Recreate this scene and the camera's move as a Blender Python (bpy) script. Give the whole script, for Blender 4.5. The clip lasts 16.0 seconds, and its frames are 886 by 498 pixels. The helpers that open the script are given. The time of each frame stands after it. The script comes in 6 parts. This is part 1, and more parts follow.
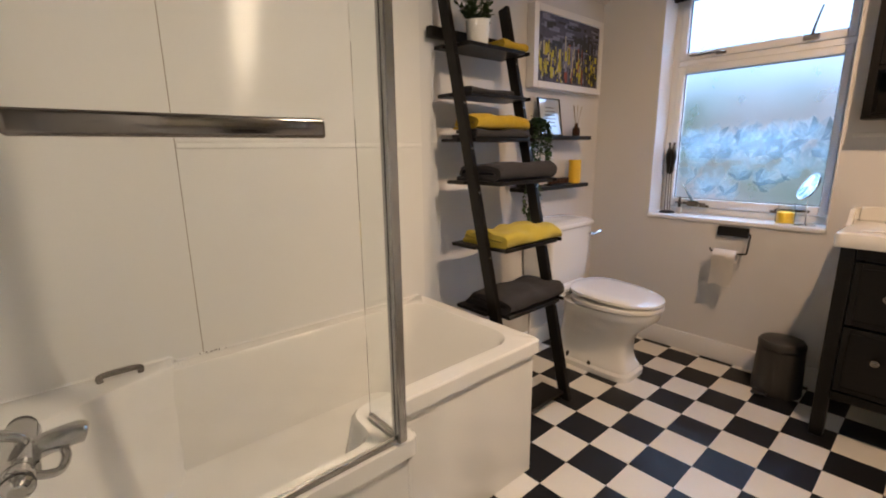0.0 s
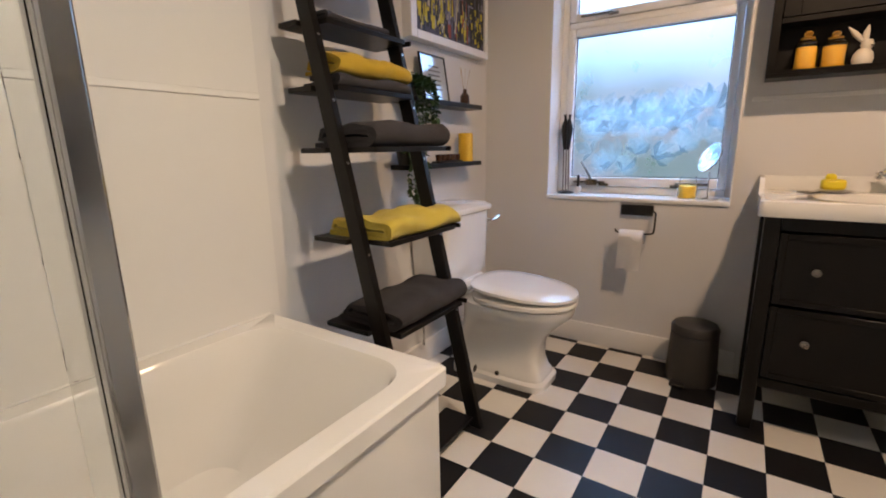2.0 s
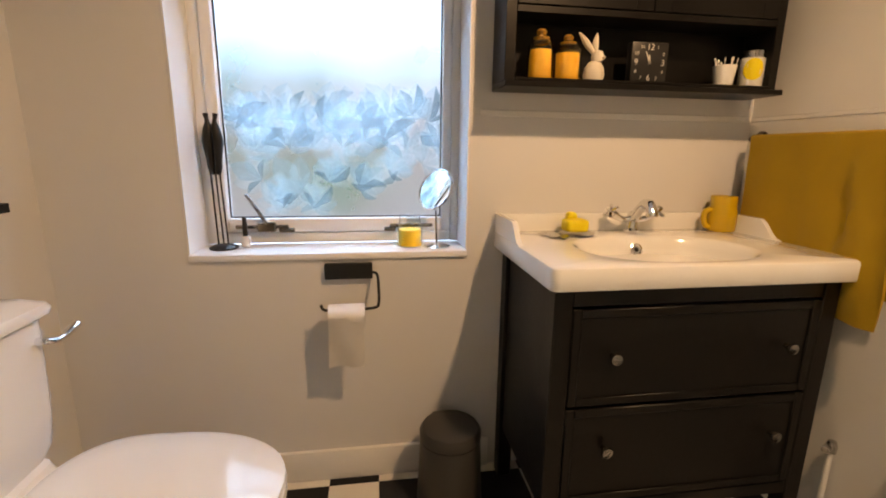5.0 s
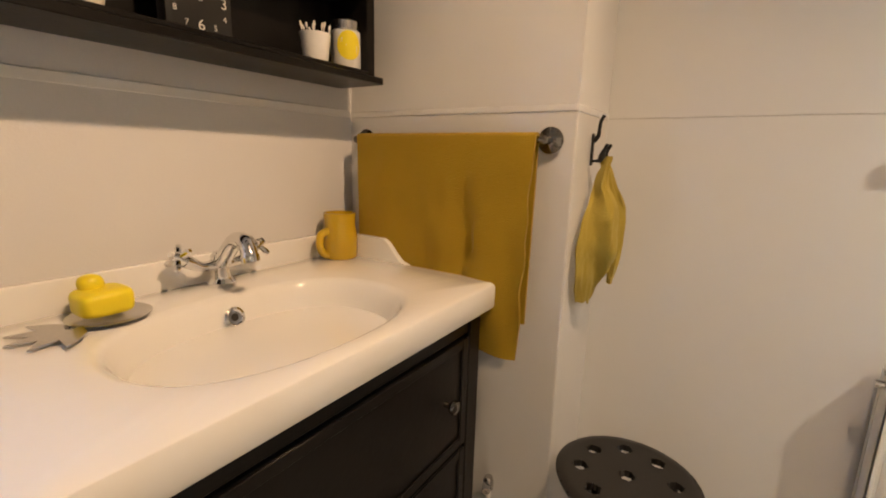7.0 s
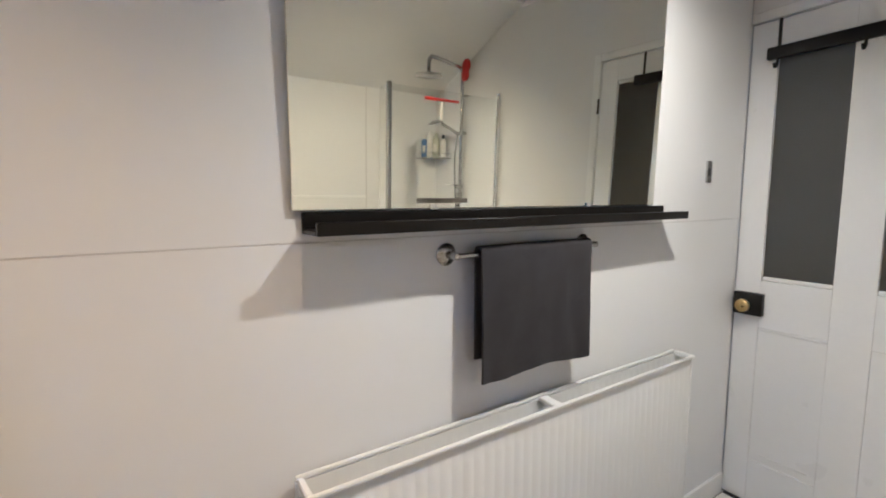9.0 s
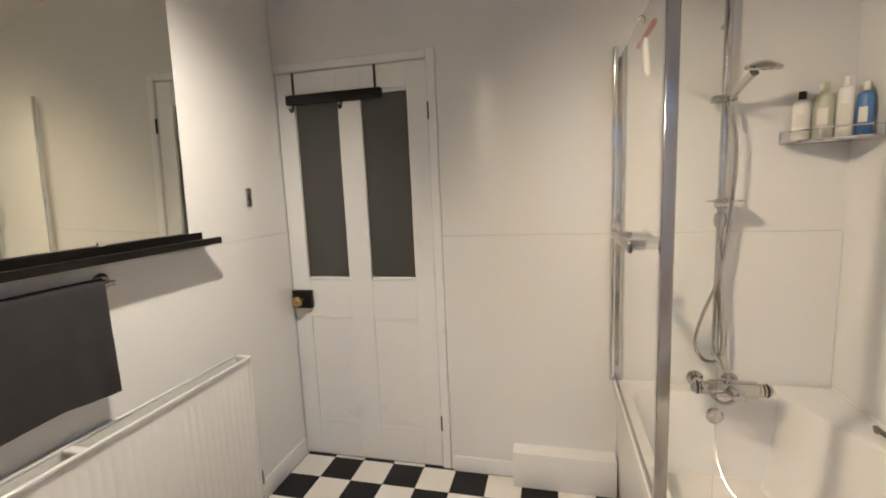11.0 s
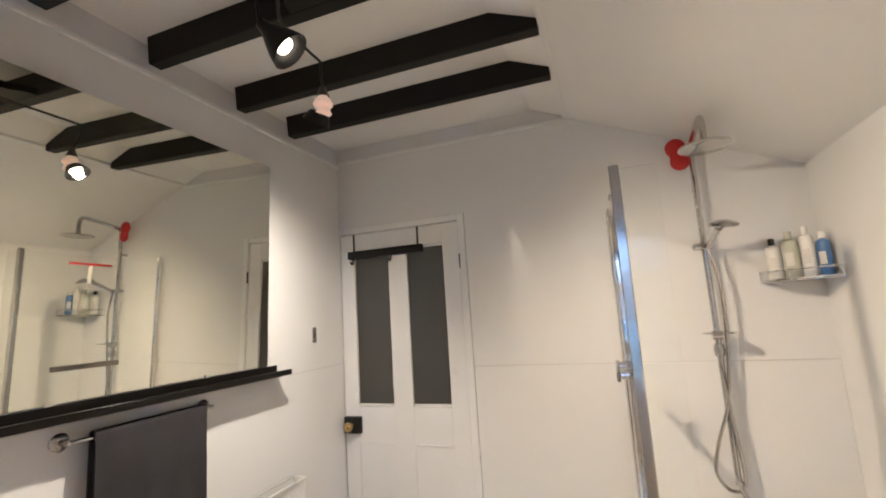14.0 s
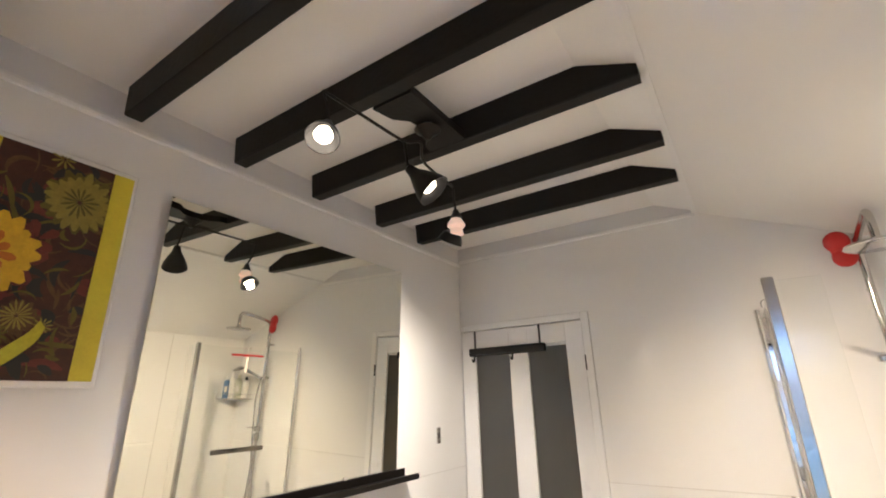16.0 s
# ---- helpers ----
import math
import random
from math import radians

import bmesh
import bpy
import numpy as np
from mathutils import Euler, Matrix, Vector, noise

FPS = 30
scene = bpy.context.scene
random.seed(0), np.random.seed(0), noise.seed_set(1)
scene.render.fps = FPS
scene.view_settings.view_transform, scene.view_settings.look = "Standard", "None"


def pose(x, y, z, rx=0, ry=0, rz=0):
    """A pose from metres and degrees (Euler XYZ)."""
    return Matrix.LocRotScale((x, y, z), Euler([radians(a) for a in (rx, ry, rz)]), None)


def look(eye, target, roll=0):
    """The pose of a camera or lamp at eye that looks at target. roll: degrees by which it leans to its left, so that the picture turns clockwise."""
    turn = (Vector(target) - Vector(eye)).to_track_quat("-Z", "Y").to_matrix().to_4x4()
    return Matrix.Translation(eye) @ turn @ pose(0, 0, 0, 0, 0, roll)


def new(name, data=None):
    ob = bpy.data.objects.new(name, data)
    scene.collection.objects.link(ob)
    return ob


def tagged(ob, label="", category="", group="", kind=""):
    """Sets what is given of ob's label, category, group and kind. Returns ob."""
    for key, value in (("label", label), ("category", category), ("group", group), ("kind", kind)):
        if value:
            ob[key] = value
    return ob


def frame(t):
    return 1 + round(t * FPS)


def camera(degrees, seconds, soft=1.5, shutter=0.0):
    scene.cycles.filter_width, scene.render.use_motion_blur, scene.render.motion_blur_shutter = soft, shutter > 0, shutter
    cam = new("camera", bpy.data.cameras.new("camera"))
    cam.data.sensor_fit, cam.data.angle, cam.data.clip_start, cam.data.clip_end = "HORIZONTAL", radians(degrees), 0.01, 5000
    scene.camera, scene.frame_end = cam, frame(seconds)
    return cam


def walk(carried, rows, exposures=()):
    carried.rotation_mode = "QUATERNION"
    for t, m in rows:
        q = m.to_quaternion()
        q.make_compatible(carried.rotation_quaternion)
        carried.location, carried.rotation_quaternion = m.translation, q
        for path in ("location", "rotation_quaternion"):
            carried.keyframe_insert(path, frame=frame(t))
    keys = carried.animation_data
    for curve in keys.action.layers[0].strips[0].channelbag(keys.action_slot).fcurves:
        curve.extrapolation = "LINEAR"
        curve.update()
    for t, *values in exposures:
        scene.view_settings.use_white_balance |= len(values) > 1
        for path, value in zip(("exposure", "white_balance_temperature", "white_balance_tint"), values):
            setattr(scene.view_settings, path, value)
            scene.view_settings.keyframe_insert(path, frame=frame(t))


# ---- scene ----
cam = camera(89.5, 16.0, soft=1.9)
PATH = [
    (0, (0.681, 1.054, 1.209), (1.964, 2.527, 0.78), -0.8),
    (0.5, (0.719, 1.123, 1.172), (2.063, 2.538, 0.735), -0.8),
    (1, (0.77, 1.222, 1.092), (2.189, 2.563, 0.657), -0.8),
    (1.5, (0.9, 1.319, 1.069), (2.413, 2.551, 0.629), -0.9),
    (2, (1.075, 1.394, 1.072), (2.695, 2.481, 0.633), -1.0),
    (2.5, (1.221, 1.48, 1.077), (2.954, 2.372, 0.627), -0.9),
    (3, (1.359, 1.596, 1.102), (3.183, 2.277, 0.642), -0.7),
    (3.2, (1.417, 1.627, 1.104), (3.27, 2.224, 0.643), -0.5),
    (5.3, (2.115, 1.731, 1.134), (4.011, 1.242, 0.726), 0.9),
    (5.5, (2.167, 1.716, 1.132), (4.025, 1.091, 0.736), 1.0),
    (6, (2.334, 1.638, 1.14), (4.031, 0.654, 0.746), 1.3),
    (6.5, (2.475, 1.506, 1.118), (3.906, 0.167, 0.721), 1.6),
    (7, (2.538, 1.382, 1.148), (3.594, -0.267, 0.74), 1.5),
    (7.5, (2.607, 1.319, 1.149), (3.149, -0.567, 0.763), 1.4),
    (8, (2.602, 1.248, 1.165), (2.595, -0.723, 0.824), 0.9),
    (8.5, (2.547, 1.109, 1.25), (1.954, -0.782, 0.978), 0.1),
    (9, (2.461, 1.102, 1.334), (1.366, -0.557, 1.112), -0.2),
    (9.5, (2.431, 1.209, 1.375), (0.957, -0.137, 1.235), -2.0),
    (10, (2.429, 1.341, 1.431), (0.712, 0.322, 1.31), -2.9),
    (10.2, (2.398, 1.388, 1.452), (0.614, 0.492, 1.33), -3.2),
    (12.3, (2.592, 1.746, 1.381), (0.66, 1.599, 0.886), 0.2),
    (12.5, (2.641, 1.766, 1.368), (0.713, 1.542, 0.887), -0.0),
    (13, (2.706, 1.779, 1.406), (0.774, 1.351, 1.117), -2.1),
    (13.5, (2.731, 1.786, 1.46), (0.817, 1.205, 1.465), -3.4),
    (14, (2.756, 1.769, 1.504), (0.896, 1.095, 1.793), -3.6),
    (14.5, (2.78, 1.755, 1.549), (0.993, 1.023, 2.068), -3.8),
    (15, (2.819, 1.754, 1.59), (1.116, 0.956, 2.271), -3.7),
    (15.5, (2.85, 1.756, 1.625), (1.219, 0.869, 2.369), -3.0),
    (16, (2.862, 1.736, 1.627), (1.279, 0.692, 2.264), -1.4),
]
EXPOSURES = [(0.0, -0.50, 5760, 13), (1.5, -0.48, 5600, 13), (2.5, -0.34, 5280, 13), (3.0, -0.19, 4890, 12), (4.2, -0.24, 6050, 12), (5.5, -0.28, 7350, 12), (6.0, -0.34, 7850, 12), (6.5, -0.40, 6950, 12), (7.0, -0.28, 5980, 11), (8.0, 0.08, 4780, 9),
             (9.0, 0.02, 5000, 9), (10.0, 0.04, 5600, 9), (12.5, -0.24, 5600, 12), (13.5, 0.02, 5500, 12), (14.5, 0.26, 5560, 12), (16.0, 0.56, 5540, 12)]
walk(cam, [(t, look(eye, target, roll)) for t, eye, target, roll in PATH], EXPOSURES)

# ---- world, lights, exposure ----
world = bpy.data.worlds.new("sky")
scene.world = world
world.use_nodes = True
sky = world.node_tree.nodes.new("ShaderNodeTexSky")
sky.sky_type, sky.sun_disc, sky.sun_elevation, sky.sun_rotation = "NISHITA", False, radians(35), radians(60)
world.node_tree.links.new(sky.outputs[0], world.node_tree.nodes["Background"].inputs[0])
world.node_tree.nodes["Background"].inputs[1].default_value = 0.08

LAMP_WARM = (1.0, 0.77, 0.51)
SKY_GLOW = 6.6


def lamp(name, at, to, watts, cone=150, radius=0.03, colour=LAMP_WARM, blend=0.5):
    data = bpy.data.lights.new(name, "SPOT")
    data.energy, data.color, data.shadow_soft_size = watts, colour, radius
    data.spot_size, data.spot_blend = radians(cone), blend
    ob = new(name, data)
    ob.matrix_world = look(at, to)
    return ob


LAMP_A, LAMP_B, LAMP_C = Vector((2.168, 0.903, 2.308)), Vector((1.831, 1.008, 2.259)), Vector((1.511, 0.908, 2.255))
AIM_A, AIM_B, AIM_C = Vector((0.46, 0.33, -0.90)).normalized(), Vector((-0.34, 0.64, -0.78)).normalized(), Vector((-0.15, -0.56, -0.85)).normalized()
lamp("spot_light", LAMP_A + AIM_A * 0.032, LAMP_A + AIM_A, 128, 134, colour=(1.0, 0.62, 0.32), radius=0.032, blend=1.0)
lamp("spot_light", LAMP_B + AIM_B * 0.040, LAMP_B + AIM_B, 118, 116, colour=(1.0, 0.74, 0.45), radius=0.032, blend=1.0)
lamp("spot_light", LAMP_C + AIM_C * 0.075, LAMP_C + AIM_C, 92, 126, colour=(1.0, 0.80, 0.56), radius=0.018, blend=1.0)

# ---- materials ----
MATS = {}


def mat(name, col, rough=0.5, metal=0.0, var=0.1, scale=6.0, bump=0.05, fine=150.0, spec=0.5, coat=0.0, sheen=0.0,
        trans=0.0, emit=0.0, rvar=0.08, ior=1.45, alt=None, aniso=0.0):
    """A surface: base colour that varies at two scales, uneven gloss and a fine relief."""
    m = bpy.data.materials.new(name)
    m.use_nodes = True
    nt = m.node_tree
    N, L = nt.nodes, nt.links
    b = N["Principled BSDF"]
    tc = N.new("ShaderNodeTexCoord")
    big, small = N.new("ShaderNodeTexNoise"), N.new("ShaderNodeTexNoise")
    for t, s, d in ((big, scale, 4), (small, fine, 3)):
        t.inputs["Scale"].default_value, t.inputs["Detail"].default_value = s, d
        L.new(tc.outputs["Object"], t.inputs["Vector"])
    mix = N.new("ShaderNodeMix")
    mix.data_type = "RGBA"
    lo = [c * (1 - var) for c in col]
    hi = alt if alt else [min(1, c * (1 + var)) for c in col]
    mix.inputs[6].default_value, mix.inputs[7].default_value = (*lo, 1), (*hi, 1)
    add = N.new("ShaderNodeMath")
    add.operation = "MULTIPLY_ADD"
    add.inputs[1].default_value, add.inputs[2].default_value = 0.35, 0.0
    L.new(small.outputs[0], add.inputs[0])
    add2 = N.new("ShaderNodeMath")
    add2.operation = "MULTIPLY_ADD"
    add2.inputs[1].default_value = 0.65
    L.new(big.outputs[0], add2.inputs[0])
    L.new(add.outputs[0], add2.inputs[2])
    L.new(add2.outputs[0], mix.inputs[0])
    L.new(mix.outputs[2], b.inputs["Base Color"])
    mr = N.new("ShaderNodeMapRange")
    mr.inputs[3].default_value, mr.inputs[4].default_value = max(0.0, rough - rvar), min(1, rough + rvar)
    L.new(big.outputs[0], mr.inputs[0])
    L.new(mr.outputs[0], b.inputs["Roughness"])
    if bump:
        bp = N.new("ShaderNodeBump")
        bp.inputs["Strength"].default_value, bp.inputs["Distance"].default_value = bump, 0.002
        L.new(small.outputs[0], bp.inputs["Height"])
        L.new(bp.outputs[0], b.inputs["Normal"])
    if aniso:
        tg = N.new("ShaderNodeTangent")
        tg.direction_type, tg.axis = "RADIAL", "Z"
        L.new(tg.outputs[0], b.inputs["Tangent"])
        b.inputs["Anisotropic"].default_value, b.inputs["Anisotropic Rotation"].default_value = aniso, 0.25
    b.inputs["Metallic"].default_value = metal
    b.inputs["Specular IOR Level"].default_value = spec
    b.inputs["Coat Weight"].default_value = coat
    b.inputs["Coat Roughness"].default_value = 0.08
    b.inputs["Sheen Weight"].default_value = sheen
    b.inputs["Transmission Weight"].default_value = trans
    b.inputs["IOR"].default_value = ior
    if emit:
        b.inputs["Emission Color"].default_value, b.inputs["Emission Strength"].default_value = (*LAMP_WARM, 1), emit
    MATS[name] = m
    return m


PAINT = mat("white_wall_paint", (0.65, 0.65, 0.66), 0.6, var=0.04, scale=2.5, bump=0.12, fine=220)
CLAD = mat("white_wall_panel", (0.74, 0.74, 0.735), 0.2, var=0.025, scale=1.8, bump=0.03, fine=24, rvar=0.05, aniso=0.92)
TRIM = mat("white_gloss_trim", (0.77, 0.77, 0.765), 0.3, var=0.05, scale=5, bump=0.04, fine=60)
CEIL = mat("white_ceiling_paint", (0.80, 0.795, 0.785), 0.7, var=0.06, scale=2.0, bump=0.15, fine=160)
ACRYL = mat("white_acrylic", (0.78, 0.775, 0.76), 0.1, var=0.02, scale=3, bump=0.01, fine=8, coat=0.5, rvar=0.04)
CERAM = mat("white_ceramic", (0.80, 0.80, 0.79), 0.08, var=0.02, scale=4, bump=0.01, fine=10, coat=0.6, rvar=0.03)
TILE_W = mat("white_vinyl", (0.72, 0.70, 0.66), 0.3, var=0.07, scale=7, bump=0.05, fine=90)
TILE_B = mat("black_vinyl", (0.010, 0.010, 0.012), 0.42, spec=0.3, var=0.35, scale=7, bump=0.05, fine=90)
SEAM = mat("pale_grey_seam", (0.58, 0.57, 0.56), 0.6, var=0.1)
DIRT = mat("grimy_joint", (0.34, 0.31, 0.27), 0.8, var=0.4, scale=30)
UNDER = mat("dark_underlay", (0.09, 0.085, 0.08), 0.8, var=0.2, bump=0.1)
BLACKW = mat("black_brown_wood", (0.0055, 0.0046, 0.004), 0.34, spec=0.3, var=0.5, scale=5, bump=0.18, fine=70)
BEAM = mat("black_stained_beam", (0.007, 0.0065, 0.006), 0.55, spec=0.3, var=0.5, scale=4, bump=0.5, fine=45)
BLACKM = mat("black_metal", (0.012, 0.012, 0.012), 0.35, metal=0.3, var=0.3, bump=0.05)
BLACKP = mat("black_plastic", (0.016, 0.015, 0.014), 0.4, var=0.3, bump=0.1, fine=200)
GREYP = mat("dark_grey_plastic", (0.038, 0.036, 0.034), 0.42, var=0.2, bump=0.08, fine=200)
CHROME = mat("chrome", (0.80, 0.80, 0.80), 0.08, metal=1.0, var=0.03, scale=4, bump=0.0, rvar=0.03)
SHCHR = mat("shower_chrome", (0.58, 0.57, 0.56), 0.10, metal=1.0, var=0.05, scale=4, bump=0.0, rvar=0.03)
DARKCHR = mat("dark_chrome", (0.28, 0.26, 0.24), 0.14, metal=1.0, var=0.1, scale=20, bump=0.0, rvar=0.05)
ALU = mat("polished_aluminium", (0.50, 0.50, 0.50), 0.17, metal=1.0, var=0.06, scale=5, bump=0.0, rvar=0.04)
STEEL = mat("brushed_steel", (0.52, 0.51, 0.50), 0.24, metal=1.0, var=0.06, scale=5, bump=0.0, rvar=0.04)
BRASS = mat("brass", (0.55, 0.40, 0.17), 0.3, metal=1.0, var=0.2, scale=30, bump=0.05)
MIRROR = mat("mirror_silver", (0.86, 0.86, 0.77), 0.015, metal=1.0, var=0.01, scale=2, bump=0.0, rvar=0.01)
GLASS = mat("clear_glass", (0.96, 0.98, 0.97), 0.02, trans=1.0, var=0.01, bump=0.0, rvar=0.015)
SCREENGL = mat("thin_screen_glass", (0.97, 0.985, 0.98), 0.015, trans=1.0, var=0.01, bump=0.0, rvar=0.01, ior=1.27)
FROST = mat("frosted_glass", (0.90, 0.95, 0.98), 0.30, trans=1.0, var=0.03, scale=8, bump=0.25, fine=60, rvar=0.1)


def leaf_film(name, tones):
    """Etched film: clear leaf facets, each of its own tone."""
    m = bpy.data.materials.new(name)
    m.use_nodes = True
    n, l = m.node_tree.nodes, m.node_tree.links
    tr, df, mx, gm, rp = (n.new("ShaderNode" + k) for k in ("BsdfTransparent", "BsdfTranslucent", "MixShader", "NewGeometry", "ValToRGB"))
    els = rp.color_ramp.elements
    els[0].color, els[1].color = (*tones[0][1], 1), (*tones[-1][1], 1)
    for p, c in tones[1:-1]:
        els.new(p).color = (*c, 1)
    df.inputs[0].default_value = (0.80, 0.82, 0.80, 1)
    l.new(gm.outputs["Random Per Island"], rp.inputs[0])
    l.new(rp.outputs[0], tr.inputs[0])
    mx.inputs[0].default_value = 0.05
    l.new(tr.outputs[0], mx.inputs[1])
    l.new(df.outputs[0], mx.inputs[2])
    l.new(mx.outputs[0], n["Material Output"].inputs[0])
    return m


LEAFGL = leaf_film("etched_leaf_film", ((0, (0.26, 0.35, 0.40)), (0.13, (0.44, 0.55, 0.61)), (0.15, (0.68, 0.77, 0.82)), (0.5, (0.82, 0.88, 0.91)), (1, (0.95, 0.96, 0.97))))
LEAFGL2 = leaf_film("faint_leaf_film", ((0, (0.62, 0.70, 0.76)), (0.2, (0.80, 0.85, 0.89)), (1, (1.0, 1.0, 1.0))))
DOORGL = mat("smoked_reeded_glass", (0.20, 0.18, 0.14), 0.42, trans=0.75, var=0.2, scale=3, bump=0.6, fine=180)
UPVC = mat("white_upvc", (0.80, 0.82, 0.84), 0.34, var=0.03, scale=4, bump=0.02)
RUBBER = mat("black_rubber", (0.012, 0.012, 0.012), 0.6, var=0.2)
GREYT = mat("charcoal_terry", (0.042, 0.040, 0.044), 0.95, var=0.35, scale=14, bump=1.0, fine=420, spec=0.1, sheen=0.05)
YELT = mat("mustard_terry", (0.44, 0.30, 0.018), 0.95, var=0.25, scale=14, bump=1.0, fine=420, spec=0.1, sheen=0.15)
YELL = mat("bright_yellow_towel", (0.50, 0.40, 0.055), 0.95, var=0.2, scale=14, bump=1.0, fine=420, spec=0.1, sheen=0.15)
OCHRE = mat("ochre_bath_towel", (0.36, 0.235, 0.012), 0.95, var=0.22, scale=9, bump=1.0, fine=380, spec=0.1, sheen=0.12)
OLIVE = mat("olive_yellow_cloth", (0.42, 0.33, 0.06), 0.95, var=0.22, scale=12, bump=1.0, fine=380, spec=0.1, sheen=0.12)
YGLASS = mat("yellow_glazed_glass", (0.54, 0.36, 0.008), 0.15, var=0.12, scale=12, bump=0.02, coat=0.4)
YRUB = mat("yellow_rubber", (0.80, 0.66, 0.005), 0.4, var=0.08, scale=20, bump=0.05)
JWAX = mat("bright_yellow_wax", (0.86, 0.60, 0.012), 0.45, var=0.06, scale=20, bump=0.03)
YWAX = mat("yellow_wax", (0.74, 0.46, 0.015), 0.5, var=0.12, scale=20, bump=0.05)
JARY = mat("orange_bath_salts", (0.60, 0.33, 0.008), 0.6, var=0.2, scale=60, bump=0.8, fine=300)
PAPER = mat("white_tissue", (0.78, 0.77, 0.75), 0.9, var=0.05, scale=20, bump=0.3, fine=200)
BONE = mat("off_white_pottery", (0.66, 0.61, 0.52), 0.5, var=0.1, scale=25, bump=0.15)
REDP = mat("red_silicone", (0.40, 0.012, 0.010), 0.45, var=0.15, scale=25, bump=0.1)
RADI = mat("white_radiator_enamel", (0.76, 0.76, 0.74), 0.32, var=0.04, scale=3, bump=0.02)
BLIND = mat("black_blind_cloth", (0.012, 0.012, 0.014), 0.9, var=0.2, bump=0.4)
LEAF = mat("green_leaf", (0.035, 0.075, 0.022), 0.45, var=0.5, scale=30, bump=0.2, fine=90)
SOIL = mat("dark_soil", (0.03, 0.022, 0.015), 0.95, var=0.3, bump=1.0)
BOTW = mat("white_bottle_plastic", (0.72, 0.71, 0.68), 0.35, var=0.06, scale=20)
BOTG = mat("sage_bottle_plastic", (0.46, 0.47, 0.38), 0.35, var=0.08, scale=20)
BOTB = mat("blue_bottle_plastic", (0.07, 0.16, 0.36), 0.35, var=0.2, scale=25)
AMBER = mat("amber_glass", (0.26, 0.15, 0.02), 0.12, var=0.2, coat=0.4)
BROWNGL = mat("brown_glass", (0.05, 0.022, 0.012), 0.12, var=0.2, coat=0.3)
REED = mat("pale_reed", (0.45, 0.36, 0.24), 0.7, var=0.1)
BULB = mat("glowing_bulb", (0.9, 0.85, 0.75), 0.4, emit=10.0)
PINKGL = mat("pink_bulb_glass", (0.75, 0.30, 0.20), 0.35, emit=0.35, var=0.2, scale=30)
INKW = mat("white_print", (0.62, 0.60, 0.55), 0.5)
INKK = mat("black_print", (0.02, 0.02, 0.02), 0.5)
# low light of the landing put into the wall colour
HALL = mat("hall_wall_dimness", (0.10, 0.095, 0.085), 0.7)
CANVY = mat("yellow_print", (0.60, 0.50, 0.03), 0.5, var=0.25, scale=18)
CANVD = mat("dark_maroon_print", (0.030, 0.010, 0.009), 0.45, var=0.7, scale=22, alt=(0.10, 0.03, 0.015))
PETAL = mat("olive_petal_print", (0.24, 0.19, 0.03), 0.45, var=0.5, scale=40)
PETALG = mat("moss_petal_print", (0.11, 0.085, 0.01), 0.45, var=0.6, scale=50)
PETALY = mat("golden_petal_print", (0.58, 0.36, 0.008), 0.45, var=0.4, scale=40)
PETALR = mat("rust_petal_print", (0.13, 0.024, 0.018), 0.45, var=0.6, scale=50)
PETALB = mat("brown_petal_print", (0.10, 0.048, 0.016), 0.45, var=0.7, scale=60)
PETALO = mat("orange_petal_print", (0.42, 0.13, 0.008), 0.45, var=0.5, scale=60)
PETALL = mat("lime_stem_print", (0.42, 0.38, 0.015), 0.45, var=0.4, scale=60)
PNAVY = mat("navy_paint", (0.022, 0.022, 0.038), 0.5, var=0.6, scale=28, alt=(0.13, 0.125, 0.17))
PLILAC = mat("lilac_grey_paint", (0.20, 0.19, 0.25), 0.5, var=0.5, scale=45)
PLEMON = mat("lemon_paint", (0.60, 0.50, 0.03), 0.5, var=0.35, scale=40)
PCREAM = mat("cream_paint", (0.52, 0.46, 0.30), 0.5, var=0.3, scale=40)
PRED = mat("brick_red_paint", (0.30, 0.06, 0.03), 0.5, var=0.4, scale=40)
PICGLS = mat("silver_photo_glass", (0.62, 0.68, 0.74), 0.08, metal=0.6, var=0.25, scale=12, bump=0.0)

# ---- builders ----
ORG = {}


def bm_new():
    return bmesh.new()


def box(bm, x0, x1, y0, y1, z0, z1, bev=0.0, seg=1):
    m = Matrix.LocRotScale(((x0 + x1) / 2, (y0 + y1) / 2, (z0 + z1) / 2), None, (abs(x1 - x0), abs(y1 - y0), abs(z1 - z0)))
    vs = bmesh.ops.create_cube(bm, size=1, matrix=m)["verts"]
    if bev:
        es = {e for v in vs for e in v.link_edges}
        bmesh.ops.bevel(bm, geom=list(es), offset=bev, segments=seg, affect="EDGES", profile=0.5)


def tube(bm, pts, r, seg=10, caps=True):
    pts = [Vector(p) for p in pts]
    rs = r if isinstance(r, (list, tuple)) else [r] * len(pts)
    rings, up = [], None
    for i, p in enumerate(pts):
        d = (pts[min(i + 1, len(pts) - 1)] - pts[max(i - 1, 0)]).normalized()
        if up is None:
            up = d.orthogonal().normalized()
        up = (up - d * up.dot(d)).normalized()
        side = d.cross(up)
        rings.append([bm.verts.new(p + rs[i] * (math.cos(a) * up + math.sin(a) * side)) for a in (2 * math.pi * k / seg for k in range(seg))])
    for a, b in zip(rings, rings[1:]):
        for k in range(seg):
            bm.faces.new((a[k], a[(k + 1) % seg], b[(k + 1) % seg], b[k]))
    if caps:
        bm.faces.new(rings[0][::-1])
        bm.faces.new(rings[-1])


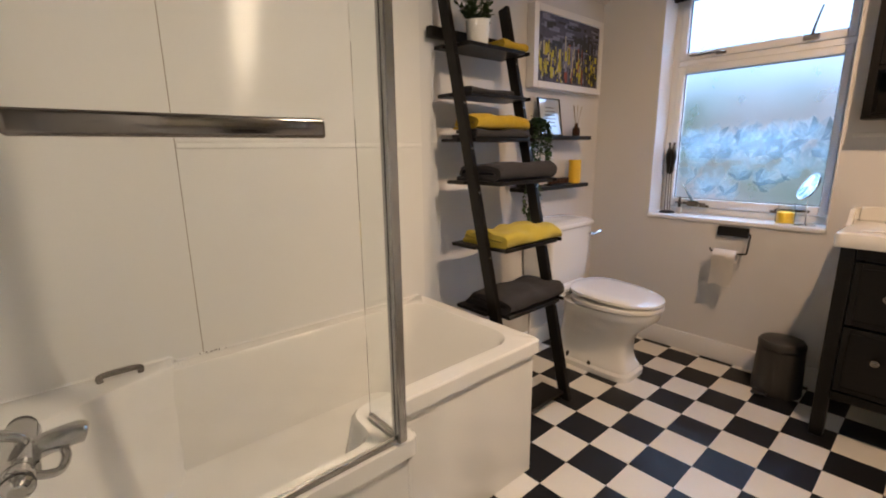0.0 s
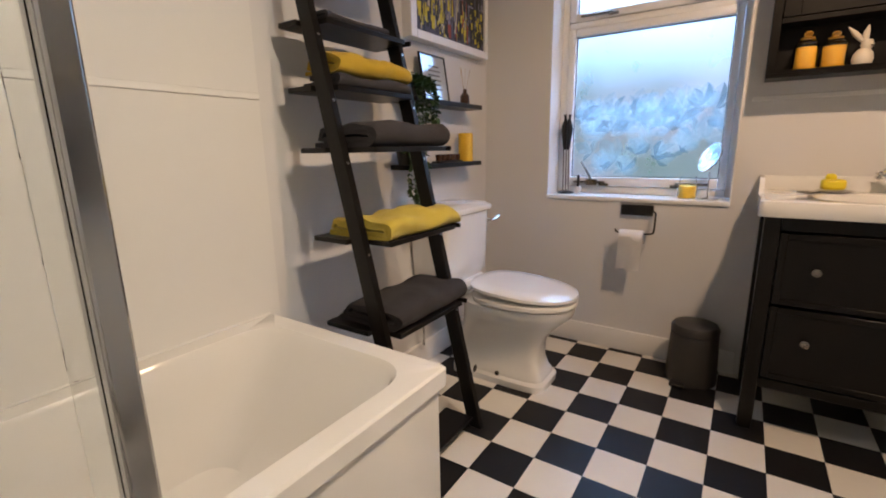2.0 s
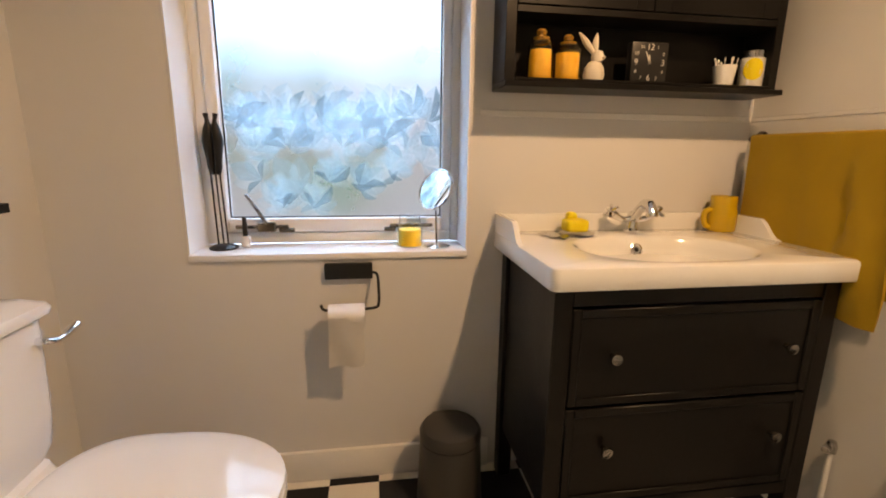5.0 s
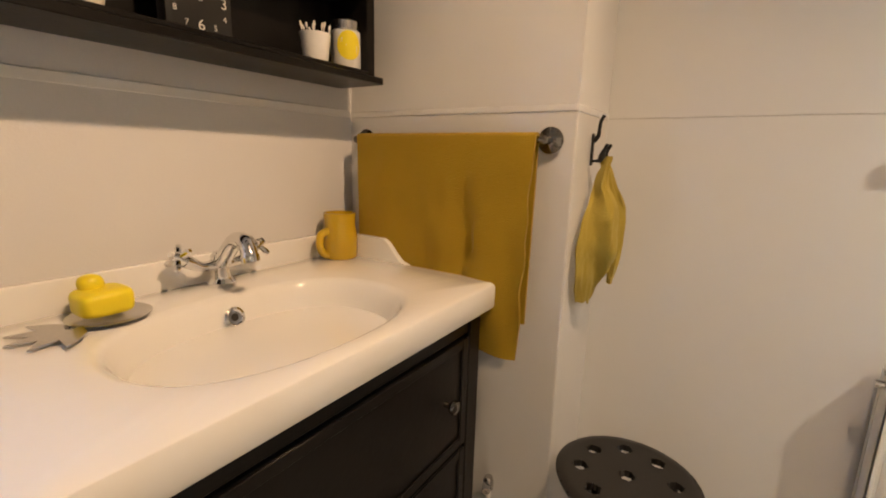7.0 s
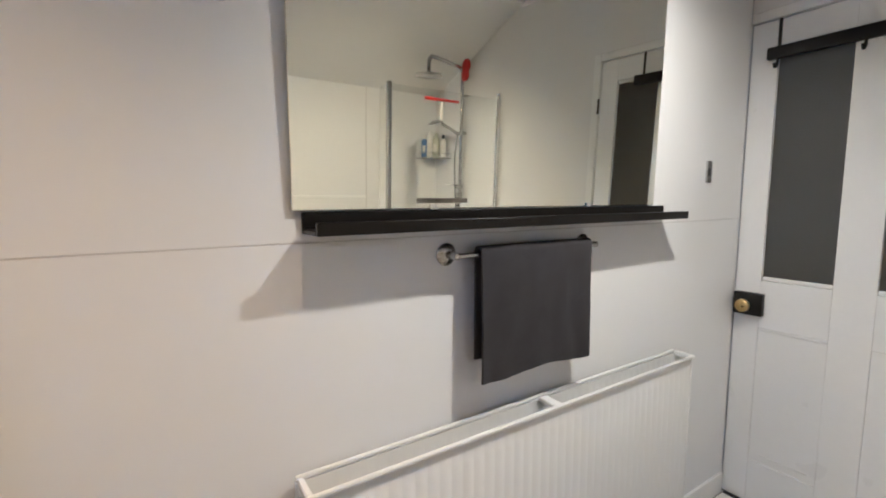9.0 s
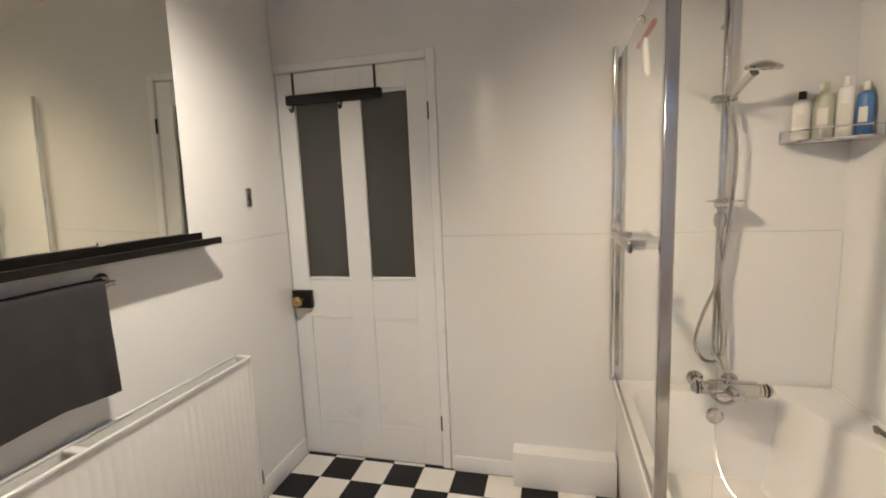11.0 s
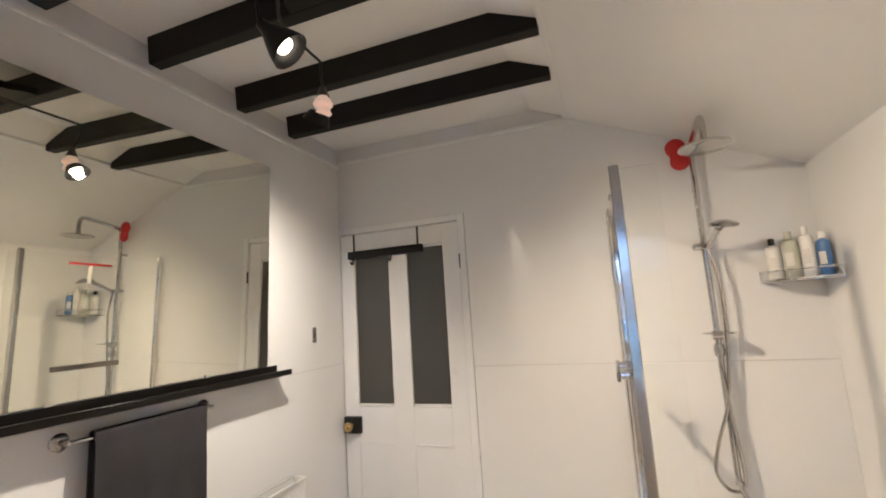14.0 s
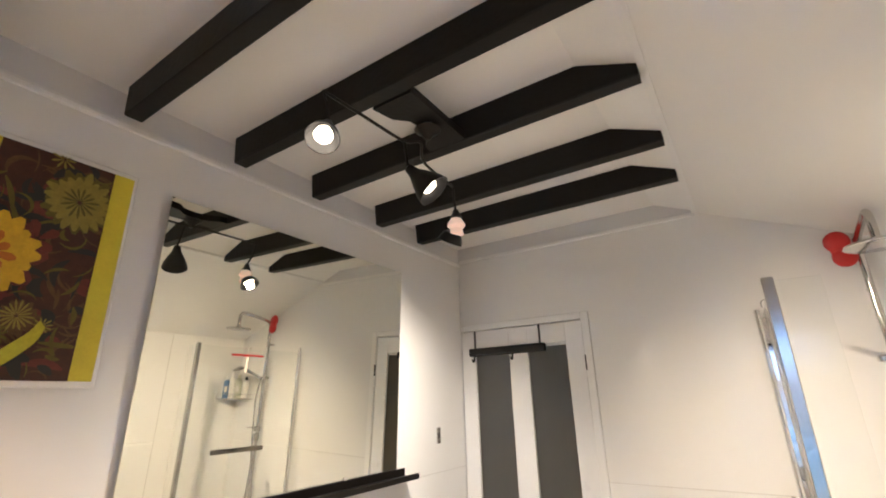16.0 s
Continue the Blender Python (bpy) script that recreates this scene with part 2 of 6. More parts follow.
def lathe(bm, prof, at, seg=24, turn=None):
    """Turns a profile of (radius, height) round an axis through at."""
    turn = turn or Matrix()
    rings = []
    for r, h in prof:
        if r < 1e-5:
            rings.append([bm.verts.new(Vector(at) + turn @ Vector((0, 0, h)))])
        else:
            rings.append([bm.verts.new(Vector(at) + turn @ Vector((r * math.cos(a), r * math.sin(a), h))) for a in (2 * math.pi * k / seg for k in range(seg))])
    for a, b in zip(rings, rings[1:]):
        if len(a) == 1 and len(b) == 1:
            continue
        for k in range(seg):
            if len(a) == 1:
                bm.faces.new((a[0], b[(k + 1) % seg], b[k]))
            elif len(b) == 1:
                bm.faces.new((a[k], a[(k + 1) % seg], b[0]))
            else:
                bm.faces.new((a[k], a[(k + 1) % seg], b[(k + 1) % seg], b[k]))
    for ring, flip in ((rings[0], True), (rings[-1], False)):
        if len(ring) > 2:
            bm.faces.new(ring[::-1] if flip else ring)


def aim(d):
    return Vector(d).to_track_quat("Z", "Y").to_matrix()


def curve_pts(ctrl, n=8):
    """Catmull-Rom through control points."""
    c = [Vector(p) for p in ctrl]
    c = [2 * c[0] - c[1]] + c + [2 * c[-1] - c[-2]]
    out = []
    for i in range(1, len(c) - 2):
        for k in range(n):
            t = k / n
            a, b, d, e = c[i - 1], c[i], c[i + 1], c[i + 2]
            out.append(0.5 * ((2 * b) + (d - a) * t + (2 * a - 5 * b + 4 * d - e) * t * t + (3 * b - a - 3 * d + e) * t ** 3))
    return out + [c[-2]]


def round_loop(corners, k=5):
    """The outline of a polygon with rounded corners: corners are (x, y, radius)."""
    out, n = [], len(corners)
    for i in range(n):
        p, a, b = (Vector(corners[j % n][:2]) for j in (i, i - 1, i + 1))
        r = corners[i][2]
        u, v = (a - p).normalized(), (b - p).normalized()
        p0, p1 = p + u * r, p + v * r
        for s in range(k + 1):
            t = s / k
            out.append((1 - t) ** 2 * p0 + 2 * t * (1 - t) * p + t * t * p1)
    return out


def loft(bm, loops, cap0=True, cap1=True):
    rings = [[bm.verts.new(p) for p in lp] for lp in loops]
    n = len(rings[0])
    for a, b in zip(rings, rings[1:]):
        for k in range(n):
            bm.faces.new((a[k], a[(k + 1) % n], b[(k + 1) % n], b[k]))
    if cap0:
        bm.faces.new(rings[0][::-1])
    if cap1:
        bm.faces.new(rings[-1])


def lift(loop, z):
    return [Vector((p[0], p[1], z)) for p in loop]


def prism(bm, outline, at, u, v, w, depth):
    """A flat shape with thickness: outline in (u, v) from at, pushed out along w."""
    at, u, v, w = Vector(at), Vector(u), Vector(v), Vector(w)
    lo = [at + u * a + v * b for a, b in outline]
    loft(bm, [lo, [p + w * depth for p in lo]])


def pillow(bm, x0, x1, y0, y1, z0, z1, n=14, wob=0.006, seed=0.0, power=5.0):
    """A soft slab: a rounded box whose faces sag and ripple."""
    c = Vector(((x0 + x1) / 2, (y0 + y1) / 2, (z0 + z1) / 2))
    h = Vector(((x1 - x0) / 2, (y1 - y0) / 2, (z1 - z0) / 2))
    made = {}

    def vert(i, j, k):
        if (i, j, k) not in made:
            made[i, j, k] = bm.verts.new((2 * i / n - 1, 2 * j / n - 1, 2 * k / n - 1))
        return made[i, j, k]
    for a in range(n):
        for b in range(n):
            for e in (0, n):
                bm.faces.new((vert(e, a, b), vert(e, a + 1, b), vert(e, a + 1, b + 1), vert(e, a, b + 1)))
                bm.faces.new((vert(a, e, b), vert(a + 1, e, b), vert(a + 1, e, b + 1), vert(a, e, b + 1)))
                bm.faces.new((vert(a, b, e), vert(a + 1, b, e), vert(a + 1, b + 1, e), vert(a, b + 1, e)))
    vs = list(made.values())
    for v in vs:
        p = v.co
        l = sum(abs(a) ** power for a in p) ** (1 / power)
        q = Vector((p.x / l * h.x, p.y / l * h.y, p.z / l * h.z)) + c
        d = noise.noise_vector(q * 14 + Vector((seed, seed, 0))) * wob + noise.noise_vector(q * 45 + Vector((seed, 0, seed))) * wob * 0.35
        if q.z < z0 + 0.004:
            d.z = max(0, d.z)
        v.co = q + d
        v.co.z = max(v.co.z, z0)


def finish(name, bm, m, org, smooth=True, angle=38):
    bmesh.ops.recalc_face_normals(bm, faces=bm.faces)
    bmesh.ops.translate(bm, verts=bm.verts, vec=-Vector(org))
    me = bpy.data.meshes.new(name)
    bm.to_mesh(me)
    bm.free()
    me.materials.append(m)
    if smooth:
        me.polygons.foreach_set("use_smooth", [True] * len(me.polygons))
        me.set_sharp_from_angle(angle=radians(angle))
    return new(name, me)


def thing(name, at, label, category, group="", kind=""):
    e = new(name)
    e.empty_display_size = 0.05
    e.location = at
    ORG[e.name] = Vector(at)
    return tagged(e, label, category, group, kind)


def part(name, bm, m, parent, label="", smooth=True):
    ob = finish(name, bm, m, ORG[parent.name], smooth)
    ob.parent = parent
    ORG[ob.name] = ORG[parent.name]
    return tagged(ob, label) if label else ob


def solo(name, bm, m, at, label, category, group="", kind="", smooth=True):
    ob = finish(name, bm, m, at, smooth)
    ob.location = at
    ORG[ob.name] = Vector(at)
    return tagged(ob, label, category, group, kind)


def boxes(*bs, bev=0.0, seg=1):
    bm = bm_new()
    for b in bs:
        box(bm, *b, bev=bev, seg=seg)
    return bm


def tubes(*ts, seg=10):
    bm = bm_new()
    for p, r in ts:
        tube(bm, p, r, seg)
    return bm


def lathes(*ls, seg=24):
    bm = bm_new()
    for prof, at, *turn in ls:
        lathe(bm, prof, at, seg, turn[0] if turn else None)
    return bm


# ---- the large structure ----
X0, X1, Y0, Y1 = 0.345, 3.446, 0.20, 2.66      # door wall, window wall, mirror wall, bath wall
BX, BY = 2.822, 0.45                           # the projecting breast beside the basin
ZC, YB, ZE = 2.61, 1.46, 2.09                  # flat ceiling, start of the slope, its low edge

# mirror wall
wall_m = solo("wall_south", boxes((X0 - 0.12, X1 + 0.3, Y0 - 0.12, Y0 - 0.008, -0.05, 2.9)), PAINT, (1.9, 0.14, 0), "white painted wall behind the mirror", "wall", kind="structure", smooth=False)
JZ = 1.247
for a, b, c, d in ((X0, BX + 0.003, 0.0, JZ - 0.0012), (X0, BX + 0.003, JZ + 0.0012, 2.51)):
    part("panel", boxes((a + 0.001, b - 0.001, Y0 - 0.007, Y0, c, d), bev=0.0008), CLAD, wall_m)
part("joint_strip", boxes((X0, BX, Y0 - 0.007, Y0 - 0.0006, JZ - 0.0011, JZ + 0.0011)), SEAM, wall_m)
# the breast
wall_b = solo("wall_breast", boxes((BX + 0.008, X1 + 0.25, Y0 - 0.007, BY - 0.008, -0.05, 2.9)), PAINT, (3.1, 0.3, 0), "white projecting wall beside the basin", "wall", kind="structure", smooth=False)
for c, d in ((0.0, 1.24405), (1.25795, 2.6)):
    part("panel", boxes((BX + 0.0005, X1, BY - 0.007, BY, c, d), bev=0.0008), CLAD, wall_b)
    part("panel", boxes((BX - 0.001, BX + 0.007, Y0 - 0.006, BY - 0.0015, c, d), bev=0.0008), CLAD, wall_b)
part("joint_strip", boxes((BX, X1, BY - 0.007, BY + 0.0015, 1.2442, 1.2578), bev=0.001), TRIM, wall_b)
part("joint_strip", boxes((BX - 0.0020, BX + 0.007, Y0 - 0.006, BY - 0.0016, 1.2442, 1.2578), bev=0.0008), TRIM, wall_b)
part("corner_trim", boxes((BX - 0.0015, BX + 0.003, BY - 0.0068, BY - 0.0015, 0.0, 2.6)), CLAD, wall_b)
# bath wall
wall_n = solo("wall_north", boxes((X0 - 0.12, X1 + 0.3, Y1 + 0.010, Y1 + 0.13, -0.05, 2.9)), PAINT, (1.9, 2.7, 0), "white painted wall behind the bath and toilet", "wall", kind="structure", smooth=False)
for a, b, c, d in ((X0, 0.9895, 0.5, 2.2), (0.9925, 1.962, 0.5, 1.226), (0.9925, 1.962, 1.246, 2.2)):
    part("panel", boxes((a, b, Y1, Y1 + 0.009, c, d), bev=0.0003), CLAD, wall_n)
part("joint_strip", boxes((0.9925, 1.962, Y1 - 0.004, Y1 + 0.009, 1.2265, 1.2455), bev=0.002), TRIM, wall_n)
part("joint_line", boxes((0.9897, 0.9923, Y1 + 0.0004, Y1 + 0.009, 0.5, 2.2)), DIRT, wall_n, "dark joint between two panels")
# door wall with its opening
DY0, DY1, DZ = 0.205, 0.99, 2.035
wall_d = solo("wall_west", boxes((X0 - 0.12, X0 - 0.009, 0.0, DY0 - 0.01, -0.05, 2.9), (X0 - 0.12, X0 - 0.009, DY1 + 0.012, 2.8, -0.05, 2.9), (X0 - 0.12, X0 - 0.009, DY0 - 0.01, DY1 + 0.012, DZ + 0.012, 2.9)),
              PAINT, (0.3, 1.5, 0), "white wall with the door and the shower", "wall", kind="structure", smooth=False)
part("panel", boxes((X0 - 0.008, X0, 1.035, Y1, 0.0, 1.212), bev=0.0015), CLAD, wall_d)
bm = bm_new()
prism(bm, [(1.035, 1.216), (Y1, 1.216), (Y1, 2.51), (Y0, 2.51), (Y0, 2.0755), (1.035, 2.0755)], (X0 - 0.008, 0, 0), (0, 1, 0), (0, 0, 1), (1, 0, 0), 0.008)
part("panel", bm, CLAD, wall_d, smooth=False)
part("joint_strip", boxes((X0 - 0.008, X0 - 0.002, 1.035, Y1, 1.2118, 1.2162)), SEAM, wall_d)
part("top_trim", boxes((X0 - 0.008, X0 + 0.012, Y0 + 0.013, 1.64, 2.498, 2.518), bev=0.003), TRIM, wall_d)
part("top_trim", boxes((X0, BX, Y0 - 0.006, Y0 + 0.012, 2.478, 2.496), bev=0.003), TRIM, wall_m)
# window wall with its opening
WY0, WY1, WZ0, WZ1 = 1.433, 2.29, 0.818, 2.11
wall_e = solo("wall_east", boxes((X1, X1 + 0.28, 0.0, WY0, -0.05, 2.9), (X1, X1 + 0.28, WY1, 2.8, -0.05, 2.9), (X1, X1 + 0.28, WY0, WY1, -0.05, WZ0 - 0.022), (X1, X1 + 0.28, WY0, WY1, WZ1, 2.9)),
              PAINT, (3.5, 1.4, 0), "white painted wall with the window", "wall", kind="structure", smooth=False)
part("joint_strip", boxes((X1 - 0.0035, X1, BY + 0.005, 1.40, 1.243, 1.262), bev=0.0015), TRIM, wall_e)
# ceilings
bm = bm_new()
prof = [(Y0 - 0.1, ZC), (YB, ZC), (Y1 + 0.1, ZE - 0.1 * (ZC - ZE) / (Y1 - YB)), (Y1 + 0.1, 2.8), (Y0 - 0.1, 2.8)]
loft(bm, [[Vector((x, a, b)) for a, b in prof] for x in (X0 - 0.1, X1 + 0.2)])
ceiling = solo("ceiling", bm, CEIL, (1.9, 1.4, ZC), "white ceiling, flat over the room and sloped over the bath", "ceiling", kind="structure", smooth=False)
bm = bm_new()
sl = (ZC - ZE) / (Y1 - YB)
prof = [(1.64, ZC - sl * (1.64 - YB) - 0.012), (Y1, ZE - 0.012), (Y1, ZE - 0.002), (1.64, ZC - sl * (1.64 - YB) - 0.002)]
loft(bm, [[Vector((x, a, b)) for a, b in prof] for x in (X0 + 0.001, X1 - 0.001)])
solo("ceiling_lining", bm, mat("white_lining", (0.74, 0.735, 0.725), 0.35, var=0.03, scale=1.5, bump=0.06, fine=12), (1.9, 2.1, 2.3), "white lining board on the sloped ceiling", "ceiling", kind="structure", smooth=False)

bm = bm_new()
zt = ZC - sl * (1.64 - YB)
loft(bm, [[Vector((x, a, b)) for a, b in ((1.632, zt + 0.0), (1.632, zt - 0.014), (1.638, zt - 0.018), (1.655, zt - 0.026), (1.655, zt - 0.012))] for x in (X0 + 0.001, X1 - 0.001)])
solo("ceiling_trim", bm, TRIM, (1.9, 1.64, 2.52), "white edge strip where the sloped lining begins", "trim", kind="structure")
# skirtings and boxing
solo("baseboard", boxes((X1 - 0.016, X1, 1.34, Y1, 0.004, 0.118), bev=0.004, seg=2), TRIM, (X1, 2.0, 0), "white gloss skirting board under the window", "baseboard", kind="structure")
solo("baseboard", boxes((1.95, X1 - 0.017, Y1 - 0.012, Y1 + 0.009, 0.004, 0.118), bev=0.004, seg=2), TRIM, (2.6, Y1, 0), "white gloss skirting board behind the toilet", "baseboard", kind="structure")
solo("baseboard", boxes((X0, X0 + 0.014, 1.05, 1.355, 0.004, 0.082), bev=0.004, seg=2), TRIM, (X0, 1.2, 0), "white skirting board beside the door", "baseboard", kind="structure")
solo("baseboard", boxes((X0 + 0.015, BX - 0.008, Y0 + 0.0005, Y0 + 0.014, 0.004, 0.10), bev=0.004, seg=2), TRIM, (1.5, Y0, 0), "white skirting board below the radiator", "baseboard", kind="structure")
solo("pipe_boxing", boxes((X0 + 0.0005, X0 + 0.085, 1.357, 1.826, 0.004, 0.182), bev=0.004, seg=2), TRIM, (0.39, 1.57, 0), "low white boxing over pipes beside the bath", "pipe boxing", kind="structure")

# door
door = thing("door_1", (X0, 0.6, 0), "white four-panel door with two smoked glass panes, closed", "door", kind="structure")
st = [(DY0 - 0.0025, 0.298), (0.532, 0.655), (0.888, DY1 - 0.003)]
xs = (X0 - 0.045, X0 - 0.008)
bs = [(xs[0], xs[1], a, b, 0.006, DZ - 0.003) for a, b in st]
for a, b in ((0.298, 0.532), (0.655, 0.888)):
    bs += [(xs[0], xs[1], a, b, 0.006, 0.20), (xs[0], xs[1], a, b, 0.79, 0.99), (xs[0], xs[1], a, b, 1.922, DZ - 0.003)]
leaf = part("door_leaf", boxes(*bs, bev=0.0015), TRIM, door)
for a, b in ((0.298, 0.532), (0.655, 0.888)):
    part("door_panel", boxes((xs[0] + 0.012, xs[1] - 0.005, a + 0.0002, b - 0.0002, 0.2002, 0.7898)), TRIM, door, smooth=False)
    part("panel_moulding", boxes((xs[1] - 0.005, xs[1] - 0.001, a + 0.03, b - 0.03, 0.23, 0.235), (xs[1] - 0.005, xs[1] - 0.0005, a + 0.001, b - 0.001, 0.778, 0.7895), bev=0.0015), TRIM, door)
    part("pane", boxes((xs[0] + 0.016, xs[0] + 0.022, a + 0.0005, b - 0.0005, 0.9905, 1.9215)), DOORGL, door, "smoked frosted glass pane", smooth=False)
    for z in (0.9995, 1.913):
        part("bead", boxes((xs[1] - 0.012, xs[1] - 0.003, a + 0.001, b - 0.001, z - 0.008, z + 0.008), bev=0.003), TRIM, door)
for z in (1.80, 0.25):
    part("hinge", tubes((((X0 + 0.001, DY1 + 0.004, z - 0.04), (X0 + 0.001, DY1 + 0.004, z + 0.04)), 0.006)), BLACKM, door, "black hinge")
part("rim_lock", boxes((X0 - 0.0075, X0 + 0.022, 0.2085, 0.318, 0.842, 0.937), bev=0.005, seg=2), BLACKM, door, "black iron rim lock")
part("door_knob", lathes(([(0.011, 0), (0.011, 0.018), (0.02, 0.024), (0.027, 0.036), (0.026, 0.05), (0.016, 0.058), (0, 0.06)], (X0 + 0.021, 0.262, 0.888), aim((1, 0, 0)))), BRASS, door, "round brass knob")
dframe = thing("door_frame", (X0, 0.6, 0), "narrow white door frame", "door frame", kind="structure")
part("jamb", boxes((X0 - 0.1, X0 + 0.006, DY1 + 0.0005, DY1 + 0.044, 0.004, DZ + 0.04), bev=0.003), TRIM, dframe)
part("head", boxes((X0 - 0.1, X0 + 0.006, Y0 + 0.001, DY1 + 0.0002, DZ + 0.001, DZ + 0.04), bev=0.003), TRIM, dframe)
part("stop", boxes((X0 - 0.07, X0 - 0.046, DY0, DY1, DZ - 0.03, DZ - 0.001)), TRIM, dframe)
# unseen landing added behind the door panes, its dimness put into a dark colour
solo("added_landing_wall", boxes((-0.60, -0.55, -0.4, 1.8, -0.05, 2.6), (-0.55, 0.22, -0.4, -0.35, -0.05, 2.6), (-0.55, 0.22, 1.75, 1.8, -0.05, 2.6), (-0.6, 0.22, -0.4, 1.8, 2.6, 2.65), (-0.6, 0.336, -0.4, 1.8, -0.06, -0.01)),
     HALL, (-0.5, 0.6, 0), "added landing box behind the door, its dimness put into the wall colour", "wall", kind="structure", smooth=False)

# window
FX = 3.605
win = thing("window_1", (FX, 1.86, WZ0), "white upvc window with a frosted leaf-patterned pane", "window", kind="structure")
GY0, GY1 = 1.497, 2.213
def bar(y0, y1, z0, z1, x0=FX, x1=FX + 0.07, bev=0.006):
    return (x0, x1, y0, y1, z0, z1)
part("window_frame", boxes(bar(WY0, WY0 + 0.032, WZ0, WZ1), bar(WY1 - 0.038, WY1, WZ0, WZ1), bar(WY0 + 0.032, WY1 - 0.038, WZ0, WZ0 + 0.038), bar(WY0 + 0.032, WY1 - 0.038, WZ1 - 0.04, WZ1), bar(WY0 + 0.032, WY1 - 0.038, 1.673, 1.705), bev=0.006, seg=2), UPVC, win)
part("lower_sash", boxes((FX - 0.012, FX + 0.05, GY0 - 0.03, GY0, 0.858, 1.672), (FX - 0.012, FX + 0.05, GY1, GY1 + 0.038, 0.858, 1.672), (FX - 0.012, FX + 0.05, GY0, GY1, 0.858, 0.905), (FX - 0.012, FX + 0.05, GY0, GY1, 1.632, 1.672), bev=0.007, seg=2), UPVC, win)
part("upper_sash", boxes((FX - 0.012, FX + 0.05, GY0 - 0.03, GY0, 1.706, 2.068), (FX - 0.012, FX + 0.05, GY1, GY1 + 0.038, 1.706, 2.068), (FX - 0.012, FX + 0.05, GY0, GY1, 1.706, 1.745), (FX - 0.012, FX + 0.05, GY0, GY1, 2.03, 2.068), bev=0.007, seg=2), UPVC, win)
for z0, z1 in ((0.905, 1.632), (1.745, 2.03)):
    g = 0.004
    part("gasket", boxes((FX + 0.012, FX + 0.020, GY0 + 0.0005, GY0 + g, z0 + 0.0005, z1 - 0.0005), (FX + 0.012, FX + 0.020, GY1 - g, GY1 - 0.0005, z0 + 0.0005, z1 - 0.0005), (FX + 0.012, FX + 0.020, GY0 + g, GY1 - g, z0 + 0.0005, z0 + g), (FX + 0.012, FX + 0.020, GY0 + g, GY1 - g, z1 - g, z1 - 0.0005)), RUBBER, win, "thin black gasket", smooth=False)
    pane = part("pane", boxes((FX + 0.0205, FX + 0.0255, GY0 + 0.0005, GY1 - 0.0005, z0 + 0.0005, z1 - 0.0005)), FROST, win, "frosted glass pane", smooth=False)
    pane.visible_shadow = False
# leaf relief on the lower pane: overlapping palmate leaves, dense below the middle
bm = bm_new()
rnd = random.Random(4)
def palmate(bm, y, z, s, ang, x, tone):
    for k in range(5):
        a = ang + (k - 2) * 0.62
        l = s * (1.0, 0.86, 0.62)[abs(k - 2)]
        w = l * 0.30
        d, n = (math.sin(a), math.cos(a)), (math.cos(a), -math.sin(a))
        for side in (1, -1):
            pts = [(0, 0), (0.28 * l, w * 0.62), (0.55 * l, w), (0.8 * l, w * 0.66), (l, 0)]
            vs = []
            for i, (p, q) in enumerate(pts):
                yy, zz = y + d[0] * p + n[0] * q * side, z + d[1] * p + n[1] * q * side
                vs.append(bm.verts.new((x - (0.003 if i in (0, 4) else 0.0), min(max(yy, GY0 + 0.006), GY1 - 0.006), min(max(zz, 0.912), 1.626))))
            bm.faces.new(vs)
for i in range(38):
    z = 1.12 + 0.13 * rnd.random() if i < 22 else 0.925 + 0.22 * rnd.random()
    palmate(bm, GY0 + 0.02 + ((i * 0.618) % 1.0) * (GY1 - GY0 - 0.04), z, 0.10 + 0.045 * rnd.random(), rnd.uniform(-1.1, 1.1), FX + 0.0198 - 0.00008 * i, 0)
lf = part("leaf_relief", bm, LEAFGL, win, "etched leaf pattern on the glass", smooth=False)
lf.visible_shadow = False
bm = bm_new()
for i in range(16):
    palmate(bm, GY0 + 0.03 + ((i * 0.618 + 0.3) % 1.0) * (GY1 - GY0 - 0.06), rnd.uniform(1.13, 1.25), 0.10 + 0.04 * rnd.random(), rnd.uniform(-1.1, 1.1), FX + 0.0160 - 0.00008 * i, 0)
lf = part("leaf_relief", bm, LEAFGL2, win, "faint etched leaves higher on the glass", smooth=False)
lf.visible_shadow = False
part("stay", boxes((FX - 0.026, FX - 0.0125, 2.02, 2.19, 0.872, 0.885), (FX - 0.03, FX - 0.0125, 2.0, 2.05, 0.86, 0.874), bev=0.003), DARKCHR, win, "dark metal casement stay")
part("stay", boxes((FX - 0.026, FX - 0.0125, 1.53, 1.68, 0.872, 0.885), (FX - 0.03, FX - 0.0125, 1.66, 1.70, 0.86, 0.874), bev=0.003), DARKCHR, win, "dark metal casement stay")
part("stay", boxes((FX - 0.026, FX - 0.0125, 2.03, 2.19, 1.722, 1.733), (FX - 0.03, FX - 0.0125, 2.0, 2.05, 1.712, 1.726), bev=0.003), DARKCHR, win, "dark metal fanlight stay")
bm = boxes((FX - 0.03, FX - 0.0125, 1.60, 1.665, 1.712, 1.742), bev=0.004)
tube(bm, [(FX - 0.026, 1.63, 1.735), (FX - 0.034, 1.62, 1.78), (FX - 0.045, 1.598, 1.86)], [0.007, 0.006, 0.005], 8)
part("handle", bm, STEEL, win, "grey lever handle on the fanlight")
bm = boxes((FX - 0.03, FX - 0.0125, 2.06, 2.12, 0.862, 0.895), bev=0.004)
tube(bm, [(FX - 0.026, 2.09, 0.89), (FX - 0.034, 2.11, 0.93), (FX - 0.045, 2.145, 0.99)], [0.007, 0.006, 0.005], 8)
part("handle", bm, DARKCHR, win, "dark lever handle")
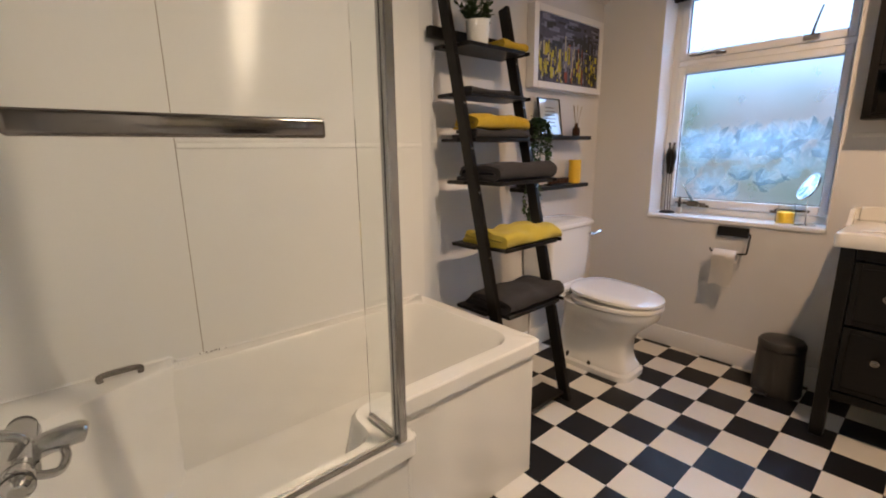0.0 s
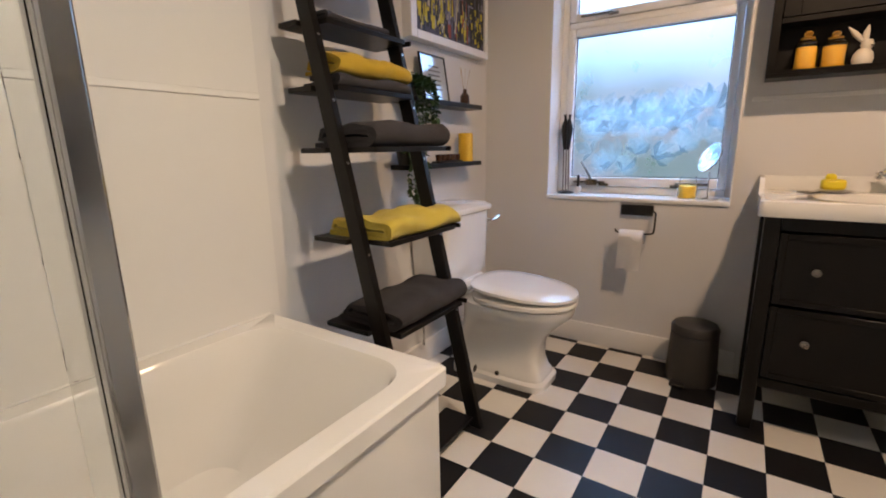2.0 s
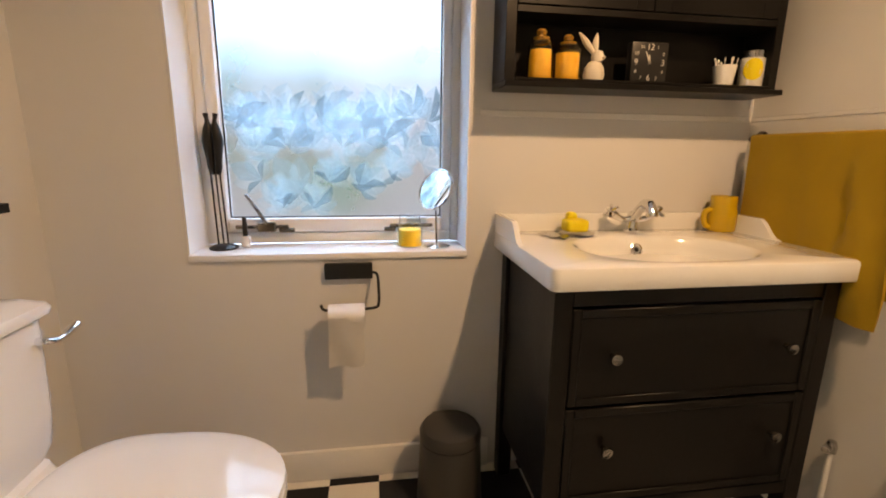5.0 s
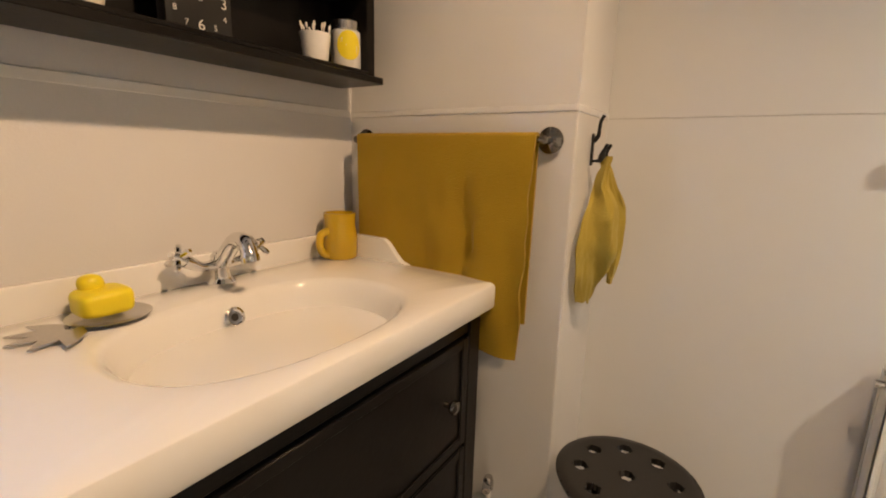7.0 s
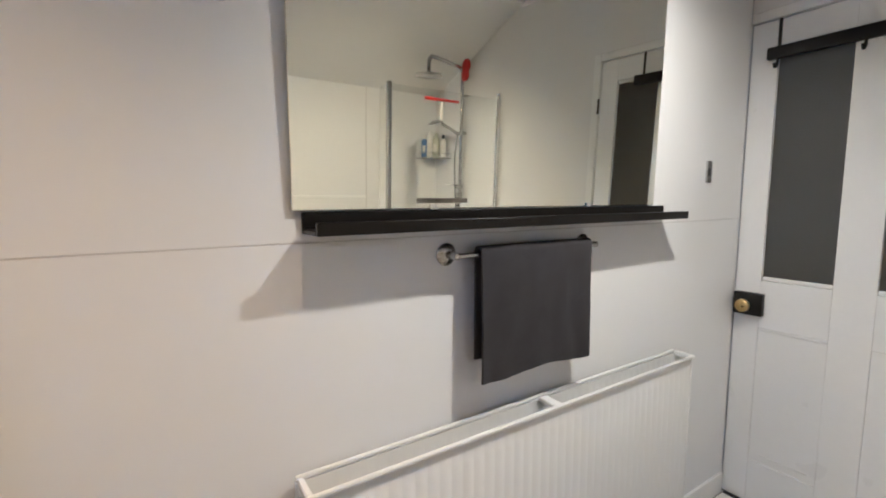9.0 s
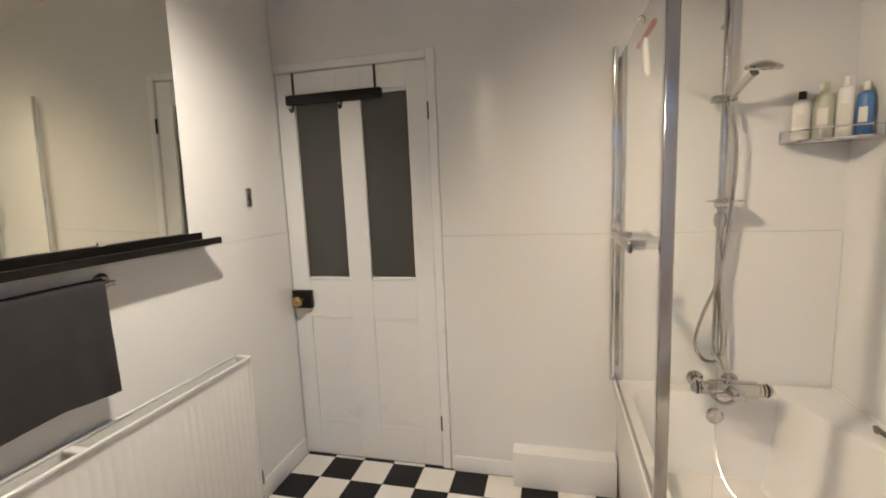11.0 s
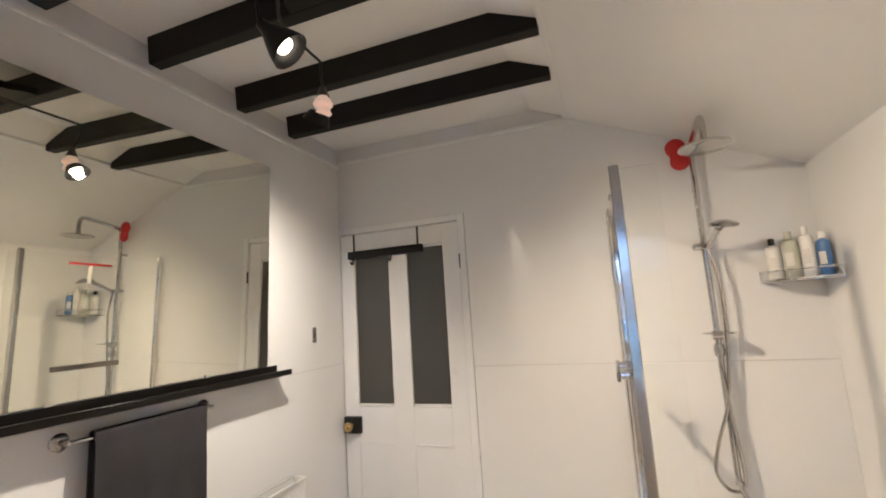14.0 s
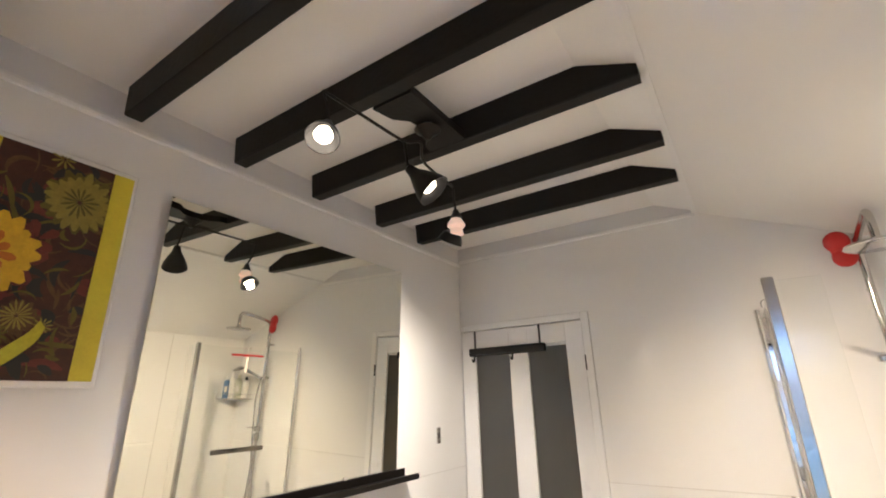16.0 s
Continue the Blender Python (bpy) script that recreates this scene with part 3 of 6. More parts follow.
solo("window_sill", boxes((X1 - 0.012, FX + 0.0, WY0 + 0.0008, WY1 - 0.0008, WZ0 - 0.0215, WZ0 - 0.0005), bev=0.004, seg=2), UPVC, (3.5, 1.86, WZ0), "white plastic window sill", "window sill", kind="structure")
solo("window_reveal", boxes((X1 - 0.003, FX, WY0 + 0.0005, WY0 + 0.005, WZ0, WZ1), (X1 - 0.003, FX, WY1 - 0.005, WY1 - 0.0005, WZ0, WZ1)), UPVC, (3.5, 1.86, 1.4), "white window reveal lining", "window reveal", kind="structure", smooth=False)
bl = thing("roller_blind", (3.5, 1.86, 2.06), "black roller blind rolled up above the window", "blind")
part("roll", tubes((((3.50, WY0 + 0.02, 2.062), (3.50, WY1 - 0.02, 2.062)), 0.028), seg=16), BLIND, bl)
part("hem_bar", boxes((3.492, 3.508, WY0 + 0.025, WY1 - 0.025, 2.006, 2.03), bev=0.004), BLIND, bl)
for y in (WY0 + 0.012, WY1 - 0.012):
    part("bracket", boxes((3.465, 3.535, y - 0.005, y + 0.005, 2.03, 2.108), bev=0.002), BLACKP, bl)
# the pale sky and blurred garden outside
m = bpy.data.materials.new("outside_glow")
m.use_nodes = True
N, L = m.node_tree.nodes, m.node_tree.links
N.remove(N["Principled BSDF"])
em = N.new("ShaderNodeEmission")
geo = N.new("ShaderNodeNewGeometry")
sep = N.new("ShaderNodeSeparateXYZ")
L.new(geo.outputs["Position"], sep.inputs[0])
nz = N.new("ShaderNodeTexNoise")
nz.inputs["Scale"].default_value, nz.inputs["Detail"].default_value = 1.3, 6
L.new(geo.outputs["Position"], nz.inputs["Vector"])
ramp = N.new("ShaderNodeValToRGB")
cr = ramp.color_ramp
cr.elements[0].position, cr.elements[0].color = 0.36, (0.034, 0.056, 0.040, 1)
cr.elements[1].position, cr.elements[1].color = 0.66, (0.092, 0.106, 0.118, 1)
e = cr.elements.new(0.45); e.color = (0.054, 0.070, 0.060, 1)
e = cr.elements.new(0.54); e.color = (0.098, 0.080, 0.084, 1)
L.new(nz.outputs[0], ramp.inputs[0])
hz = N.new("ShaderNodeMath")
hz.operation = "MULTIPLY_ADD"
hz.inputs[1].default_value = 0.6
L.new(nz.outputs[0], hz.inputs[0])
L.new(sep.outputs[2], hz.inputs[2])
mr = N.new("ShaderNodeMapRange")
mr.inputs[1].default_value, mr.inputs[2].default_value = 1.9, 3.3
L.new(hz.outputs[0], mr.inputs[0])
mx = N.new("ShaderNodeMix")
mx.data_type = "RGBA"
mx.inputs[7].default_value = (0.50, 0.70, 1.0, 1)
L.new(mr.outputs[0], mx.inputs[0])
L.new(ramp.outputs[0], mx.inputs[6])
L.new(mx.outputs[2], em.inputs[0])
up = N.new("ShaderNodeMapRange")
up.inputs[1].default_value, up.inputs[2].default_value = 3.6, 7.0
up.inputs[3].default_value, up.inputs[4].default_value = SKY_GLOW, SKY_GLOW * 6.0
L.new(sep.outputs[2], up.inputs[0])
L.new(up.outputs[0], em.inputs[1])
L.new(em.outputs[0], N["Material Output"].inputs[0])
solo("backdrop", boxes((6.5, 6.52, -9.0, 12.0, -2.0, 13.0)), m, (6.5, 2, 0), "pale overcast sky over a blurred garden", "backdrop", kind="structure", smooth=False)

# beams
for i, x in enumerate((0.86, 1.215, 1.638, 2.014, 2.388, 2.79, 3.19)):
    bm = bm_new()
    prof = [(0.252, 2.497), (1.63, 2.497), (1.63, ZC - sl * (1.63 - YB) - 0.001), (YB - 0.001, ZC - 0.0005), (0.240, ZC - 0.0005)]
    loft(bm, [[Vector((xx, a, b)) for a, b in prof] for xx in (x - 0.027, x + 0.027)])
    es = [e for e in bm.edges if abs(e.verts[0].co.x - e.verts[1].co.x) < 1e-4 and max(v.co.z for v in e.verts) < 2.5]
    bmesh.ops.bevel(bm, geom=es, offset=0.004, segments=1, affect="EDGES")
    solo("ceiling_beam", bm, BEAM, (x, 0.9, 2.5), "black painted wooden ceiling beam with a cut end", "beam", "beams across the ceiling", kind="structure")

# ---- bath and shower ----
bath = thing("bath", (1.1, 2.25, 0), "white L-shaped acrylic shower bath with glossy panels", "bath")
BZ = 0.545
O = lambda x0, x1, xs, ya, yb, yc, r, rs: [(x0, ya, r), (xs, ya, rs), (xs, yb, rs), (x1, yb, r), (x1, yc, r), (x0, yc, r)]
outer = round_loop(O(0.346, 1.93, 1.262, 1.815, 1.957, 2.659, 0.02, 0.03), 6)
outer_r = round_loop(O(0.352, 1.924, 1.256, 1.821, 1.963, 2.653, 0.02, 0.03), 6)
inn = [round_loop(O(a, b, c, d, e, f, r, q), 6) for a, b, c, d, e, f, r, q in (
    (0.432, 1.868, 1.178, 1.872, 2.018, 2.596, 0.12, 0.07), (0.440, 1.858, 1.170, 1.880, 2.028, 2.586, 0.12, 0.07),
    (0.455, 1.800, 1.155, 1.900, 2.050, 2.580, 0.12, 0.07), (0.470, 1.720, 1.135, 1.915, 2.065, 2.575, 0.12, 0.07),
    (0.490, 1.650, 1.110, 1.940, 2.090, 2.565, 0.10, 0.06), (0.53, 1.58, 1.07, 1.98, 2.13, 2.535, 0.08, 0.05))]
bm = bm_new()
loft(bm, [lift(outer, BZ - 0.05), lift(outer, BZ - 0.006), lift(outer_r, BZ)] + [lift(l, z) for l, z in zip(inn, (BZ, BZ - 0.012, 0.42, 0.30, 0.205, 0.185))], cap0=False)
for f in bm.faces:
    if len(f.verts) > 6:
        bmesh.ops.triangulate(bm, faces=[f])
tub = part("tub", bm, ACRYL, bath)
part("front_panel", boxes((0.3465, 1.236, 1.832, 1.846, 0.004, BZ - 0.0502), (1.2365, 1.25, 1.832, 1.99, 0.004, BZ - 0.0502), bev=0.002), ACRYL, bath, "glossy white side panel")
part("front_panel", boxes((1.2505, 1.912, 1.976, 1.990, 0.004, BZ - 0.0502), bev=0.002), ACRYL, bath, "glossy white side panel")
part("end_panel", boxes((1.898, 1.912, 1.9905, 2.655, 0.004, BZ - 0.0502), bev=0.002), ACRYL, bath, "glossy white end panel")
# raised corner of the tub beside the grip: a slanting face between the tap end and the long wall
bm = bm_new()
GZ = BZ + 0.018
corner = lambda d: [(0.36, 2.44 - d), (0.46, 2.435 - d), (0.62, 2.49 - d), (0.76, 2.545 - d * 0.9), (0.845, 2.572 - d * 0.6), (0.89, 2.590), (0.90, 2.655), (0.36, 2.655)]
loft(bm, [[Vector((x, y, z)) for x, y in corner(d)] for z, d in ((0.188, 0.10), (0.215, 0.062), (0.30, 0.035), (0.45, 0.012), (GZ - 0.012, 0.002), (GZ - 0.003, -0.003), (GZ, -0.012))])
part("corner_ledge", bm, ACRYL, bath)
part("seal", tubes((((0.36, Y1 - 0.003, GZ + 0.002), (0.895, Y1 - 0.003, GZ + 0.002), (0.91, Y1 - 0.003, BZ + 0.002), (1.92, Y1 - 0.003, BZ + 0.002)), 0.004), seg=6), TRIM, bath, "white sealant line")
bm = bm_new()
rnd = random.Random(31)
for k in range(13):
    x = 1.0 + rnd.gauss(0.01, 0.03)
    lathe(bm, [(0, 0.0035), (rnd.uniform(0.0015, 0.004), 0.0), (0, -0.0035)], (x, Y1 - 0.0065, BZ + rnd.uniform(0.002, 0.006)), 6)
tagged(part("mould_specks", bm, INKK, bath, "black mould specks on the sealant"), kind="stuff")
bm = tubes((curve_pts([(0.706, 2.612, GZ - 0.001), (0.708, 2.604, GZ + 0.020), (0.756, 2.594, GZ + 0.027), (0.803, 2.604, GZ + 0.020), (0.806, 2.612, GZ - 0.001)]), 0.009))
part("grip_handle", bm, DARKCHR, bath, "dark chrome grip handle")
part("overflow", lathes(([(0.0, 0.0), (0.032, 0.0), (0.034, 0.008), (0.026, 0.016), (0.01, 0.018), (0, 0.018)], (0.449, 2.20, 0.455), aim((1, 0, 0.15)))), SHCHR, bath, "chrome overflow")
ch = curve_pts([(0.465, 2.20, 0.44), (0.49, 2.195, 0.36), (0.53, 2.20, 0.28), (0.58, 2.215, 0.225), (0.62, 2.24, 0.20), (0.66, 2.265, 0.197)], 10)
bm = bm_new()
for p in ch[::1]:
    lathe(bm, [(0, -0.0042), (0.0042, 0), (0, 0.0042)], p, 6)
part("plug_chain", bm, SHCHR, bath, "thin ball chain")
part("drain", lathes(([(0.034, 0), (0.034, 0.004), (0.024, 0.006), (0.02, -0.004 + 0.006), (0, 0.003)], (0.74, 2.185, 0.1855))), DARKCHR, bath, "dark drain ring")

screen = thing("shower_screen", (0.8, 1.825, BZ), "clear glass shower screen with chrome frame and return panel", "shower screen")
SY, SZ = 1.826, 1.945
part("wall_profile", boxes((X0 + 0.0005, X0 + 0.028, SY - 0.014, SY + 0.014, BZ + 0.001, SZ), bev=0.003), CHROME, screen)
gl = part("glass_panel", boxes((X0 + 0.0285, 1.199, SY - 0.003, SY + 0.003, BZ + 0.016, SZ - 0.002)), SCREENGL, screen, "clear glass", smooth=False)
gl.visible_shadow = False
gl = part("return_panel", boxes((1.2085, 1.2115, SY + 0.017, 1.953, BZ + 0.016, SZ - 0.002)), SCREENGL, screen, "clear glass return", smooth=False)
gl.visible_shadow = False
part("corner_profile", boxes((1.199, 1.223, SY - 0.016, SY + 0.016, BZ + 0.001, SZ + 0.01), bev=0.003), ALU, screen)
part("bottom_rail", boxes((X0 + 0.029, 1.1985, SY - 0.008, SY + 0.008, BZ + 0.001, BZ + 0.0155), bev=0.002), STEEL, screen)
part("bottom_rail", boxes((1.202, 1.218, SY + 0.0165, 1.953, BZ + 0.001, BZ + 0.0155), bev=0.002), STEEL, screen)
part("pivot_pole", tubes((((X0 + 0.035, SY - 0.022, BZ + 0.012), (X0 + 0.035, SY - 0.022, SZ + 0.035)), 0.011), seg=16), CHROME, screen, "round chrome pole")
bar_ = thing("towel_bar", (0.86, 1.77, 1.248), "chrome towel bar fixed to the shower screen", "towel bar")
part("bar", boxes((0.648, 1.043, 1.762, 1.776, 1.232, 1.264), bev=0.006, seg=3), DARKCHR, bar_)
for x in (0.72, 0.972):
    part("mount", tubes((((x, 1.7765, 1.248), (x, 1.8225, 1.248)), 0.0165), seg=18), CHROME, bar_)

sh = thing("shower_column", (0.4, 2.2, 0.57), "chrome thermostatic shower column with round rain head", "shower")
RX, RY = 0.405, 2.205
part("riser", tubes((curve_pts([(RX, RY, 0.70), (RX, RY, 1.4), (RX, RY, 2.16), (RX + 0.012, RY, 2.205), (RX + 0.06, RY, 2.226), (RX + 0.24, RY, 2.256), (RX + 0.283, RY, 2.252), (RX + 0.30, RY, 2.215), (RX + 0.30, RY, 2.145)], 8), 0.0135), seg=14), SHCHR, sh)
part("rain_head", lathes(([(0, 0.03), (0.018, 0.03), (0.02, 0.014), (0.098, 0.008), (0.102, 0.0), (0.096, -0.004), (0, -0.004)], (RX + 0.30, RY, 2.12)), seg=32), SHCHR, sh, "round chrome rain head")
VXX, VZ = 0.555, 0.622
bm = lathes(([(0, 0), (0.024, 0), (0.026, 0.004), (0.026, 0.026), (0.033, 0.032), (0.033, 0.196), (0.026, 0.202), (0.026, 0.212), (0, 0.214)], (VXX, 2.112, VZ), aim((0, 1, 0))), seg=22)
for y in (2.15, 2.285):
    tube(bm, curve_pts([(X0 + 0.0005, y, VZ - 0.05), (VXX - 0.08, y, VZ - 0.045), (VXX, y, VZ)], 4), 0.018, 14)
    lathe(bm, [(0.034, 0), (0.034, 0.006), (0.02, 0.014), (0.02, 0.02)], (X0 + 0.0005, y, VZ - 0.05), 20, aim((1, 0, 0)))
valve = part("mixer_valve", bm, SHCHR, sh)
for y, d in ((2.1115, -1), (2.3265, 1)):
    bm = lathes(([(0.020, 0), (0.025, 0.003), (0.0255, 0.018), (0.020, 0.022), (0.021, 0.027), (0.014, 0.034), (0, 0.035)], (VXX, y, VZ), aim((0, d, 0))), seg=20)
    part("control_knob", bm, SHCHR, valve, "chrome control knob")
    part("control_band", tubes((((VXX, y + d * 0.010, VZ), (VXX, y + d * 0.017, VZ)), 0.0265), seg=20), BLACKP, valve, "black control ring")
part("spout", tubes((curve_pts([(VXX, 2.217, VZ - 0.002), (VXX + 0.04, 2.217, VZ + 0.006), (VXX + 0.085, 2.217, VZ + 0.010), (VXX + 0.103, 2.217, VZ + 0.008), (VXX + 0.110, 2.217, VZ + 0.006)], 6), [0.024] * 14 + [0.0235] * 4 + [0.0225, 0.021, 0.020, 0.018, 0.015, 0.011, 0.005]), seg=16), SHCHR, sh, "stubby bath spout")
part("diverter_lever", tubes((curve_pts([(VXX + 0.066, 2.212, VZ - 0.010), (VXX + 0.068, 2.196, VZ - 0.026), (VXX + 0.056, 2.170, VZ - 0.036), (VXX + 0.034, 2.150, VZ - 0.024), (VXX + 0.02, 2.142, VZ - 0.010)], 6), 0.009), seg=12), SHCHR, sh, "curved diverter lever")
part("riser_elbow", tubes((curve_pts([(VXX, RY, VZ + 0.01), (VXX, RY, VZ + 0.05), (RX + 0.03, RY, VZ + 0.085), (RX, RY, VZ + 0.12)], 5), 0.012), seg=12), SHCHR, sh)
part("wall_bracket", tubes((((X0 + 0.001, RY, 2.02), (RX, RY, 2.02)), 0.009), seg=10), SHCHR, sh)
part("slider", boxes((RX - 0.022, RX + 0.03, RY - 0.05, RY + 0.035, 1.725, 1.752), bev=0.008, seg=3), SHCHR, sh)
bm = tubes((((RX + 0.03, RY + 0.01, 1.735), (RX + 0.10, RY + 0.025, 1.775), (RX + 0.16, RY + 0.035, 1.80)), [0.012, 0.013, 0.016]), seg=12)
lathe(bm, [(0, 0.024), (0.02, 0.022), (0.054, 0.008), (0.058, 0), (0.052, -0.006), (0, -0.006)], (RX + 0.205, RY + 0.045, 1.803), 24, aim((0.25, 0.05, 1)))
part("hand_shower", bm, SHCHR, sh, "chrome hand shower")
part("hose", tubes((curve_pts([(RX + 0.03, RY + 0.005, 1.725), (RX + 0.03, RY + 0.035, 1.55), (RX + 0.02, RY + 0.03, 1.30), (RX + 0.02, RY + 0.0, 1.05), (RX + 0.03, RY - 0.06, 0.88), (RX + 0.035, RY - 0.085, 0.76), (RX + 0.03, RY - 0.04, 0.685), (RX + 0.02, RY + 0.02, 0.72), (RX + 0.02, RY + 0.005, 1.0), (RX + 0.02, RY - 0.01, 1.2)], 8), 0.0078), seg=8), STEEL, sh, "ribbed metal hose")
bm = lathes(([(0.0, 0.006), (0.02, 0.006), (0.066, 0.012), (0.068, 0.008), (0.02, 0.0), (0, 0.0)], (RX + 0.045, RY, 1.338)))
tube(bm, [(RX, RY - 0.02, 1.335), (RX, RY + 0.02, 1.335)], 0.02, 12)
part("soap_dish", bm, SHCHR, sh, "chrome soap dish")
bm = lathes(([(0, -0.03), (0.02, -0.025), (0.024, 0), (0.02, 0.028), (0, 0.034)], (RX, RY, 1.268)))
part("hose_holder", bm, STEEL, sh)
bm = bm_new()
for dz, r, dy in ((0.040, 0.047, -0.008), (0.008, 0.038, -0.002), (-0.028, 0.044, 0.004)):
    lathe(bm, [(r * math.sin(math.pi * i / 10), -r * math.cos(math.pi * i / 10)) for i in range(11)], (RX + 0.012, RY - 0.055 + dy, 2.205 + dz - 0.02), 24)
for v in bm.verts:
    v.co.x = RX + 0.0125 + (v.co.x - RX - 0.0125) * 0.45
solo("bath_scrubber", bm, REDP, (RX, RY - 0.04, 2.16), "red silicone scrubber hung on the shower pole", "bath scrubber")

sq = thing("squeegee", (0.82, 1.845, 1.9), "red-bladed white squeegee hooked on the shower screen", "squeegee")
part("blade", boxes((0.69, 0.95, 1.838, 1.850, 1.884, 1.900), bev=0.003, seg=2), REDP, sq, "red blade holder")
part("handle", tubes((curve_pts([(0.82, 1.845, 1.8835), (0.82, 1.848, 1.83), (0.815, 1.856, 1.77)], 5), [0.008, 0.009, 0.010, 0.011, 0.012, 0.012, 0.012, 0.012, 0.012, 0.011, 0.008]), seg=10), BOTW, sq, "white handle")
part("hook", tubes((curve_pts([(0.82, 1.8475, 1.90), (0.82, 1.847, 1.945), (0.82, 1.826, 1.953), (0.82, 1.812, 1.945), (0.82, 1.811, 1.925)], 5), 0.0025), seg=6), CHROME, sq)

cad = thing("corner_caddy", (0.42, 2.58, 1.57), "chrome wire corner caddy holding bottles", "shower caddy")
arc = [(X0 + 0.006, 2.42), (0.415, 2.43), (0.49, 2.485), (0.535, 2.565), (0.545, 2.652)]
for z, r in ((1.562, 0.004), (1.60, 0.0035)):
    part("rim", tubes(([Vector((p.x, p.y, z)) for p in curve_pts([(x, y, 0) for x, y in arc], 6)], r), seg=8), CHROME, cad)
bm = bm_new()
loft(bm, [[Vector((p.x, p.y, z)) for p in curve_pts([(x, y, 0) for x, y in arc], 6)] + [Vector((X0 + 0.006, 2.652, z))] for z in (1.553, 1.558)])
part("tray", bm, STEEL, cad)
for a, b in ((X0 + 0.006, 2.42), (0.545, 2.652), (0.49, 2.485)):
    part("post", tubes((((a, b, 1.558), (a, b, 1.605)), 0.004)), CHROME, cad)


def bottle(at, h, r, body, cap, label, flat=0.65, cap_h=0.03, ang=0.0):
    b = thing("bottle", at, label, "bottle", "toiletries in the caddy")
    bm = lathes(([(0, 0), (r * 0.9, 0), (r, 0.006), (r, h * 0.80), (r * 0.85, h * 0.87), (r * 0.4, h * 0.9), (r * 0.4, h * 0.92), (0, h * 0.92)], (0, 0, 0)))
    bmesh.ops.transform(bm, matrix=Matrix.Translation(at) @ Matrix.Rotation(ang, 4, "Z") @ Matrix.Diagonal((flat, 1, 1, 1)), verts=bm.verts)
    part("bottle_body", bm, body, b)
    bm = lathes(([(0, 0), (r * 0.45, 0), (r * 0.45, cap_h * 0.9), (r * 0.38, cap_h), (0, cap_h)], Vector(at) + Vector((0, 0, h * 0.921))))
    part("cap", bm, cap, b)
    bm = boxes((-r * 0.5, r * 0.5, -0.001, 0.001, h * 0.3, h * 0.6))
    bmesh.ops.transform(bm, matrix=Matrix.Translation(Vector(at) + Matrix.Rotation(ang, 3, "Z") @ Vector((r * flat * 0.985, 0, 0))) @ Matrix.Rotation(ang + math.pi / 2, 4, "Z"), verts=bm.verts)
    part("label", bm, INKW, b, smooth=False)
    return b


bottle((0.395, 2.468, 1.559), 0.170, 0.028, BOTW, BLACKP, "white shampoo bottle with a black cap", ang=-0.5)
bottle((0.43, 2.522, 1.559), 0.192, 0.031, BOTG, BOTG, "sage green shower gel bottle", ang=-0.6)
bottle((0.458, 2.574, 1.559), 0.205, 0.025, BOTW, BOTW, "tall white conditioner bottle", ang=-0.7)
bottle((0.482, 2.621, 1.559), 0.175, 0.025, BOTB, BOTW, "blue and white shower gel bottle", ang=-0.8)

# ---- mirror wall ----
mir = thing("wall_mirror", (1.6, Y0, 1.8), "large frameless rectangular wall mirror", "mirror")
lean = Matrix.Translation((1.616, Y0 + 0.0125, 1.312)) @ Matrix.Rotation(radians(-1.4), 4, "X")
for nm, bx, bev, m in (("mirror_glass", (-0.61, 0.61, -0.005, 0.0, 0.0, 0.982), 0.0015, MIRROR), ("backing", (-0.604, 0.604, -0.0095, -0.0055, 0.006, 0.974), 0.0, BLACKP)):
    bm = boxes(bx, bev=bev)
    bmesh.ops.transform(bm, matrix=lean, verts=bm.verts)
    part(nm, bm, m, mir)
part("hanging_batten", boxes((1.2, 2.0, Y0 + 0.0005, Y0 + 0.012, 2.05, 2.09)), TRIM, mir)
for x in (1.35, 1.9):
    part("clip", boxes((x - 0.01, x + 0.01, Y0 + 0.0135, Y0 + 0.0165, 1.3095, 1.322)), CHROME, mir)
led = thing("picture_ledge", (1.57, Y0, 1.27), "black wooden ledge shelf below the mirror", "shelf")
part("shelf", boxes((0.94, 2.205, Y0 + 0.0125, Y0 + 0.088, 1.266, 1.276), bev=0.0015), BLACKW, led)
part("back_rail", boxes((0.94, 2.205, Y0 + 0.0005, Y0 + 0.012, 1.266, 1.309), bev=0.0015), BLACKW, led)
part("front_lip", boxes((0.94, 2.205, Y0 + 0.0885, Y0 + 0.10, 1.266, 1.291), bev=0.0015), BLACKW, led)


def towel_rail(name, a, b, wall_y, z, out, m, label):
    r = thing(name, ((a + b) / 2, wall_y, z), label, "towel rail")
    for x in (a, b):
        part("rosette", lathes(([(0, 0), (0.027, 0), (0.028, 0.006), (0.02, 0.012), (0.009, 0.015), (0.009, out), (0, out + 0.006)], (x, wall_y + 0.0005, z), aim((0, 1, 0)))), m, r)
    part("bar", tubes((((a, wall_y + out, z), (b, wall_y + out, z)), 0.007), seg=12), m, r)
    return r


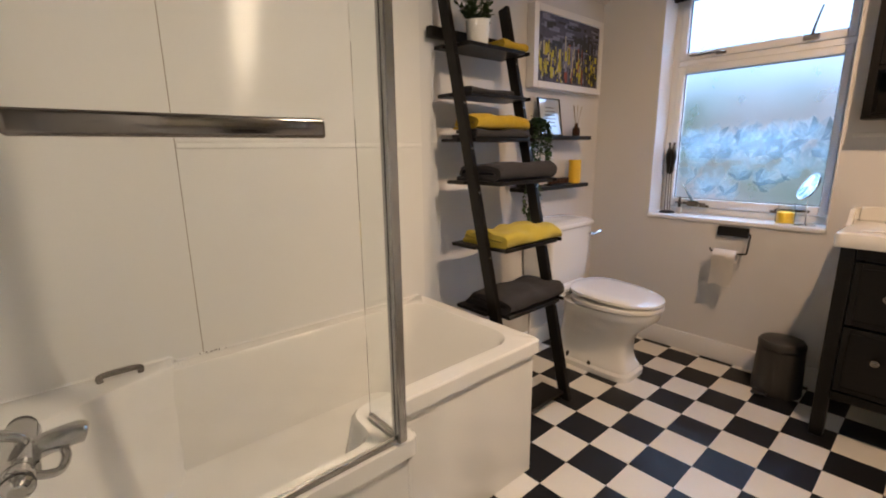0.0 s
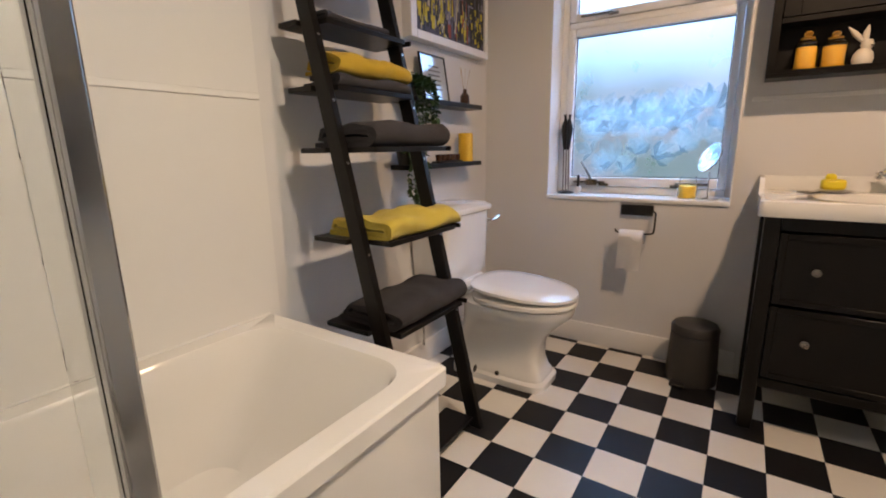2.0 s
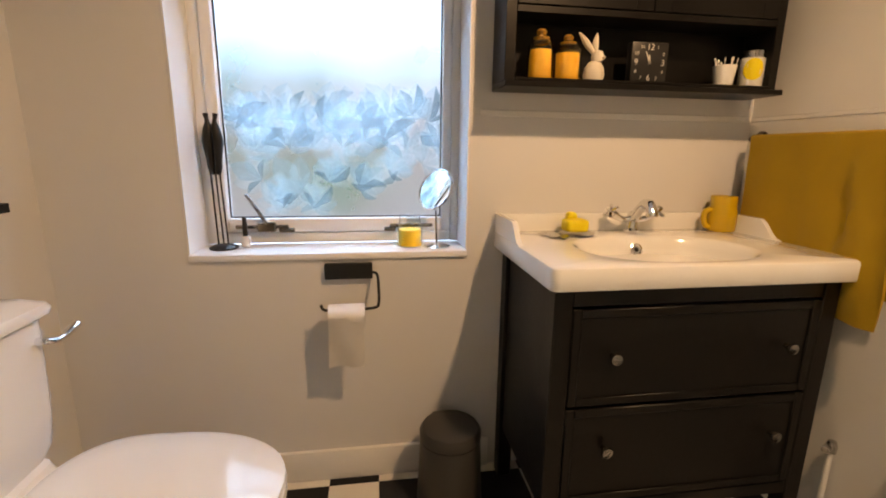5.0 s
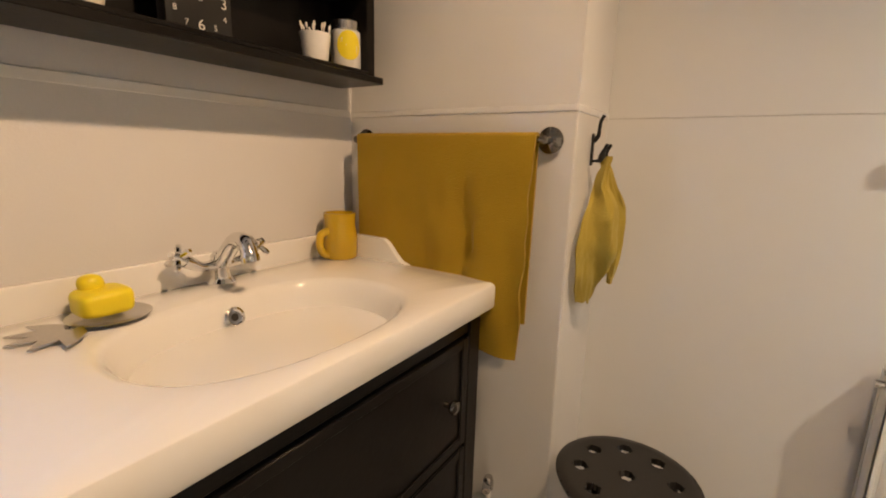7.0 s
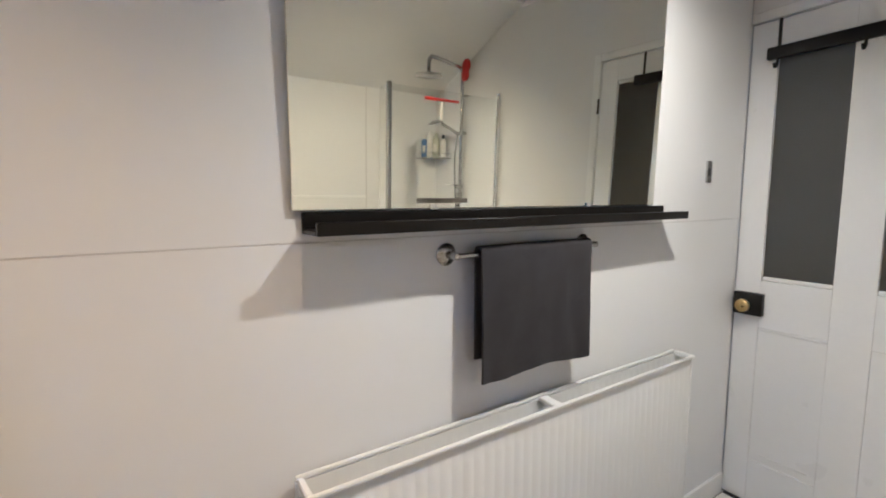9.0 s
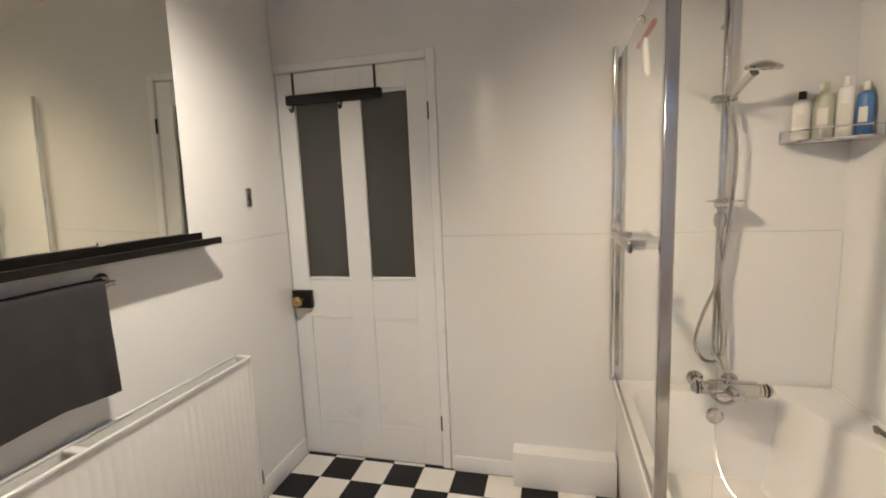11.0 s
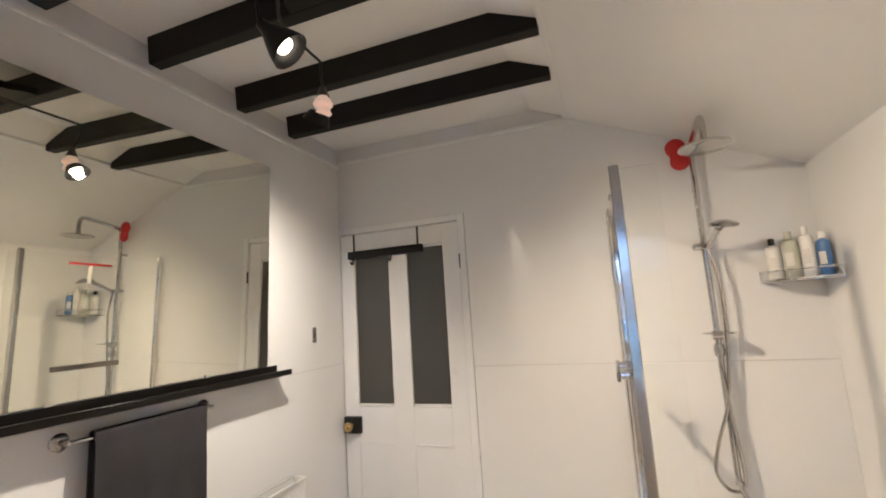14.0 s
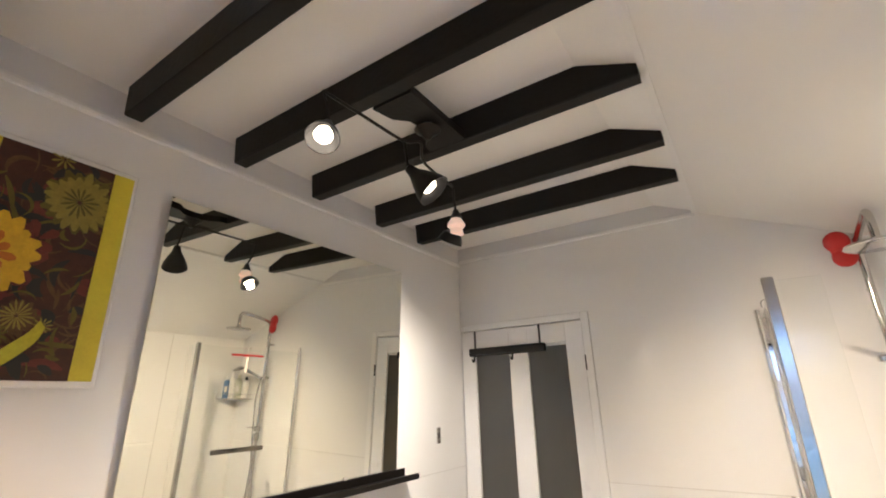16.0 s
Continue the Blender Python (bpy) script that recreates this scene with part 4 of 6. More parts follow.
def hung_towel(name, x0, x1, y, z, front, back, m, label, over=0.012, wob=0.006, seed=1, flare=0.0, step=None):
    """A towel folded over a rail along x at (y, z), hanging front and back."""
    path = []
    n = 26
    for i in range(n):
        path.append((-over, -back + back * i / (n - 1)))
    for i in range(1, 8):
        a = math.pi * i / 8
        path.append((-over * math.cos(a), over * math.sin(a)))
    for i in range(n):
        path.append((over, -front * i / (n - 1)))
    bm = bm_new()
    rows = []
    for j in range(33):
        u = j / 32
        x = x0 + (x1 - x0) * u
        row = []
        for k, (dy, dz) in enumerate(path):
            d = max(0, -dz)
            w = noise.noise(Vector((x * 9 + seed, dz * 3, dy * 40))) * wob * (0.3 + d * 3.2) + noise.noise(Vector((x * 30, dz * 12 + seed, 0))) * 0.0025
            s = (u - 0.5) * flare * d
            out = abs(w) if dy > 0 else -abs(w) * 0.3
            if step and dy > 0:
                e = min(1.0, max(0.0, (step + 0.02 * noise.noise(Vector((dz * 7, seed, 1))) - x) / 0.012))
                out += 0.014 * e * e * (3 - 2 * e) * min(1.0, d / 0.16)
                s += 0.010 * noise.noise(Vector((dz * 14, seed, 5))) * (1 - u) * min(1.0, d / 0.1)
            row.append(bm.verts.new((x + s, y + dy + out, z + dz + noise.noise(Vector((x * 6, seed, 3))) * 0.012 * (d > 0.05))))
        rows.append(row)
    for a, b in zip(rows, rows[1:]):
        for k in range(len(a) - 1):
            bm.faces.new((a[k], b[k], b[k + 1], a[k + 1]))
    bmesh.ops.recalc_face_normals(bm, faces=bm.faces)
    bmesh.ops.solidify(bm, geom=list(bm.faces), thickness=0.006)
    return solo(name, bm, m, ((x0 + x1) / 2, y, z), label, "towel")


towel_rail("towel_rail", 1.36, 1.86, Y0, 1.20, 0.055, STEEL, "brushed steel towel rail under the mirror ledge")
hung_towel("hand_towel", 1.40, 1.80, Y0 + 0.055, 1.206, 0.325, 0.27, GREYT, "charcoal grey hand towel folded over the rail", over=0.016, wob=0.017, seed=3)

rad = thing("radiator", (1.54, Y0, 0.1), "white ribbed double-panel radiator with open top grille", "radiator")
RA, RB, RZ0, RZ1 = 0.845, 2.243, 0.105, 0.772
for y0, nm in ((Y0 + 0.088, "front_panel"), (Y0 + 0.022, "back_panel")):
    bm = bm_new()
    n = 42
    pitch = (RB - RA - 0.02) / n
    loop = []
    for i in range(n):
        x = RA + 0.01 + i * pitch
        loop += [(x, 0.0), (x + pitch * 0.28, 0.0045), (x + pitch * 0.68, 0.0045), (x + pitch * 0.94, 0.0)]
    zs = [(RZ0, 0.0), (RZ0 + 0.045, 0.0), (RZ0 + 0.06, 1.0), (RZ1 - 0.07, 1.0), (RZ1 - 0.055, 0.0), (RZ1 - 0.012, 0.0)]
    rings = [[bm.verts.new((x, y0 + 0.004 + d * k, z)) for x, d in loop] for z, k in zs]
    for a, b in zip(rings, rings[1:]):
        for k in range(len(loop) - 1):
            bm.faces.new((a[k], a[k + 1], b[k + 1], b[k]))
    box(bm, RA, RB, y0 - 0.008, y0 + 0.0035, RZ0, RZ1 - 0.0125)
    part(nm, bm, RADI, rad)
part("top_grille", boxes((RA, RB, Y0 + 0.094, Y0 + 0.104, RZ1 - 0.011, RZ1), (RA, RB, Y0 + 0.016, Y0 + 0.026, RZ1 - 0.011, RZ1), (RA, RA + 0.014, Y0 + 0.03, Y0 + 0.094, RZ1 - 0.02, RZ1), (RB - 0.014, RB, Y0 + 0.03, Y0 + 0.094, RZ1 - 0.02, RZ1), (1.53, 1.56, Y0 + 0.03, Y0 + 0.094, RZ1 - 0.014, RZ1 - 0.002), bev=0.003), RADI, rad)
for x in (RA, RB - 0.006):
    part("side_cover", boxes((x, x + 0.006, Y0 + 0.03, Y0 + 0.094, RZ0 + 0.02, RZ1 - 0.0205), bev=0.001), RADI, rad)
bm = bm_new()
for i in range(56):
    x = RA + 0.03 + i * (RB - RA - 0.06) / 55
    box(bm, x - 0.001, x + 0.001, Y0 + 0.034, Y0 + 0.086, RZ0 + 0.05, RZ1 - 0.06)
part("convector_fins", bm, RADI, rad, smooth=False)
for x in (RA + 0.12, RB - 0.12):
    part("wall_bracket", boxes((x - 0.02, x + 0.02, Y0 + 0.0005, Y0 + 0.0215, RZ1 - 0.12, RZ1 - 0.05)), RADI, rad)
part("bleed_valve", tubes((((RB, Y0 + 0.062, RZ1 - 0.03), (RB + 0.018, Y0 + 0.062, RZ1 - 0.03)), 0.009)), CHROME, rad)
bm = tubes((((RA - 0.03, Y0 + 0.06, 0.004), (RA - 0.03, Y0 + 0.06, 0.15)), 0.0075), (((RA - 0.03, Y0 + 0.06, RZ0 + 0.04), (RA + 0.001, Y0 + 0.06, RZ0 + 0.04)), 0.010))
lathe(bm, [(0, 0), (0.014, 0), (0.016, 0.02), (0.013, 0.06), (0, 0.065)], (RA - 0.03, Y0 + 0.06, 0.15), 12)
part("valve", bm, DARKCHR, rad, "dull metal radiator valve and pipe")

sw = thing("light_switch", (0.63, Y0, 1.435), "narrow grey metal switch plate", "switch")
part("plate", boxes((0.615, 0.647, Y0 + 0.0005, Y0 + 0.009, 1.393, 1.477), bev=0.002), STEEL, sw)
part("rocker", boxes((0.623, 0.639, Y0 + 0.0095, Y0 + 0.013, 1.422, 1.448), bev=0.001), GREYP, sw)

# flower canvas between the mirror and the breast
pic = thing("canvas_picture", (2.52, Y0, 2.0), "flower print canvas with yellow side bands in a white frame", "picture")
PY = Y0 + 0.022
part("frame", boxes((2.325, 2.735, Y0 + 0.0005, Y0 + 0.018, 1.678, 2.325), bev=0.003), TRIM, pic)
part("print_ground", boxes((2.391, 2.65, Y0 + 0.0185, PY, 1.695, 2.308)), CANVD, pic, smooth=False)
for a, b in ((2.337, 2.3905), (2.6505, 2.704)):
    part("side_band", boxes((a, b, Y0 + 0.0185, PY, 1.695, 2.308)), CANVY, pic, smooth=False)


FLW = 0.0


def flower(cx, cz, r, n, m, nm, wide=0.35, start=0.0, y=PY, squash=1.0):
    bm = bm_new()
    for k in range(n):
        a = start + 2 * math.pi * k / n
        rr = r * (0.85 + 0.25 * rnd.random())
        pts = []
        for u, w in ((0.12, 0.2), (0.5, 0.8), (0.8, 1.0), (1.0, 0.35), (1.0, -0.35), (0.8, -1.0), (0.5, -0.8), (0.12, -0.2)):
            px, pz = rr * u, r * wide * w * 0.5
            qx, qz = cx + px * math.cos(a) - pz * math.sin(a), cz + squash * (px * math.sin(a) + pz * math.cos(a))
            pts.append((min(max(qx, 2.393), 2.648), min(max(qz, 1.697), 2.306)))
        prism(bm, pts, (0, y + 0.0001 * (k % 3), 0), (1, 0, 0), (0, 0, 1), (0, 1, 0), 0.0006)
    part(nm, bm, m, pic, smooth=False)


rnd = random.Random(9)
for m, count in ((PETALB, 60), (PETALR, 16), (INKK, 34), (PETALG, 34)):
    bm = bm_new()
    for k in range(count):
        x, z, a, l = rnd.uniform(2.40, 2.64), rnd.uniform(1.71, 2.30), rnd.uniform(0, 6.28), rnd.uniform(0.03, 0.10)
        w0, bend = rnd.uniform(0.002, 0.007) * (2.2 if m in (PETALR, INKK) else 1), rnd.uniform(-1.5, 1.5)
        up, dn = [], []
        for i in range(7):
            u = i / 6
            b = a + bend * (u - 0.5)
            px, pz, ww = x + l * (u - 0.5) * math.cos(b), z + l * (u - 0.5) * math.sin(b), w0 * math.sin(math.pi * (0.08 + 0.84 * u))
            for side, out in ((1, up), (-1, dn)):
                out.append((min(max(px - side * ww * math.sin(b), 2.393), 2.648), min(max(pz + side * ww * math.cos(b), 1.697), 2.306)))
        prism(bm, up + dn[::-1], (0, PY + 0.00012 + 0.000012 * k, 0), (1, 0, 0), (0, 0, 1), (0, 1, 0), 0.0002)
    FLW = FLW + 0.0009
    for v in bm.verts:
        v.co.y += FLW
    tagged(part("printed_leaf", bm, m, pic, smooth=False), kind="stuff")
for cx, cz, r, n, m, w in ((2.615, 1.985, 0.115, 9, PETALR, 0.42), (2.53, 2.055, 0.05, 5, PETALR, 0.5), (2.462, 2.185, 0.088, 21, PETALG, 0.30), (2.462, 2.185, 0.084, 19, PETAL, 0.25), (2.462, 2.185, 0.045, 15, PETALG, 0.16),
                           (2.612, 2.005, 0.098, 17, PETALY, 0.36), (2.617, 2.0, 0.052, 9, PETALO, 0.4), (2.525, 1.845, 0.045, 13, PETALB, 0.3), (2.53, 1.85, 0.036, 17, PETAL, 0.14), (2.565, 1.80, 0.028, 13, PETALG, 0.2), (2.475, 1.83, 0.022, 11, PETAL, 0.2), (2.52, 2.295, 0.03, 9, PETAL, 0.2)):
    FLW = FLW + 0.0008
    flower(cx, cz, r, n, m, "printed_flower", w, rnd.random(), PY + FLW, 1.05)
bm = bm_new()
pts = curve_pts([(2.475, 1.835, 0), (2.49, 1.80, 0), (2.525, 1.76, 0), (2.585, 1.70, 0)], 6)
wd = [0.006 + 0.012 * math.sin(math.pi * (0.15 + 0.5 * i / (len(pts) - 1))) for i in range(len(pts))]
prism(bm, [(p.x + w * 0.6, p.y + w * 0.7) for p, w in zip(pts, wd)] + [(p.x - w * 0.6, p.y - w * 0.7) for p, w in zip(pts, wd)][::-1], (0, PY + FLW + 0.001, 0), (1, 0, 0), (0, 0, 1), (0, 1, 0), 0.0005)
part("printed_stem", bm, PETALL, pic, smooth=False)
part("flower_centre", lathes(([(0.015, 0), (0.012, 0.0012), (0, 0.0014)], (2.462, 2.185, PY + FLW + 0.001), aim((0, 1, 0)))), INKK, pic)

# over-door hook rack
rack = thing("door_hook_rack", (X0, 0.52, 1.9), "black over-door hook rack", "hook rack")
part("rail", boxes((X0 - 0.006, X0 + 0.026, 0.268, 0.772, 1.876, 1.924), bev=0.008, seg=3), BLACKM, rack)
for y in (0.30, 0.735):
    part("strap", boxes((X0 - 0.0065, X0 - 0.0035, y - 0.006, y + 0.006, 1.9245, DZ - 0.001), bev=0.0005), BLACKM, rack)
for y in (0.305, 0.565):
    part("hook", tubes((curve_pts([(X0 + 0.015, y, 1.88), (X0 + 0.02, y, 1.852), (X0 + 0.036, y, 1.842), (X0 + 0.046, y, 1.856)]), 0.005), seg=8), BLACKM, rack)

# ---- ceiling lights ----
fit_ = thing("ceiling_spotlight", (1.82, 0.95, 2.497), "black three-arm ceiling spotlight with lit bulbs", "ceiling light")
bm = bm_new()
o = [(1.658, 0.90), (1.70, 0.905), (1.74, 0.945), (1.80, 0.965), (1.86, 0.955), (1.90, 0.915), (1.977, 0.90), (1.977, 1.05), (1.658, 1.05)]
prism(bm, o, (0, 0, 2.50), (1, 0, 0), (0, 1, 0), (0, 0, 1), 0.03)
part("mounting_board", bm, BEAM, fit_, "black shaped mounting board")
part("canopy", lathes(([(0, 0), (0.03, 0), (0.045, -0.012), (0.02, -0.03), (0.008, -0.05), (0, -0.05)][::-1], (1.80, 0.985, 2.4995))), BLACKM, fit_)
part("arm", tubes((curve_pts([(2.19, 0.915, 2.43), (2.05, 0.921, 2.432), (1.86, 0.93, 2.436), (1.80, 0.955, 2.45), (1.72, 0.905, 2.436), (1.60, 0.89, 2.432), (1.49, 0.886, 2.43)], 8), 0.005), seg=8), BLACKM, fit_)


def head(at, d, stem, k):
    """A bell shade round a reflector bulb, on a stem from the arm."""
    t = aim(d)
    h = part("shade", lathes(([(r * k, z * k) for r, z in ((0.006, -0.085), (0.013, -0.08), (0.018, -0.055), (0.030, -0.032), (0.044, 0.0), (0.050, 0.022), (0.048, 0.022), (0.041, 0.0), (0.027, -0.03), (0.012, -0.05), (0, -0.05))], at, t)), BLACKM, fit_, "black bell-shaped shade")
    part("bulb", lathes(([(0, -0.035), (0.012, -0.032), (0.024, -0.004), (0.0255, 0.004), (0.022, 0.009), (0, 0.011)], at, t)), BULB, h, "lit reflector bulb")
    part("stem", tubes((curve_pts([stem, (Vector(stem) + at - d * 0.1) / 2 + Vector((0, 0, 0.006)), at - d * 0.084 * k], 5), 0.0045), seg=8), BLACKM, fit_)


head(LAMP_A, AIM_A, (2.19, 0.915, 2.43), 0.95)
head(LAMP_B, AIM_B, (1.855, 0.93, 2.436), 1.15)
part("stem", tubes((((1.49, 0.886, 2.43), (1.497, 0.893, 2.36), LAMP_C + Vector((0, 0, 0.06))), 0.0045), seg=8), BLACKM, fit_)
part("lamp_holder", lathes(([(0, 0.065), (0.010, 0.06), (0.016, 0.042), (0.024, 0.026), (0.022, 0.024), (0, 0.026)], LAMP_C)), GREYP, fit_)
part("glass_bulb", lathes(([(0.0, 0.025), (0.02, 0.023), (0.033, 0.002), (0.034, -0.006), (0.022, -0.018), (0.026, -0.034), (0.029, -0.038), (0.022, -0.044), (0, -0.044)][::-1], LAMP_C)), PINKGL, fit_, "pink glass lamp body")
t = aim(AIM_C)
h = part("shade", lathes(([(0.02, 0.028), (0.034, 0.034), (0.046, 0.060), (0.049, 0.070), (0.047, 0.070), (0.042, 0.058), (0.03, 0.037), (0.02, 0.031)], LAMP_C, t)), BLACKM, fit_, "short black shade turned to the mirror")
part("bulb", lathes(([(0, 0.036), (0.02, 0.038), (0.0255, 0.052), (0.022, 0.058), (0, 0.060)], LAMP_C, t)), BULB, h, "lit reflector bulb")

# ---- basin corner ----
van = thing("vanity_unit", (3.2, 0.925, 0), "black-brown wooden vanity unit with two drawers", "vanity unit")
VX, VY0, VY1 = 2.975, 0.535, 1.318
for y0, y1 in ((VY0, VY0 + 0.048), (VY1 - 0.048, VY1)):
    part("leg", boxes((VX, VX + 0.05, y0, y1, 0.0042, 0.824), bev=0.003), BLACKW, van)
    part("leg", boxes((3.37, 3.42, y0, y1, 0.0042, 0.824), bev=0.003), BLACKW, van)
for y in (VY0 + 0.012, VY1 - 0.03):
    part("side_panel", boxes((VX + 0.0505, 3.3695, y, y + 0.018, 0.19, 0.823), bev=0.001), BLACKW, van)
part("top_rail", boxes((VX + 0.004, VX + 0.024, VY0 + 0.0485, VY1 - 0.0485, 0.775, 0.823), bev=0.002), BLACKW, van)
part("bottom_rail", boxes((VX + 0.004, VX + 0.024, VY0 + 0.0485, VY1 - 0.0485, 0.185, 0.222), bev=0.002), BLACKW, van)
part("bottom_board", boxes((VX + 0.0245, 3.40, VY0 + 0.031, VY1 - 0.031, 0.19, 0.206)), BLACKW, van)
part("back_board", boxes((3.402, 3.408, VY0 + 0.049, VY1 - 0.049, 0.207, 0.78)), BLACKW, van)
for z0, z1, kz in ((0.512, 0.768, 0.645), (0.228, 0.502, 0.388)):
    a, b = VY0 + 0.051, VY1 - 0.051
    dr = part("drawer", boxes((VX + 0.006, VX + 0.022, a, b, z0, z1), (VX + 0.0225, 3.36, a + 0.01, b - 0.01, z0 + 0.02, z1 - 0.06), bev=0.0015), BLACKW, van)
    part("drawer_border", boxes((VX + 0.0005, VX + 0.0055, a, a + 0.022, z0, z1), (VX + 0.0005, VX + 0.0055, b - 0.022, b, z0, z1), (VX + 0.0005, VX + 0.0055, a + 0.0225, b - 0.0225, z0, z0 + 0.022), (VX + 0.0005, VX + 0.0055, a + 0.0225, b - 0.0225, z1 - 0.022, z1), bev=0.002), BLACKW, dr)
    for y in (1.158, 0.668):
        part("knob", lathes(([(0.006, 0), (0.006, 0.012), (0.012, 0.016), (0.0155, 0.022), (0.014, 0.028), (0, 0.031)], (VX + 0.0055, y, kz), aim((-1, 0, 0)))), DARKCHR, dr, "small metal knob")

sink = thing("basin", (3.2, 0.925, 0.824), "white ceramic basin top with raised shaped splash edges", "basin")
SX0, SX1, SY0, SY1, ST = 2.945, 3.444, 0.510, 1.340, 0.880
bm = bm_new()
SCX, SCY = 3.152, 0.932


def slab(i, z, r=0.022):
    """Outline of the top with two rounded front corners, moved in by i."""
    x0, x1, y0, y1 = SX0 + i, SX1 - i, SY0 + i, SY1 - i
    q = max(0.004, r - i * 0.6)
    out = []
    for k in range(7):
        a = math.pi + math.pi / 2 * k / 6
        out.append((x0 + q + q * math.cos(a), y0 + q + q * math.sin(a)))
    out += [(x0 + (x1 - x0) * k / 10, y0) for k in range(1, 11)]
    out += [(x1, y0 + (y1 - y0) * k / 16) for k in range(1, 17)]
    out += [(x1 + (x0 - x1) * k / 10, y1) for k in range(1, 10)]
    for k in range(7):
        a = math.pi / 2 + math.pi / 2 * k / 6
        out.append((x0 + q + q * math.cos(a), y1 - q + q * math.sin(a)))
    out += [(x0, y1 - q + (y0 - y1 + 2 * q) * k / 16) for k in range(1, 16)]
    return [Vector((x, y, z)) for x, y in out]


def ell(a, b, z, p=2.4):
    out = []
    for v in slab(0.0, 0.0):
        d = Vector((v.x - SCX, v.y - SCY)).normalized()
        r = (abs(d.x / a) ** p + abs(d.y / b) ** p) ** (-1 / p)
        out.append(Vector((SCX + d.x * r, SCY + d.y * r, z)))
    return out


loft(bm, [slab(0.03, 0.8245), slab(0.002, 0.8245), slab(0.0, 0.828), slab(0.0, ST - 0.010), slab(0.003, ST - 0.003), slab(0.010, ST), ell(0.176, 0.256, ST), ell(0.168, 0.246, ST - 0.003), ell(0.162, 0.238, ST - 0.010), ell(0.155, 0.228, ST - 0.030), ell(0.143, 0.210, ST - 0.070), ell(0.118, 0.185, ST - 0.11), ell(0.06, 0.10, ST - 0.125), ell(0.02, 0.03, ST - 0.127)])
part("bowl", bm, CERAM, sink)
for y in (SY0, SY1 - 0.016):
    bm = bm_new()
    pr = [(SX1, ST - 0.002), (SX1, 0.938)] + [(3.285, 0.938)] + [(3.272 - 0.07 * u, 0.938 - 0.056 * (3 * u * u - 2 * u ** 3)) for u in (0.0, 0.12, 0.25, 0.4, 0.55, 0.7, 0.85, 1.0)] + [(3.19, ST - 0.002)]
    loft(bm, [[Vector((a, yy, b)) for a, b in pr] for yy in (y, y + 0.016)])
    part("side_splash", bm, CERAM, sink)
part("back_splash", boxes((SX1 - 0.016, SX1, SY0 + 0.0165, SY1 - 0.0165, ST - 0.002, 0.938), bev=0.005, seg=2), CERAM, sink)
part("overflow", lathes(([(0.013, 0.004), (0.015, 0.0), (0.020, 0.002), (0.020, 0.005), (0.015, 0.007), (0.0125, 0.004), (0.0, -0.004)], (3.300, 0.92, 0.838), aim((-1, 0, 0.35)))), CHROME, sink, "chrome overflow ring")
# no hole is cut: a flat black disc gives the overflow's inner shade
part("overflow_shade_disc", lathes(([(0.0125, 0), (0, 0.0005)], (3.2965, 0.92, 0.8395), aim((-1, 0, 0.35)))), INKK, sink, "black disc for the shade inside the overflow")
part("waste", lathes(([(0.030, 0), (0.030, 0.006), (0.024, 0.009), (0, 0.010)], (3.15, 0.925, 0.7535))), CHROME, sink, "chrome waste plug")

tap = thing("basin_tap", (3.395, 0.885, ST), "chrome basin mixer with cross handles", "tap")
TX, TY = 3.392, 0.885
part("tap_body", lathes(([(0.026, 0), (0.027, 0.006), (0.019, 0.014), (0.016, 0.04), (0.018, 0.058), (0.012, 0.068), (0, 0.07)], (TX, TY, ST + 0.0003))), CHROME, tap)
part("spout", tubes((curve_pts([(TX - 0.004, TY, ST + 0.045), (TX - 0.03, TY + 0.002, ST + 0.07), (TX - 0.065, TY + 0.004, ST + 0.098), (TX - 0.095, TY + 0.006, ST + 0.10), (TX - 0.112, TY + 0.008, ST + 0.082), (TX - 0.116, TY + 0.008, ST + 0.066)], 6), [0.016] * 20 + [0.0152] * 6 + [0.017] * 5), seg=14), CHROME, tap)
for s in (1, -1):
    tip = Vector((TX - 0.005, TY + s * 0.072, ST + 0.062))
    arm = part("handle_arm", tubes((curve_pts([(TX, TY + s * 0.008, ST + 0.042), (TX - 0.003, TY + s * 0.04, ST + 0.044), tip], 5), [0.012, 0.012, 0.011, 0.010, 0.010, 0.010, 0.010, 0.011, 0.012, 0.013, 0.013]), seg=12), CHROME, tap)
    d = Vector((-0.05, s * 0.8, 0.55)).normalized()
    u = d.orthogonal().normalized()
    w = d.cross(u)
    bm = bm_new()
    c = tip + d * 0.014
    for q in (u, w):
        tube(bm, [c - q * 0.030, c - q * 0.022, c, c + q * 0.022, c + q * 0.030], [0.004, 0.0065, 0.0045, 0.0065, 0.004], 8)
    lathe(bm, [(0, -0.016), (0.011, -0.014), (0.010, 0.006), (0.007, 0.012), (0, 0.013)], c, 12, aim(d))
    part("cross_handle", bm, CHROME, tap)
    part("handle_cap", lathes(([(0.007, 0), (0.006, 0.004), (0, 0.005)], c + d * 0.0125, aim(d))), CERAM if s > 0 else BLACKP, arm, "small round cap")

mug = thing("tumbler", (3.385, 0.56, ST), "yellow glass mug beside the tap", "mug")
part("cup", lathes(([(0, 0), (0.040, 0), (0.0445, 0.006), (0.0455, 0.05), (0.043, 0.072), (0.040, 0.085), (0.041, 0.118), (0.037, 0.118), (0.036, 0.084), (0.039, 0.07), (0.040, 0.012), (0, 0.01)], (3.385, 0.56, ST + 0.0003)), seg=28), YGLASS, mug)
part("handle", tubes((curve_pts([(3.388, 0.598, ST + 0.072), (3.392, 0.618, ST + 0.066), (3.393, 0.622, ST + 0.04), (3.389, 0.614, ST + 0.018), (3.385, 0.595, ST + 0.012)], 6), 0.010), seg=10), YGLASS, mug)
dish = bm_new()
